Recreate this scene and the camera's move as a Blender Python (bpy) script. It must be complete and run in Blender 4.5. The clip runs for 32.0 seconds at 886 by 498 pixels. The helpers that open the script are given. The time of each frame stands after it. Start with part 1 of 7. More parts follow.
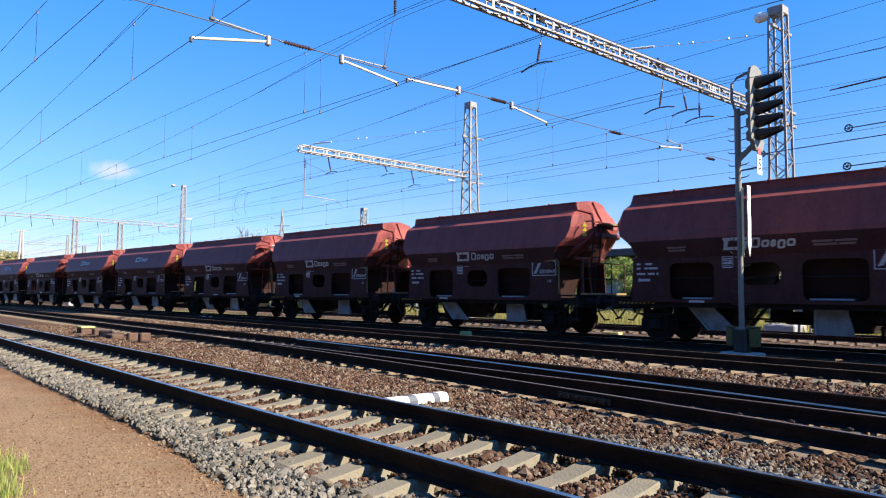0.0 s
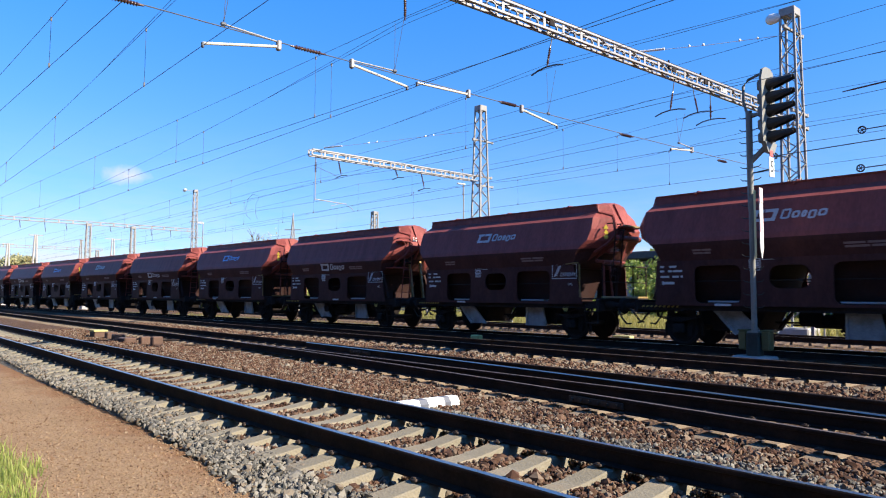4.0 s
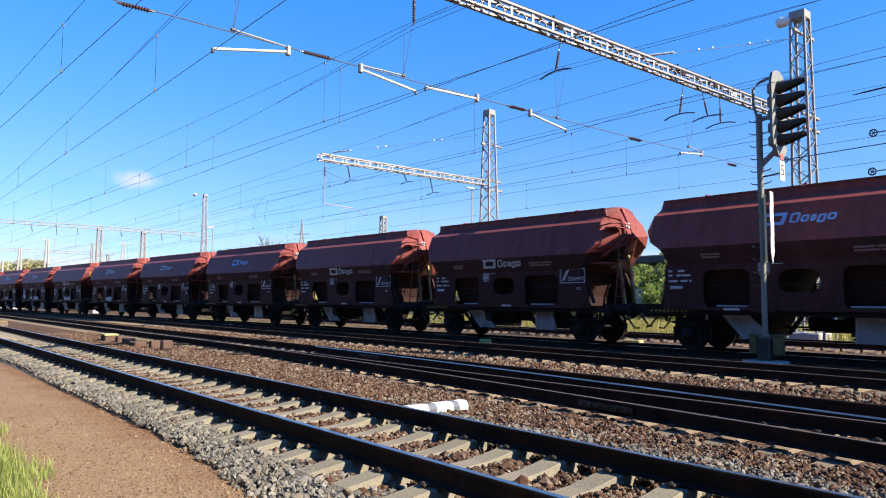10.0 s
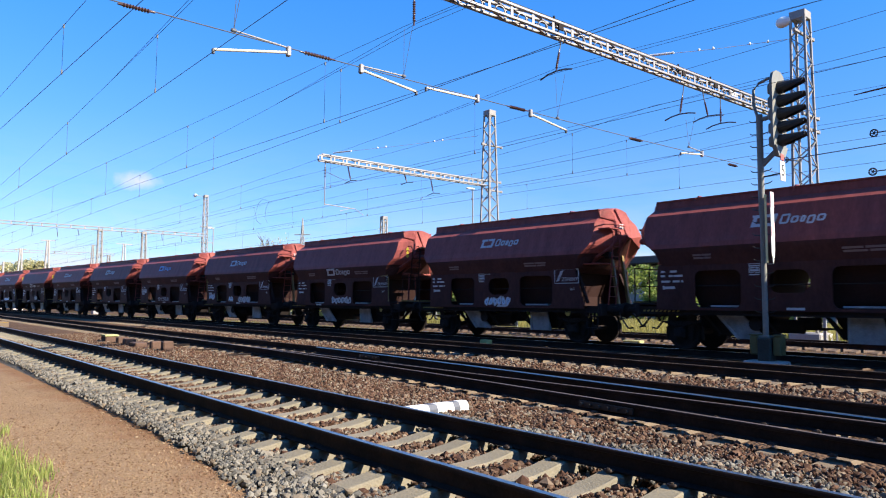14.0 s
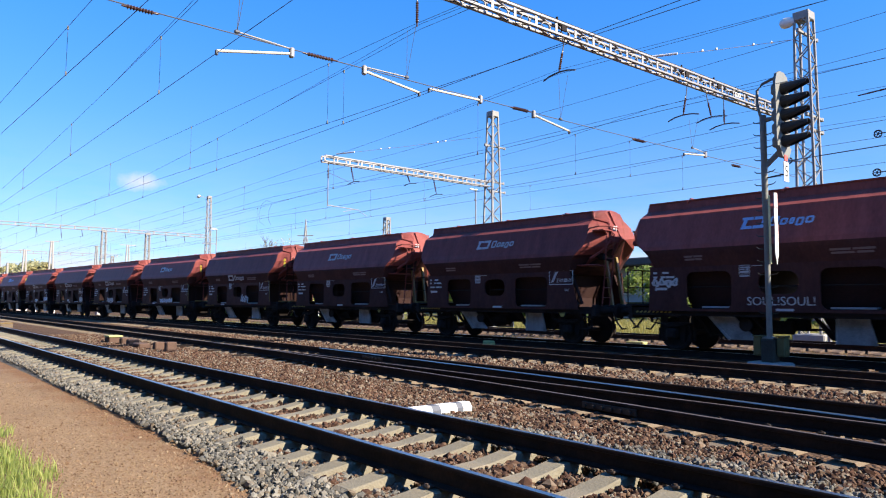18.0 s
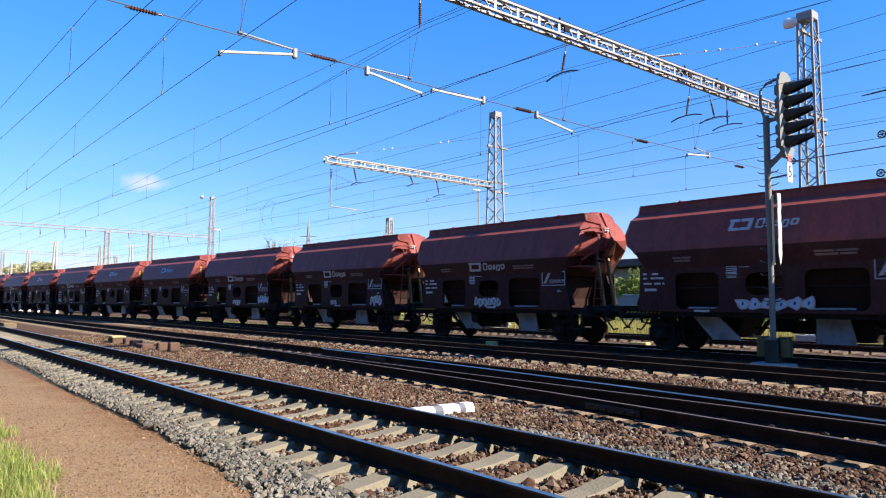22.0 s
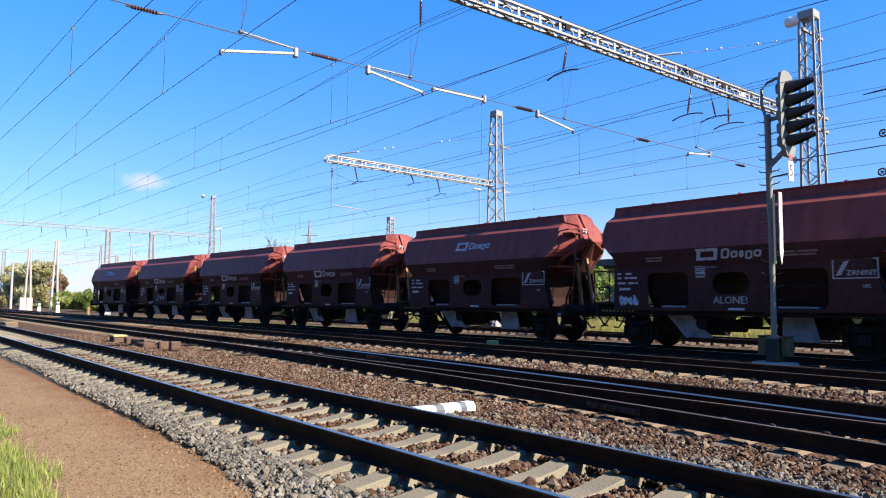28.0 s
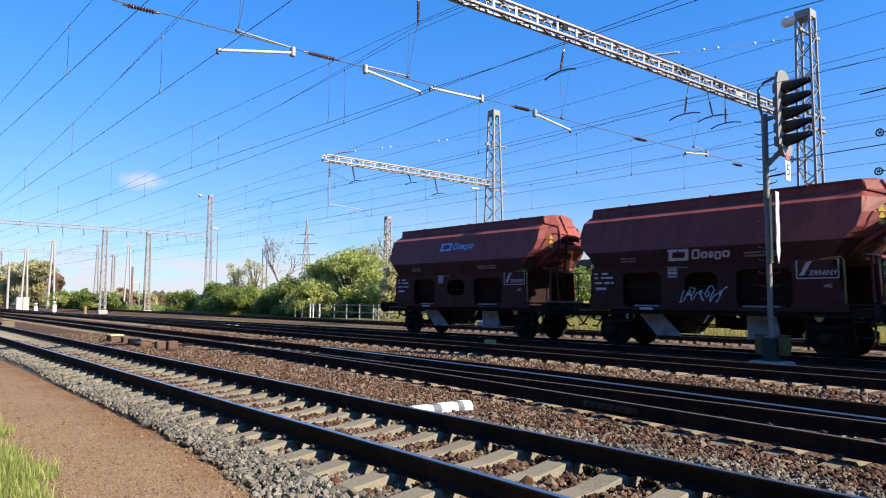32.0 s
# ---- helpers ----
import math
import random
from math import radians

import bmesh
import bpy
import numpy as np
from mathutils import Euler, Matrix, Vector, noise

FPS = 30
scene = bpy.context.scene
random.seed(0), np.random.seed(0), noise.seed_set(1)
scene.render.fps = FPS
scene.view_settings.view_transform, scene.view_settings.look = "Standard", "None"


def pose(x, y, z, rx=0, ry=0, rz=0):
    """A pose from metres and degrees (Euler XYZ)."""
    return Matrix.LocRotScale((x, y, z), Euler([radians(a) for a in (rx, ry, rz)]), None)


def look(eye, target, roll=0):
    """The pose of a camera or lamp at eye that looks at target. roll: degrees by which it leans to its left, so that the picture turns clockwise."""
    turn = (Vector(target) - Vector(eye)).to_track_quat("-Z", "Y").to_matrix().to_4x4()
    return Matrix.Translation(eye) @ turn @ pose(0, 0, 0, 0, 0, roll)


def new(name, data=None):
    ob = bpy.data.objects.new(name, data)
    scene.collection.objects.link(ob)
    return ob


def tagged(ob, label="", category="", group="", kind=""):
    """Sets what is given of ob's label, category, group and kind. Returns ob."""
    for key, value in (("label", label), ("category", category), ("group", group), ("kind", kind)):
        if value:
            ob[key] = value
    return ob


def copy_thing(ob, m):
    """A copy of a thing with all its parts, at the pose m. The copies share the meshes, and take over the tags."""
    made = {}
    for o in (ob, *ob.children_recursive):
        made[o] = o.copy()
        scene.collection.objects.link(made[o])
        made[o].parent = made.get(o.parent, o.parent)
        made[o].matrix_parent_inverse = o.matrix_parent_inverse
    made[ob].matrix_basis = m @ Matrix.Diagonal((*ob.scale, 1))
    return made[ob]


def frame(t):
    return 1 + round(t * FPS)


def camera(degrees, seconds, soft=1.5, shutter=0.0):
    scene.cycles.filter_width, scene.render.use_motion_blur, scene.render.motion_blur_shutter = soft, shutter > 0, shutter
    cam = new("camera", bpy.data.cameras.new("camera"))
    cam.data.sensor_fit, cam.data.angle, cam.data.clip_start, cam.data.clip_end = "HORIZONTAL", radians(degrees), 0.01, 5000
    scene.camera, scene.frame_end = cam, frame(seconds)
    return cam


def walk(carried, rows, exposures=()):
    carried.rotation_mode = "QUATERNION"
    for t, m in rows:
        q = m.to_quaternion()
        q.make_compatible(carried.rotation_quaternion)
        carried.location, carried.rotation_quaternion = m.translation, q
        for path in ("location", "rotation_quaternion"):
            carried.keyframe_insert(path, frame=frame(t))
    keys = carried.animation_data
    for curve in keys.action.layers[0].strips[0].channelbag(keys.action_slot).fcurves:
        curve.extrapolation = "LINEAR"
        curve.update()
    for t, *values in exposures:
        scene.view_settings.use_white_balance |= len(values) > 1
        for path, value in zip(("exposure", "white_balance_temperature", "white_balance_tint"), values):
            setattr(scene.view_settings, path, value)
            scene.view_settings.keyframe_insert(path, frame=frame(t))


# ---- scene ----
# camera: held by hand beside the track, turning slowly
EYE = Vector((0.0, 0.0, 1.242))
AIM = [(0, 48.44, 3.74, 0.45), (0.5, 48.54, 3.74, 0.42), (1, 48.66, 3.76, 0.41), (1.5, 48.78, 3.81, 0.41), (2, 48.90, 3.88, 0.41), (2.5, 49.02, 3.96, 0.40), (3, 49.13, 4.01, 0.39), (3.5, 49.21, 4.03, 0.39), (5.5, 49.56, 3.99, 0.37), (6, 49.62, 4.04, 0.39), (7, 49.79, 4.16, 0.39), (8, 49.93, 4.28, 0.39), (9, 50.01, 4.34, 0.38), (10, 50.02, 4.36, 0.41), (11, 49.99, 4.33, 0.41), (12, 49.98, 4.33, 0.40), (13, 50.02, 4.37, 0.39), (14, 50.06, 4.40, 0.37), (14.5, 50.07, 4.40, 0.36), (16.5, 50.13, 4.40, 0.38), (17, 50.18, 4.43, 0.38), (18, 50.31, 4.48, 0.39), (19, 50.43, 4.53, 0.37), (20, 50.49, 4.54, 0.38), (21, 50.53, 4.53, 0.41), (22, 50.54, 4.53, 0.41), (23, 50.60, 4.56, 0.40), (24, 50.62, 4.54, 0.40), (25, 50.61, 4.48, 0.41), (25.5, 50.61, 4.46, 0.40), (27.5, 50.61, 4.45, 0.40), (28, 50.62, 4.45, 0.40), (29, 50.62, 4.46, 0.40), (30, 50.57, 4.42, 0.39), (31, 50.50, 4.40, 0.39), (32, 50.41, 4.40, 0.38)]


def aim(yaw, tilt, roll):
    a, b = radians(yaw), radians(tilt)
    way = Vector((-math.sin(a) * math.cos(b), math.cos(a) * math.cos(b), math.sin(b)))
    return look(EYE, EYE + way, roll)


cam = camera(65.08, 32.0, soft=1.1, shutter=0.12)
walk(cam, [(t, aim(y, p, r)) for t, y, p, r in AIM], exposures=[(0, 1.29), (29, 1.30), (30, 1.26), (31, 1.12), (32, 1.12)])

# ---- light: low clear sun from beyond the train, along the line ----
SUN_EL, SUN_AZ = 33.0, 67.0      # azimuth counted from +y towards +x
sun_way = Vector((math.sin(radians(SUN_AZ)) * math.cos(radians(SUN_EL)), math.cos(radians(SUN_AZ)) * math.cos(radians(SUN_EL)), math.sin(radians(SUN_EL))))
sun_data = bpy.data.lights.new("sun", "SUN")
sun_data.energy, sun_data.angle, sun_data.color = 5.0, radians(0.53), (1.0, 0.88, 0.69)
sun = new("sun", sun_data)
sun.matrix_world = look((0, 0, 60), Vector((0, 0, 60)) - sun_way)

world = bpy.data.worlds.new("sky")
scene.world = world
world.use_nodes = True
wt = world.node_tree
wbg = wt.nodes["Background"]
sky = wt.nodes.new("ShaderNodeTexSky")
sky.sky_type, sky.sun_disc = "NISHITA", False
sky.sun_elevation, sky.sun_rotation = radians(SUN_EL), radians(SUN_AZ)
sky.air_density, sky.dust_density, sky.ozone_density, sky.altitude = 1.0, 0.1, 1.0, 200
wbg.inputs["Strength"].default_value = 0.055


def wnode(kind, **kw):
    n = wt.nodes.new(kind)
    for k, v in kw.items():
        n.inputs[k].default_value = v
    return n


# thin fair-weather clouds, low over the horizon
wco = wt.nodes.new("ShaderNodeTexCoord")
wsep = wt.nodes.new("ShaderNodeSeparateXYZ")
wt.links.new(wco.outputs["Generated"], wsep.inputs[0])
wmap = wt.nodes.new("ShaderNodeMapping")
wmap.inputs["Scale"].default_value = (5.0, 5.0, 22.0)
wt.links.new(wco.outputs["Generated"], wmap.inputs[0])
wnoi = wnode("ShaderNodeTexNoise", Scale=1.7, Detail=6.0, Roughness=0.58)
wt.links.new(wmap.outputs[0], wnoi.inputs["Vector"])
wr = wt.nodes.new("ShaderNodeValToRGB")
wr.color_ramp.elements[0].position, wr.color_ramp.elements[1].position = 0.31, 0.54
wt.links.new(wnoi.outputs["Fac"], wr.inputs[0])
wband = wt.nodes.new("ShaderNodeValToRGB")
for i, (p, v) in enumerate(((0.0, 0.95), (0.045, 0.85))):
    wband.color_ramp.elements[i].position, wband.color_ramp.elements[i].color = p, (v, v, v, 1)
for p, v in ((0.075, 0.25), (0.14, 0.06), (0.24, 0.0)):
    e = wband.color_ramp.elements.new(p)
    e.color = (v, v, v, 1)
wt.links.new(wsep.outputs["Z"], wband.inputs[0])
wmul = wt.nodes.new("ShaderNodeMath")
wmul.operation = "MULTIPLY"
wt.links.new(wr.outputs[0], wmul.inputs[0])
wt.links.new(wband.outputs[0], wmul.inputs[1])
# one small puff of cloud
wpuff = wt.nodes.new("ShaderNodeVectorMath")
wpuff.operation = "SUBTRACT"
wpuff.inputs[1].default_value = (-0.949, 0.273, 0.156)
wt.links.new(wco.outputs["Generated"], wpuff.inputs[0])
wpm = wt.nodes.new("ShaderNodeVectorMath")
wpm.operation = "MULTIPLY"
wpm.inputs[1].default_value = (30, 30, 75)
wt.links.new(wpuff.outputs[0], wpm.inputs[0])
wpl = wt.nodes.new("ShaderNodeVectorMath")
wpl.operation = "LENGTH"
wt.links.new(wpm.outputs[0], wpl.inputs[0])
wn2 = wnode("ShaderNodeTexNoise", Scale=28.0, Detail=5.0, Roughness=0.6)
wt.links.new(wco.outputs["Generated"], wn2.inputs["Vector"])
wadd = wt.nodes.new("ShaderNodeMath")
wadd.operation = "MULTIPLY_ADD"
wadd.inputs[1].default_value = 1.6
wt.links.new(wn2.outputs["Fac"], wadd.inputs[0])
wt.links.new(wpl.outputs["Value"], wadd.inputs[2])
wr2 = wt.nodes.new("ShaderNodeValToRGB")
wr2.color_ramp.elements[0].position, wr2.color_ramp.elements[0].color = 0.45, (0.92, 0.92, 0.92, 1)
wr2.color_ramp.elements[1].position, wr2.color_ramp.elements[1].color = 1.0, (0, 0, 0, 1)
whalf = wt.nodes.new("ShaderNodeMath")
whalf.operation = "MULTIPLY"
whalf.inputs[1].default_value = 0.55
wt.links.new(wadd.outputs[0], whalf.inputs[0])
wt.links.new(whalf.outputs[0], wr2.inputs[0])
wmax = wt.nodes.new("ShaderNodeMath")
wmax.operation = "MAXIMUM"
wt.links.new(wmul.outputs[0], wmax.inputs[0])
wt.links.new(wr2.outputs[0], wmax.inputs[1])
wmix = wt.nodes.new("ShaderNodeMix")
wmix.data_type = "RGBA"
wmix.inputs["B"].default_value = (6.9, 6.9, 7.5, 1)
wt.links.new(wmax.outputs[0], wmix.inputs["Factor"])
wtint = wt.nodes.new("ShaderNodeVectorMath")
wtint.operation = "MULTIPLY"
wdeep = wt.nodes.new("ShaderNodeMapRange")
wdeep.interpolation_type = "SMOOTHSTEP"
wdeep.inputs["From Min"].default_value, wdeep.inputs["From Max"].default_value = 0.02, 0.50
wt.links.new(wsep.outputs["Z"], wdeep.inputs["Value"])
wblue = wt.nodes.new("ShaderNodeMix")
wblue.data_type = "RGBA"
wblue.inputs["A"].default_value, wblue.inputs["B"].default_value = (0.76, 1.15, 1.84, 1), (0.36, 1.36, 2.70, 1)
wt.links.new(wdeep.outputs[0], wblue.inputs["Factor"])
wzen = wt.nodes.new("ShaderNodeMapRange")
wzen.interpolation_type = "SMOOTHSTEP"
wzen.inputs["From Min"].default_value, wzen.inputs["From Max"].default_value = 0.42, 1.0
wzen.inputs["To Min"].default_value, wzen.inputs["To Max"].default_value = 1.0, 0.8
wt.links.new(wsep.outputs["Z"], wzen.inputs["Value"])
wdark = wt.nodes.new("ShaderNodeVectorMath")
wdark.operation = "SCALE"
wt.links.new(wblue.outputs["Result"], wdark.inputs[0])
wt.links.new(wzen.outputs[0], wdark.inputs["Scale"])
wt.links.new(wdark.outputs[0], wtint.inputs[1])
wgam = wt.nodes.new("ShaderNodeGamma")
wgam.inputs["Gamma"].default_value = 0.86
wt.links.new(sky.outputs[0], wgam.inputs["Color"])
wt.links.new(wgam.outputs[0], wtint.inputs[0])
wt.links.new(wtint.outputs[0], wmix.inputs["A"])
wt.links.new(wmix.outputs["Result"], wbg.inputs["Color"])


# ---- materials ----
def mat(name, color, rough=0.8, metal=0.0, vary=0.25, scale=6.0, fine=60.0, bump=0.0, spot=None, spot_amount=0.5, spot_scale=2.0, per_object=0.0, per_island=0.0, space="Object", spec=0.5, stretch=(1, 1, 1)):
    """A surface with a coarse and a fine variation, an optional second colour in stains and optional relief."""
    m = bpy.data.materials.new(name)
    m.use_nodes = True
    nt = m.node_tree
    b = nt.nodes["Principled BSDF"]
    b.inputs["Roughness"].default_value, b.inputs["Metallic"].default_value = rough, metal
    b.inputs["Specular IOR Level"].default_value = spec
    co = nt.nodes.new("ShaderNodeTexCoord")
    mp = nt.nodes.new("ShaderNodeMapping")
    mp.inputs["Scale"].default_value = stretch
    if space == "World":
        geo = nt.nodes.new("ShaderNodeNewGeometry")
        nt.links.new(geo.outputs["Position"], mp.inputs[0])
    else:
        nt.links.new(co.outputs["Object"], mp.inputs[0])
    n1 = nt.nodes.new("ShaderNodeTexNoise")
    n1.inputs["Scale"].default_value, n1.inputs["Detail"].default_value = scale, 5
    n2 = nt.nodes.new("ShaderNodeTexNoise")
    n2.inputs["Scale"].default_value, n2.inputs["Detail"].default_value = fine, 4
    for n in (n1, n2):
        nt.links.new(mp.outputs[0], n.inputs["Vector"])
    add = nt.nodes.new("ShaderNodeMath")
    add.operation = "ADD"
    nt.links.new(n1.outputs["Fac"], add.inputs[0])
    nt.links.new(n2.outputs["Fac"], add.inputs[1])
    rng = nt.nodes.new("ShaderNodeMapRange")
    rng.inputs["From Min"].default_value, rng.inputs["From Max"].default_value = 0.65, 1.35
    rng.inputs["To Min"].default_value, rng.inputs["To Max"].default_value = 1 - vary, 1 + vary
    nt.links.new(add.outputs[0], rng.inputs["Value"])
    val = rng.outputs[0]
    for amount, kind in ((per_object, "ShaderNodeObjectInfo"), (per_island, "ShaderNodeNewGeometry")):
        if amount:
            oi = nt.nodes.new(kind)
            r2 = nt.nodes.new("ShaderNodeMapRange")
            r2.inputs["To Min"].default_value, r2.inputs["To Max"].default_value = 1 - amount, 1 + amount
            nt.links.new(oi.outputs["Random" if kind.endswith("Info") else "Random Per Island"], r2.inputs["Value"])
            mu = nt.nodes.new("ShaderNodeMath")
            mu.operation = "MULTIPLY"
            nt.links.new(val, mu.inputs[0])
            nt.links.new(r2.outputs[0], mu.inputs[1])
            val = mu.outputs[0]
    mix = nt.nodes.new("ShaderNodeMix")
    mix.data_type = "RGBA"
    mix.inputs["A"].default_value = (*color, 1)
    mix.inputs["B"].default_value = (*(spot or color), 1)
    n3 = nt.nodes.new("ShaderNodeTexNoise")
    n3.inputs["Scale"].default_value, n3.inputs["Detail"].default_value, n3.inputs["Roughness"].default_value = spot_scale, 6, 0.65
    nt.links.new(mp.outputs[0], n3.inputs["Vector"])
    r3 = nt.nodes.new("ShaderNodeMapRange")
    r3.inputs["From Min"].default_value, r3.inputs["From Max"].default_value = 0.45, 0.7
    r3.inputs["To Max"].default_value = spot_amount if spot else 0.0
    nt.links.new(n3.outputs["Fac"], r3.inputs["Value"])
    nt.links.new(r3.outputs[0], mix.inputs["Factor"])
    sc = nt.nodes.new("ShaderNodeVectorMath")
    sc.operation = "SCALE"
    nt.links.new(mix.outputs["Result"], sc.inputs[0])
    nt.links.new(val, sc.inputs["Scale"])
    nt.links.new(sc.outputs[0], b.inputs["Base Color"])
    if bump:
        bp = nt.nodes.new("ShaderNodeBump")
        bp.inputs["Strength"].default_value, bp.inputs["Distance"].default_value = min(1.0, bump), 0.02
        nt.links.new(n2.outputs["Fac"], bp.inputs["Height"])
        nt.links.new(bp.outputs[0], b.inputs["Normal"])
    return m


def gravel_mat(name, dark, light, size, bump=1.0):
    """Loose stones as a surface: each cell has its own shade and a rounded relief."""
    m = bpy.data.materials.new(name)
    m.use_nodes = True
    nt = m.node_tree
    b = nt.nodes["Principled BSDF"]
    b.inputs["Roughness"].default_value = 0.95
    b.inputs["Specular IOR Level"].default_value = 0.2
    geo = nt.nodes.new("ShaderNodeNewGeometry")
    vo = nt.nodes.new("ShaderNodeTexVoronoi")
    vo.inputs["Scale"].default_value = 1 / size
    nt.links.new(geo.outputs["Position"], vo.inputs["Vector"])
    big = nt.nodes.new("ShaderNodeTexNoise")
    big.inputs["Scale"].default_value, big.inputs["Detail"].default_value = 0.8, 5
    nt.links.new(geo.outputs["Position"], big.inputs["Vector"])
    sep = nt.nodes.new("ShaderNodeSeparateColor")
    nt.links.new(vo.outputs["Color"], sep.inputs[0])
    av = nt.nodes.new("ShaderNodeMath")
    av.operation = "MULTIPLY_ADD"
    av.inputs[1].default_value = 0.55
    nt.links.new(sep.outputs[0], av.inputs[0])
    sb = nt.nodes.new("ShaderNodeMath")
    sb.operation = "MULTIPLY"
    sb.inputs[1].default_value = 0.45
    nt.links.new(big.outputs["Fac"], sb.inputs[0])
    nt.links.new(sb.outputs[0], av.inputs[2])
    mix = nt.nodes.new("ShaderNodeMix")
    mix.data_type = "RGBA"
    mix.inputs["A"].default_value, mix.inputs["B"].default_value = (*dark, 1), (*light, 1)
    nt.links.new(av.outputs[0], mix.inputs["Factor"])
    nt.links.new(mix.outputs["Result"], b.inputs["Base Color"])
    bp = nt.nodes.new("ShaderNodeBump")
    bp.invert = True
    bp.inputs["Strength"].default_value, bp.inputs["Distance"].default_value = bump, size * 0.7
    nt.links.new(vo.outputs["Distance"], bp.inputs["Height"])
    nt.links.new(bp.outputs[0], b.inputs["Normal"])
    return m


def stone_mat(name, rocks, islands):
    """Crushed rock of four colours, each stone of its own mix, with grain and dust on it."""
    m = bpy.data.materials.new(name)
    m.use_nodes = True
    nt = m.node_tree
    b = nt.nodes["Principled BSDF"]
    b.inputs["Roughness"].default_value, b.inputs["Specular IOR Level"].default_value = 0.92, 0.2
    geo = nt.nodes.new("ShaderNodeNewGeometry")
    ident = geo.outputs["Random Per Island"] if islands else nt.nodes.new("ShaderNodeObjectInfo").outputs["Random"]
    ramp = nt.nodes.new("ShaderNodeValToRGB")
    ramp.color_ramp.elements[0].position, ramp.color_ramp.elements[0].color = 0.0, (*rocks[0], 1)
    ramp.color_ramp.elements[1].position, ramp.color_ramp.elements[1].color = 1.0, (*rocks[3], 1)
    for p, c in ((0.38, rocks[1]), (0.74, rocks[2])):
        ramp.color_ramp.elements.new(p).color = (*c, 1)
    nt.links.new(ident, ramp.inputs[0])
    n1 = nt.nodes.new("ShaderNodeTexNoise")
    n1.inputs["Scale"].default_value, n1.inputs["Detail"].default_value = 45, 4
    n2 = nt.nodes.new("ShaderNodeTexNoise")
    n2.inputs["Scale"].default_value, n2.inputs["Detail"].default_value = 1.3, 5
    for n in (n1, n2):
        nt.links.new(geo.outputs["Position"], n.inputs["Vector"])
    add = nt.nodes.new("ShaderNodeMath")
    add.operation = "ADD"
    nt.links.new(n1.outputs["Fac"], add.inputs[0])
    nt.links.new(n2.outputs["Fac"], add.inputs[1])
    rng = nt.nodes.new("ShaderNodeMapRange")
    rng.inputs["From Min"].default_value, rng.inputs["From Max"].default_value = 0.6, 1.4
    rng.inputs["To Min"].default_value, rng.inputs["To Max"].default_value = 0.68, 1.34
    nt.links.new(add.outputs[0], rng.inputs["Value"])
    sc = nt.nodes.new("ShaderNodeVectorMath")
    sc.operation = "SCALE"
    nt.links.new(ramp.outputs[0], sc.inputs[0])
    nt.links.new(rng.outputs[0], sc.inputs["Scale"])
    nt.links.new(sc.outputs[0], b.inputs["Base Color"])
    return m


M_WAGON = mat("wagon_paint", (0.248, 0.068, 0.060), 0.5, vary=0.24, scale=1.2, fine=14, spot=(0.13, 0.036, 0.036), spot_amount=0.6, spot_scale=1.1, per_object=0.12, space="Object", stretch=(2.0, 1, 0.4), spec=0.14)
# darker wagon paint: the low sides' shade in its colour, plus dust stains
M_WAGON_SIDE = mat("dusty_shade_side_paint", (0.062, 0.0265, 0.026), 0.65, vary=0.25, scale=1.6, fine=18, spot=(0.085, 0.034, 0.03), spot_amount=0.7, spot_scale=1.4, per_object=0.12, stretch=(1, 1, 0.4), spec=0.1)
# shade inside the openings and wagon ends is put into this dark paint
M_WAGON_IN = mat("wagon_dirty_shade_paint", (0.030, 0.0125, 0.0115), 0.75, vary=0.25, scale=2, fine=20, spot=(0.025, 0.015, 0.014), spot_amount=0.7, spec=0.2)
M_FRAME = mat("underframe_grime", (0.026, 0.021, 0.021), 0.9, vary=0.3, scale=3, fine=30, spot=(0.03, 0.018, 0.014), spot_amount=0.5, spec=0.15)
M_CHUTE = mat("chute_zinc", (0.30, 0.33, 0.37), 0.5, metal=0.2, vary=0.2, scale=3, fine=25, spot=(0.10, 0.09, 0.085), spot_amount=0.7)
M_YELLOW = mat("safety_yellow", (0.25, 0.17, 0.05), 0.55, vary=0.2, scale=4, fine=30, spot=(0.12, 0.05, 0.03), spot_amount=0.7)
M_MARK = mat("yellowed_paint", (0.42, 0.39, 0.17), 0.7, vary=0.15)
M_WHITE = mat("white_lettering", (0.52, 0.52, 0.55), 0.6, vary=0.12, scale=5, fine=50, spot=(0.5, 0.42, 0.4), spot_amount=0.35, spot_scale=5)
M_BLUE = mat("blue_lettering", (0.30, 0.48, 0.78), 0.6, vary=0.12, scale=5, fine=50)
M_PALEBLUE = mat("pale_blue_spray", (0.45, 0.62, 0.80), 0.6, vary=0.2, scale=5, fine=40)
M_SPRAY = mat("grey_white_spray", (0.36, 0.40, 0.44), 0.6, vary=0.2, scale=5, fine=40)
M_RUST = mat("rail_rust", (0.021, 0.0155, 0.0145), 0.9, vary=0.35, scale=2, fine=40, spot=(0.05, 0.028, 0.018), spot_amount=0.5, space="World", spec=0.15)
M_CLIP = mat("rusty_clip", (0.052, 0.034, 0.025), 0.8, vary=0.35, scale=4, fine=40, space="World")
M_RAILTOP = mat("rail_running_band", (0.60, 0.565, 0.52), 0.32, metal=1.0, vary=0.06, scale=1, fine=30, space="World", stretch=(0.05, 1, 1))
M_RAILDULL = mat("rail_dull_head", (0.20, 0.15, 0.12), 0.5, metal=0.6, vary=0.2, scale=1, fine=30, space="World", stretch=(0.05, 1, 1))
M_SLEEPER = mat("concrete_sleeper", (0.205, 0.182, 0.135), 0.9, vary=0.2, scale=3, fine=45, bump=0.4, spot=(0.198, 0.15, 0.102), spot_amount=0.6, spot_scale=3, per_object=0.12)
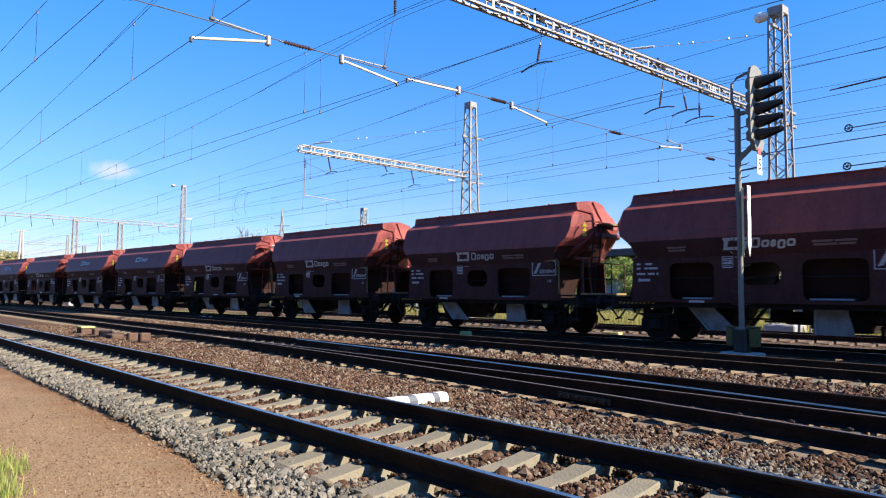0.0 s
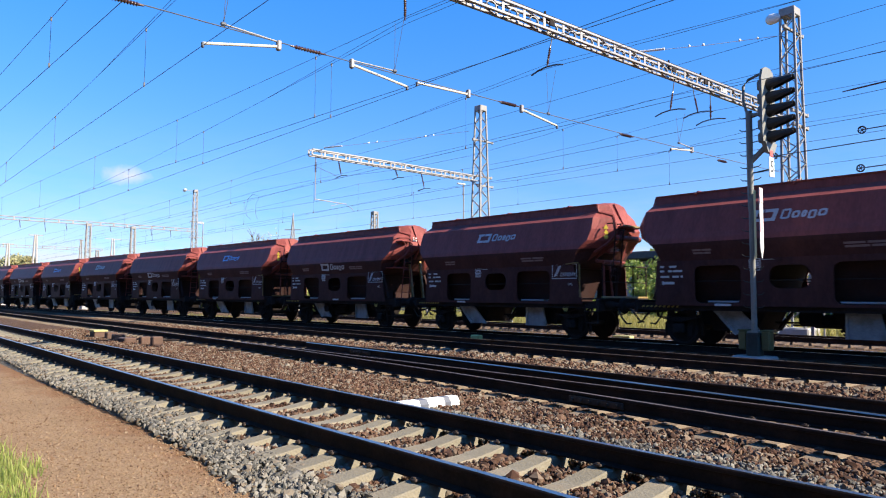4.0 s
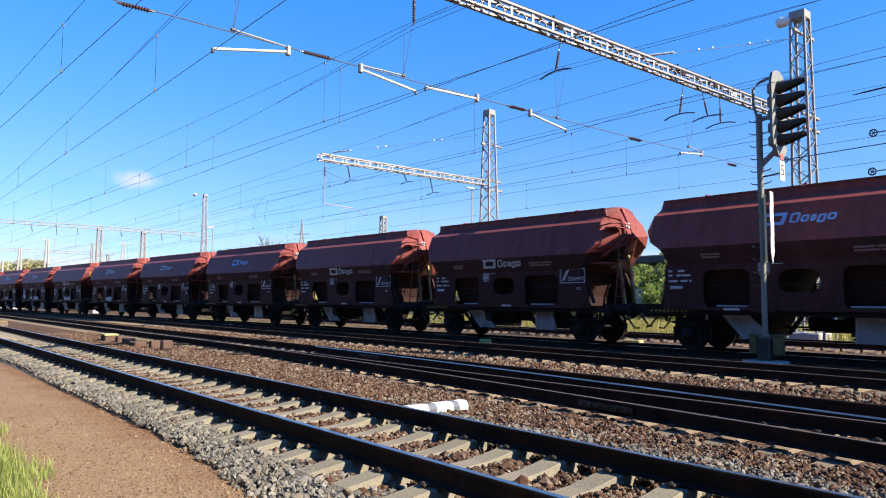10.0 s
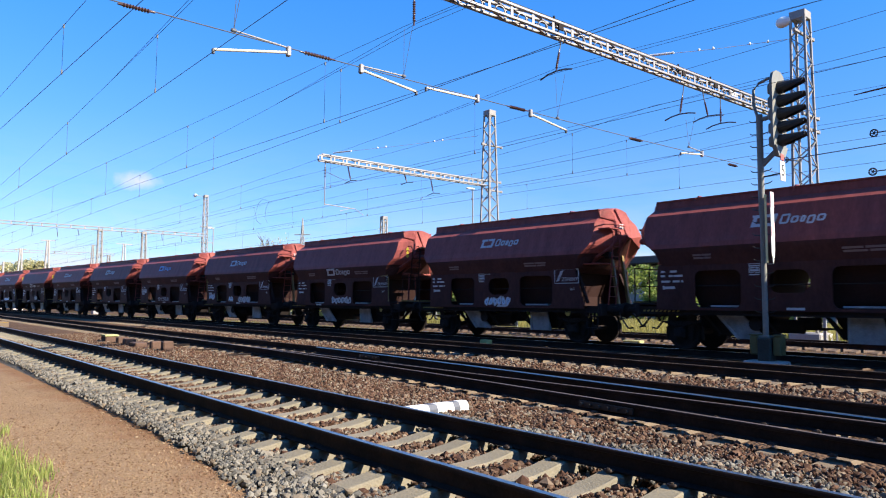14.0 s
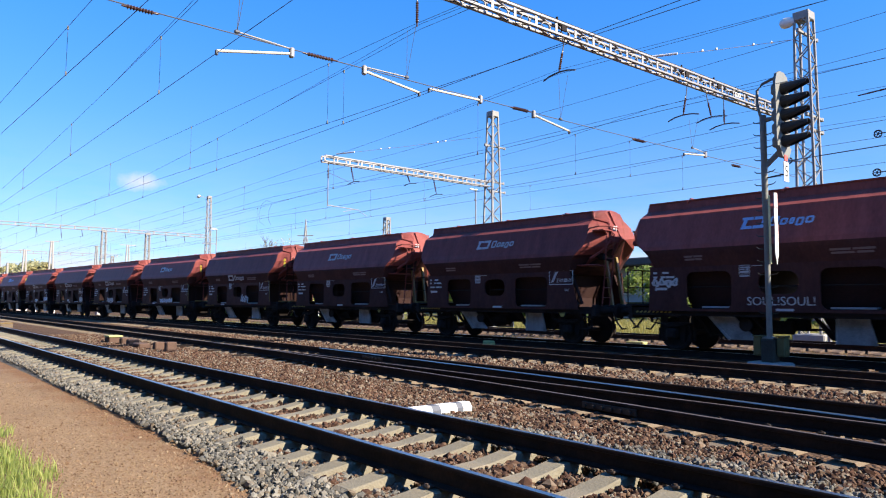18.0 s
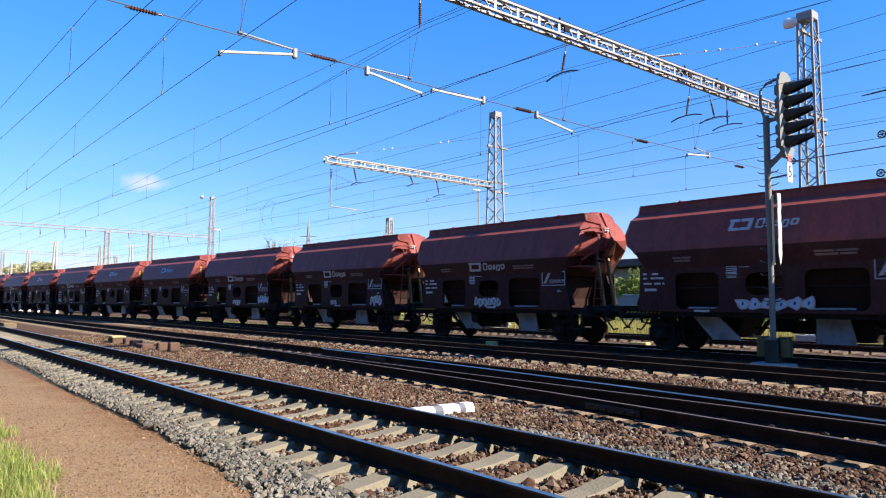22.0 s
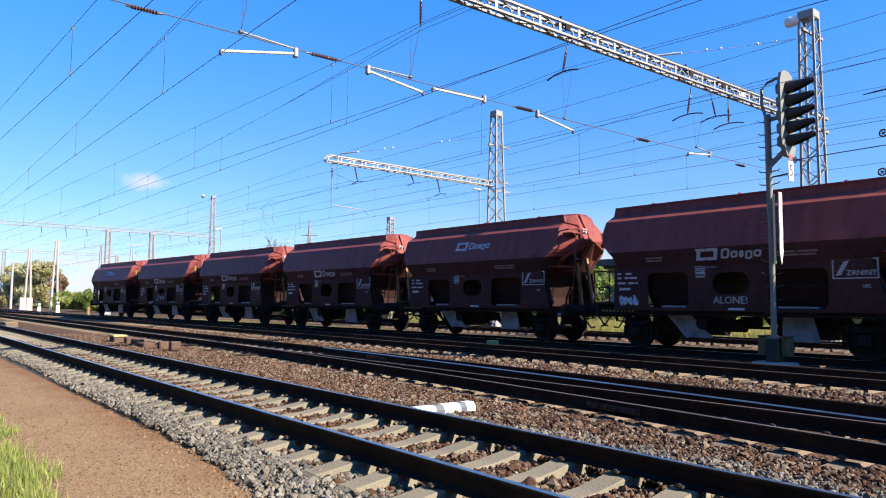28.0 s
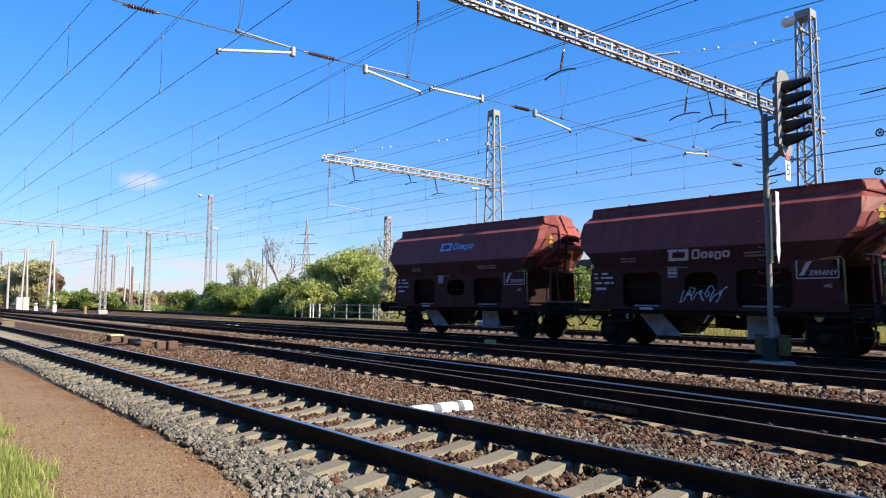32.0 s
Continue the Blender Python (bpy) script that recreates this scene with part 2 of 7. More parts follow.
M_SLEEPER2 = mat("brown_dusted_sleeper", (0.165, 0.125, 0.088), 0.9, vary=0.2, scale=3, fine=45, bump=0.4, spot=(0.168, 0.114, 0.072), spot_amount=0.6, spot_scale=3, per_object=0.12)
M_SLEEPER_D = mat("oily_wooden_sleeper", (0.10, 0.065, 0.045), 0.9, vary=0.25, scale=3, fine=45)
# concrete darkened to hold the shade that the train casts on the signal base
M_BASE = mat("shade_dark_concrete", (0.045, 0.043, 0.036), 0.9, vary=0.25, scale=3, fine=30)
M_CONC = mat("concrete", (0.36, 0.35, 0.35), 0.9, vary=0.18, scale=2, fine=30, bump=0.3, spot=(0.126, 0.115, 0.101), spot_amount=0.5)
M_STONE_G = stone_mat("grey_ballast_stone", ((0.068, 0.066, 0.062), (0.135, 0.128, 0.114), (0.215, 0.20, 0.175), (0.15, 0.115, 0.08)), True)
M_STONE_B = stone_mat("brown_ballast_stone", ((0.034, 0.019, 0.014), (0.088, 0.045, 0.030), (0.135, 0.086, 0.058), (0.205, 0.18, 0.145)), True)
M_STONE_GL = stone_mat("loose_grey_stone", ((0.068, 0.066, 0.062), (0.135, 0.128, 0.114), (0.215, 0.20, 0.175), (0.15, 0.115, 0.08)), False)
M_STONE_BL = stone_mat("loose_brown_stone", ((0.036, 0.021, 0.016), (0.088, 0.048, 0.032), (0.135, 0.088, 0.060), (0.205, 0.18, 0.145)), False)
M_BED_G = gravel_mat("grey_ballast_bed", (0.055, 0.05, 0.043), (0.19, 0.175, 0.15), 0.05)
M_BED_B = gravel_mat("brown_ballast_bed", (0.035, 0.020, 0.013), (0.165, 0.098, 0.06), 0.045)
M_PATH = gravel_mat("red_cinder_path", (0.14, 0.082, 0.046), (0.36, 0.25, 0.150), 0.017, 0.8)
def rusty_margin(m, rust, y0, y1):
    """Mixes red iron dust into a ground material towards the track, in ragged patches."""
    nt = m.node_tree
    b = nt.nodes["Principled BSDF"]
    old = b.inputs["Base Color"].links[0].from_socket
    geo = nt.nodes.new("ShaderNodeNewGeometry")
    sep = nt.nodes.new("ShaderNodeSeparateXYZ")
    nt.links.new(geo.outputs["Position"], sep.inputs[0])
    rag = nt.nodes.new("ShaderNodeTexNoise")
    rag.inputs["Scale"].default_value, rag.inputs["Detail"].default_value = 1.6, 6
    nt.links.new(geo.outputs["Position"], rag.inputs["Vector"])
    ad = nt.nodes.new("ShaderNodeMath")
    ad.operation = "MULTIPLY_ADD"
    ad.inputs[1].default_value = 1.5
    nt.links.new(rag.outputs["Fac"], ad.inputs[0])
    nt.links.new(sep.outputs["Y"], ad.inputs[2])
    mr = nt.nodes.new("ShaderNodeMapRange")
    mr.interpolation_type = "SMOOTHSTEP"
    mr.inputs["From Min"].default_value, mr.inputs["From Max"].default_value = y0 + 0.75, y1 + 0.75
    mr.inputs["To Max"].default_value = 0.8
    nt.links.new(ad.outputs[0], mr.inputs["Value"])
    tint = nt.nodes.new("ShaderNodeMix")
    tint.data_type, tint.blend_type = "RGBA", "MULTIPLY"
    tint.inputs["B"].default_value = (*rust, 1)
    nt.links.new(mr.outputs[0], tint.inputs["Factor"])
    nt.links.new(old, tint.inputs["A"])
    nt.links.new(tint.outputs["Result"], b.inputs["Base Color"])


rusty_margin(M_PATH, (0.74, 0.55, 0.45), 2.2, 2.8)
M_SOIL = gravel_mat("dry_soil_and_grass", (0.0496, 0.0527, 0.0186), (0.161, 0.136, 0.0527), 0.06, 0.8)
M_GALV = mat("galvanised_steel", (0.277, 0.271, 0.284), 0.55, metal=0.3, vary=0.15, scale=2, fine=20, spot=(0.238, 0.224, 0.211), spot_amount=0.5)
M_MAST = mat("mast_grey_paint", (0.25, 0.245, 0.245), 0.6, vary=0.15, scale=1.5, fine=20, spot=(0.168, 0.14, 0.119), spot_amount=0.5)
M_WIRE = mat("copper_wire_dark", (0.075, 0.085, 0.11), 0.6, vary=0.1)
M_INSUL = mat("brown_glazed_insulator", (0.07, 0.035, 0.03), 0.25, vary=0.1)
M_TUBE = mat("bright_steady_tube", (0.72, 0.68, 0.60), 0.35, metal=0.35, vary=0.08)
M_SIGGREY = mat("signal_grey_paint", (0.19, 0.195, 0.185), 0.55, vary=0.2, scale=3, fine=25, spot=(0.2, 0.18, 0.15), spot_amount=0.5)
M_BLACK = mat("black_enamel", (0.016, 0.016, 0.017), 0.5, vary=0.2)
M_GLASS = mat("dark_lens", (0.02, 0.022, 0.025), 0.1, vary=0.05)
M_RED = mat("red_enamel", (0.55, 0.10, 0.08), 0.5, vary=0.1)
M_BOARD = mat("white_enamel", (0.78, 0.77, 0.75), 0.45, vary=0.06)
M_BARK = mat("bark", (0.112, 0.084, 0.063), 0.95, vary=0.3, scale=4, fine=30, bump=0.5)
M_BRICK = mat("old_brickwork", (0.21, 0.112, 0.084), 0.9, vary=0.25, scale=2, fine=20)
M_ROOF = mat("dark_felt_roof", (0.06, 0.062, 0.07), 0.85, vary=0.2)
M_CABINET = mat("faded_cabinet_paint", (0.42, 0.37, 0.37), 0.7, vary=0.12)
M_PLASTER = mat("pale_plaster", (0.30, 0.285, 0.27), 0.9, vary=0.1, scale=1, fine=10)


def leaf_mat(name, color, tip):
    m = bpy.data.materials.new(name)
    m.use_nodes = True
    nt = m.node_tree
    b = nt.nodes["Principled BSDF"]
    b.inputs["Roughness"].default_value = 0.6
    geo = nt.nodes.new("ShaderNodeNewGeometry")
    mix = nt.nodes.new("ShaderNodeMix")
    mix.data_type = "RGBA"
    mix.inputs["A"].default_value, mix.inputs["B"].default_value = (*color, 1), (*tip, 1)
    nt.links.new(geo.outputs["Random Per Island"], mix.inputs["Factor"])
    nt.links.new(mix.outputs["Result"], b.inputs["Base Color"])
    tr = nt.nodes.new("ShaderNodeBsdfTranslucent")
    nt.links.new(mix.outputs["Result"], tr.inputs["Color"])
    ms = nt.nodes.new("ShaderNodeMixShader")
    ms.inputs[0].default_value = 0.6
    nt.links.new(b.outputs[0], ms.inputs[1])
    nt.links.new(tr.outputs[0], ms.inputs[2])
    nt.links.new(ms.outputs[0], nt.nodes["Material Output"].inputs["Surface"])
    return m


M_LEAF_Y = leaf_mat("yellow_green_leaves", (0.315, 0.385, 0.10), (0.62, 0.63, 0.25))
M_LEAF_G = leaf_mat("green_leaves", (0.144, 0.216, 0.0449), (0.359, 0.413, 0.126))
M_LEAF_P = leaf_mat("pale_leaves", (0.453, 0.446, 0.248), (0.675, 0.643, 0.411))
M_LEAF_R = leaf_mat("reddish_scrub", (0.285, 0.194, 0.127), (0.434, 0.314, 0.21))
M_LEAF_S = leaf_mat("deep_green_leaves", (0.0936, 0.15, 0.0281), (0.281, 0.338, 0.0936))
M_LEAF_D = leaf_mat("dark_green_leaves", (0.018, 0.0324, 0.00864), (0.0432, 0.0576, 0.0158))
M_LEAF_O = leaf_mat("olive_brown_leaves", (0.33, 0.31, 0.13), (0.58, 0.52, 0.29))
M_GRASS = leaf_mat("sunlit_grass", (0.216, 0.297, 0.0607), (0.54, 0.567, 0.189))
M_GRASS_DRY = leaf_mat("dry_grass", (0.25, 0.239, 0.0534), (0.489, 0.427, 0.161))


# ---- mesh building ----
class MB:
    """Collects vertices and faces of one mesh."""

    def __init__(self):
        self.v, self.f, self.mi = [], [], []

    def add(self, verts, faces, mi=0):
        o = len(self.v)
        self.v += [tuple(p) for p in verts]
        self.f += [tuple(i + o for i in q) for q in faces]
        self.mi += [mi] * len(faces)
        return self

    def box(self, c, s, ch=0.0, mi=0, m=None):
        """A box round c with sizes s and chamfered edges."""
        hx, hy, hz = s[0] / 2, s[1] / 2, s[2] / 2
        if ch <= 0:
            vs = [(x * hx, y * hy, z * hz) for x in (-1, 1) for y in (-1, 1) for z in (-1, 1)]
            fs = [(0, 1, 3, 2), (4, 6, 7, 5), (0, 4, 5, 1), (2, 3, 7, 6), (0, 2, 6, 4), (1, 5, 7, 3)]
        else:
            ch = min(ch, hx * 0.9, hy * 0.9, hz * 0.9)
            vs, ix = [], {}
            for x in (-1, 1):
                for y in (-1, 1):
                    for z in (-1, 1):
                        for k in range(3):
                            p = [x * (hx - ch), y * (hy - ch), z * (hz - ch)]
                            p[k] = (x * hx, y * hy, z * hz)[k]
                            ix[(x, y, z, k)] = len(vs)
                            vs.append(tuple(p))
            fs = []
            for k in range(3):
                a, b = [j for j in range(3) if j != k]
                for sgn in (-1, 1):
                    q = []
                    for sa, sb in ((-1, -1), (1, -1), (1, 1), (-1, 1)):
                        d = [0, 0, 0]
                        d[k], d[a], d[b] = sgn, sa, sb
                        q.append(ix[(*d, k)])
                    fs.append(tuple(q))
            for k in range(3):
                a, b = [j for j in range(3) if j != k]
                for sa in (-1, 1):
                    for sb in (-1, 1):
                        d0, d1 = [0, 0, 0], [0, 0, 0]
                        d0[k], d0[a], d0[b] = -1, sa, sb
                        d1[k], d1[a], d1[b] = 1, sa, sb
                        fs.append((ix[(*d0, a)], ix[(*d1, a)], ix[(*d1, b)], ix[(*d0, b)]))
            for x in (-1, 1):
                for y in (-1, 1):
                    for z in (-1, 1):
                        fs.append(tuple(ix[(x, y, z, k)] for k in range(3)))
        vs = [Vector(p) for p in vs]
        if m is not None:
            vs = [m @ p for p in vs]
        return self.add([p + Vector(c) for p in vs], fs, mi)

    def bar(self, p0, p1, w, h=None, mi=0):
        """A square bar from p0 to p1."""
        p0, p1 = Vector(p0), Vector(p1)
        d = (p1 - p0).normalized()
        a = d.cross(Vector((0, 0, 1)) if abs(d.z) < 0.95 else Vector((1, 0, 0))).normalized()
        b = d.cross(a)
        a, b = a * w / 2, b * (h or w) / 2
        vs = [p + sa * a + sb * b for p in (p0, p1) for sa, sb in ((-1, -1), (1, -1), (1, 1), (-1, 1))]
        return self.add(vs, [(0, 1, 2, 3), (7, 6, 5, 4), (0, 4, 5, 1), (1, 5, 6, 2), (2, 6, 7, 3), (3, 7, 4, 0)], mi)

    def cyl(self, p0, p1, r0, r1=None, n=12, mi=0, caps=True):
        p0, p1 = Vector(p0), Vector(p1)
        r1 = r0 if r1 is None else r1
        d = (p1 - p0).normalized()
        a = d.cross(Vector((0, 0, 1)) if abs(d.z) < 0.95 else Vector((1, 0, 0))).normalized()
        b = d.cross(a)
        vs = []
        for p, r in ((p0, r0), (p1, r1)):
            vs += [p + r * (math.cos(2 * math.pi * i / n) * a + math.sin(2 * math.pi * i / n) * b) for i in range(n)]
        fs = [(i, (i + 1) % n, n + (i + 1) % n, n + i) for i in range(n)]
        if caps:
            fs += [tuple(range(n))[::-1], tuple(range(n, 2 * n))]
        return self.add(vs, fs, mi)

    def tube(self, pts, r, n=6, mi=0):
        pts = [Vector(p) for p in pts]
        vs, fs = [], []
        for i, p in enumerate(pts):
            d = (pts[min(i + 1, len(pts) - 1)] - pts[max(i - 1, 0)]).normalized()
            a = d.cross(Vector((0, 0, 1)) if abs(d.z) < 0.95 else Vector((1, 0, 0))).normalized()
            b = d.cross(a)
            rr = r[i] if isinstance(r, (list, tuple)) else r
            vs += [p + rr * (math.cos(2 * math.pi * k / n) * a + math.sin(2 * math.pi * k / n) * b) for k in range(n)]
        for i in range(len(pts) - 1):
            fs += [(i * n + k, i * n + (k + 1) % n, (i + 1) * n + (k + 1) % n, (i + 1) * n + k) for k in range(n)]
        fs += [tuple(range(n))[::-1], tuple(range((len(pts) - 1) * n, len(pts) * n))]
        return self.add(vs, fs, mi)

    def lathe(self, c, axis, prof, n=20, mi=0):
        """Rings of (distance along axis, radius) about c."""
        axis = Vector(axis).normalized()
        a = axis.cross(Vector((0, 0, 1)) if abs(axis.z) < 0.95 else Vector((1, 0, 0))).normalized()
        b = axis.cross(a)
        vs, fs = [], []
        for d, r in prof:
            vs += [Vector(c) + axis * d + r * (math.cos(2 * math.pi * k / n) * a + math.sin(2 * math.pi * k / n) * b) for k in range(n)]
        for i in range(len(prof) - 1):
            fs += [(i * n + k, i * n + (k + 1) % n, (i + 1) * n + (k + 1) % n, (i + 1) * n + k) for k in range(n)]
        fs += [tuple(range(n))[::-1], tuple(range((len(prof) - 1) * n, len(prof) * n))]
        return self.add(vs, fs, mi)

    def prism(self, poly, fn0, fn1, mi=0):
        """A polygon given in two coordinates, laid at two places by fn0 and fn1, and closed."""
        n = len(poly)
        vs = [fn0(*p) for p in poly] + [fn1(*p) for p in poly]
        fs = [tuple(range(n)), tuple(range(n, 2 * n))[::-1]] + [(i, n + i, n + (i + 1) % n, (i + 1) % n) for i in range(n)]
        return self.add(vs, fs, mi)

    def mesh(self, name, mats, smooth=0):
        me = bpy.data.meshes.new(name)
        me.from_pydata(self.v, [], self.f)
        for m in mats if isinstance(mats, (list, tuple)) else [mats]:
            me.materials.append(m)
        if any(self.mi):
            me.polygons.foreach_set("material_index", self.mi)
        bm = bmesh.new()
        bm.from_mesh(me)
        bmesh.ops.recalc_face_normals(bm, faces=bm.faces)
        bm.to_mesh(me)
        bm.free()
        if smooth:
            me.polygons.foreach_set("use_smooth", [True] * len(me.polygons))
            me.set_sharp_from_angle(angle=radians(smooth))
        me.update()
        return me


def part(name, mb, material, parent, label="", at=None, smooth=0):
    """Links a mesh as one part under a thing or part."""
    me = mb if isinstance(mb, bpy.types.Mesh) else mb.mesh(name, material, smooth)
    ob = new(name, me)
    ob.parent = parent
    if at is not None:
        ob.matrix_basis = at
    if label:
        ob["label"] = label
    return ob


def thing(name, label, category, m=None, group="", kind=""):
    ob = new(name)
    ob.empty_display_size = 0.3
    if m is not None:
        ob.matrix_basis = m
    return tagged(ob, label, category, group, kind)


def solo(name, mb, material, label="", category="", group="", kind="", smooth=0, m=None):
    ob = new(name, mb if isinstance(mb, bpy.types.Mesh) else mb.mesh(name, material, smooth))
    if m is not None:
        ob.matrix_basis = m
    return tagged(ob, label, category, group, kind)


def raw_mesh(name, verts, faces, material):
    """A large mesh from arrays, all faces with the same number of corners."""
    me = bpy.data.meshes.new(name)
    k = faces.shape[1]
    me.vertices.add(len(verts))
    me.vertices.foreach_set("co", np.ascontiguousarray(verts, dtype=np.float32).ravel())
    me.loops.add(len(faces) * k)
    me.loops.foreach_set("vertex_index", np.ascontiguousarray(faces, dtype=np.int32).ravel())
    me.polygons.add(len(faces))
    me.polygons.foreach_set("loop_start", np.arange(len(faces), dtype=np.int32) * k)
    me.polygons.foreach_set("loop_total", np.full(len(faces), k, dtype=np.int32))
    me.materials.append(material)
    me.polygons.foreach_set("use_smooth", np.zeros(len(faces), dtype=bool))
    me.update(calc_edges=True)
    me.validate()
    return me


def lettering(word, height, material, name):
    """Flat letters as a mesh: x to the right, y up."""
    cu = bpy.data.curves.new(name, "FONT")
    cu.body, cu.size, cu.extrude, cu.align_x, cu.align_y = word, height, 0.002, "CENTER", "CENTER"
    cu.resolution_u = 3
    tmp = bpy.data.objects.new(name, cu)
    scene.collection.objects.link(tmp)
    me = bpy.data.meshes.new_from_object(tmp.evaluated_get(bpy.context.evaluated_depsgraph_get()))
    bpy.data.objects.remove(tmp)
    me.materials.clear()
    me.materials.append(material)
    return me


# ---- the ground and the tracks ----
T1, T2, T3, T4, T5 = 4.275, 9.107, 13.93, 18.35, 25.3      # track centres across the line
XA, XB = -430.0, 340.0


def sheet(name, xs, prof, mats, pick, label, category):
    """A strip of ground: the profile (y, z) drawn out along xs."""
    mb = MB()
    n = len(prof)
    vs = [(x, y, z) for x in xs for y, z in prof]
    fs, mi = [], []
    for i in range(len(xs) - 1):
        for j in range(n - 1):
            fs.append((i * n + j, (i + 1) * n + j, (i + 1) * n + j + 1, i * n + j + 1))
            mi.append(pick(xs[i], prof[j][0]))
    mb.v, mb.f, mb.mi = vs, fs, mi
    return solo(name, mb, mats, label, category, kind="structure")


sheet("ground", [-2500, -700, -300, -150, -60, -25, -6.3, 20, 400, 2500],
      [(-2500, -3), (-300, -1.2), (-20, -0.5), (-2, -0.38), (1.35, -0.355), (2.5, -0.35), (2.9, -0.352), (3.2, -0.42), (20, -0.45), (22, -0.40), (27.8, -0.40), (29.5, -0.12), (33, 0.02), (45, 0.05), (200, 0.2), (2500, 2.5)],
      [M_SOIL, M_PATH], lambda x, y: 1 if -2.1 < y < 3 else 0, "flat railway land with dry grass and a red cinder path", "ground")

far_x = [XA, -200, -100, -60, -40] + [-30 + 0.5 * i for i in range(70)] + [8, 20, 60, 150, XB]
bed = [(2.74, -0.38), (2.84, -0.345), (2.95, -0.312)]
bed_near = sheet("ballast_shoulder", far_x, bed, [M_BED_G], lambda x, y: 0, "grey crushed-stone shoulder beside the nearest track", "ballast")
bed_mid = sheet("ballast", far_x, [(2.95, -0.312), (3.12, -0.32), (3.3, -0.325), (3.7, -0.33), (5.3, -0.32), (5.7, -0.275), (6.2, -0.24), (7.2, -0.26), (10.5, -0.27), (11.4, -0.25), (12.4, -0.26), (15.4, -0.27), (16.4, -0.24), (17.2, -0.26), (19.8, -0.27), (20.6, -0.33), (21.4, -0.395)],
      [M_BED_B], lambda x, y: 0, "brown rust-dusted ballast between the tracks", "ballast")
sheet("ballast_far", far_x, [(22.4, -0.395), (23.2, -0.3), (23.9, -0.27), (26.8, -0.27), (27.7, -0.39)], [M_BED_B], lambda x, y: 0, "brown ballast under the far track", "ballast")

RAIL = [(-0.075, -0.172), (0.075, -0.172), (0.075, -0.160), (0.010, -0.145), (0.010, -0.045), (0.034, -0.036), (0.036, -0.010), (0.028, 0.0), (-0.028, 0.0), (-0.036, -0.010), (-0.034, -0.036), (-0.010, -0.045), (-0.010, -0.145), (-0.075, -0.160)]


def rail_mesh(pts, top, wide=False):
    """A rail along points (x, y) of its head's middle, with a worn band on the head."""
    mb = MB()
    n = len(RAIL)
    for x, y in pts:
        mb.v += [(x, y + a, b) for a, b in RAIL]
    for i in range(len(pts) - 1):
        for k in range(n):
            mb.f.append((i * n + k, (i + 1) * n + k, (i + 1) * n + (k + 1) % n, i * n + (k + 1) % n))
            mb.mi.append(1 if k == 7 or (wide and k in (6, 8)) else 0)
    mb.f += [tuple(range(n)), tuple(range((len(pts) - 1) * n, len(pts) * n))]
    mb.mi += [0, 0]
    return mb.mesh("rail", [M_RUST, top])


def sleeper_mesh(half0, half1, material, top=-0.178, sag=0.072):
    """A pretensioned sleeper across the track from -half0 to half1, thinner in its middle."""
    mb = MB()
    ys = [-half0, -half0 + 0.04, -1.08, -0.88, -0.64, -0.48, -0.25, 0.0, 0.25, 0.48, 0.64, 0.88, 1.08, half1 - 0.04, half1]
    rise = [0.075, 0.05, 0.028, 0.0, 0.0, 0.4 * sag, 0.85 * sag, sag, 0.85 * sag, 0.4 * sag, 0.0, 0.0, 0.028, 0.05, 0.075]
    zs = [top - d for d in rise]
    for y, z in zip(ys, zs):
        mb.v += [(-0.15, y, -0.40), (-0.115, y, z - 0.012), (-0.10, y, z), (0.10, y, z), (0.115, y, z - 0.012), (0.15, y, -0.40)]
    for i in range(len(ys) - 1):
        mb.f += [(i * 6 + k, (i + 1) * 6 + k, (i + 1) * 6 + k + 1, i * 6 + k + 1) for k in range(5)]
    mb.f += [(0, 1, 2, 3, 4, 5), tuple(range(len(mb.v) - 6, len(mb.v)))]
    return mb.mesh("sleeper", material)


def clips(mb, x, y):
    """The fastening of one rail on one sleeper: two clips with their bolts."""
    for s in (-1, 1):
        mb.box((x, y + s * 0.105, -0.160), (0.08, 0.07, 0.026), 0.008)
        mb.cyl((x, y + s * 0.12, -0.15), (x, y + s * 0.12, -0.138), 0.015, n=6)


def plain_sleepers(mb, c, x0, x1, phase, half=1.3):
    k0, k1 = math.ceil((x0 - phase) / 0.6), math.floor((x1 - phase) / 0.6)
    for k in range(k0, k1 + 1):
        mb.box((phase + 0.6 * k, c, -0.29), (0.26, 2 * half, 0.22))


def straight_track(name, c, phase, near0, near1, top, smat, label, fastened=True):
    """A straight track: two rails, the sleepers that stand near one by one, the rest joined."""
    tr = thing(name, label, "railway track", kind="structure")
    for s in (-0.7525, 0.7525):
        part("rail", rail_mesh([(XA, c + s), (XB, c + s)], top), None, tr, "rusty rail with a worn bright head")
    sm = sleeper_mesh(1.3, 1.3, smat)
    k0, k1 = math.ceil((near0 - phase) / 0.6), math.floor((near1 - phase) / 0.6)
    fast = MB()
    for k in range(k0, k1 + 1):
        x = phase + 0.6 * k
        part("sleeper", sm, None, tr, at=pose(x, c, random.uniform(-0.006, 0.004), 0, 0, random.uniform(-0.4, 0.4)))
        if fastened:
            clips(fast, x, c - 0.7525)
            clips(fast, x, c + 0.7525)
    if fastened:
        part("rail_fastenings", fast, M_CLIP, tr, "rusty rail clips and bolts")["kind"] = "stuff"
    rest = MB()
    plain_sleepers(rest, c, XA, near0, phase)
    plain_sleepers(rest, c, near1, XB, phase)
    part("far_sleepers", rest, smat, tr)["kind"] = "stuff"
    return tr


PH1 = -3.674
straight_track("track_1", T1, PH1, -60, 9, M_RAILTOP, M_SLEEPER, "railway track with rusty rails on pale concrete sleepers")
straight_track("track_3", T3, -4.78, -62, 6, M_RAILDULL, M_SLEEPER2, "dull rusty railway track on brown-dusted concrete sleepers")


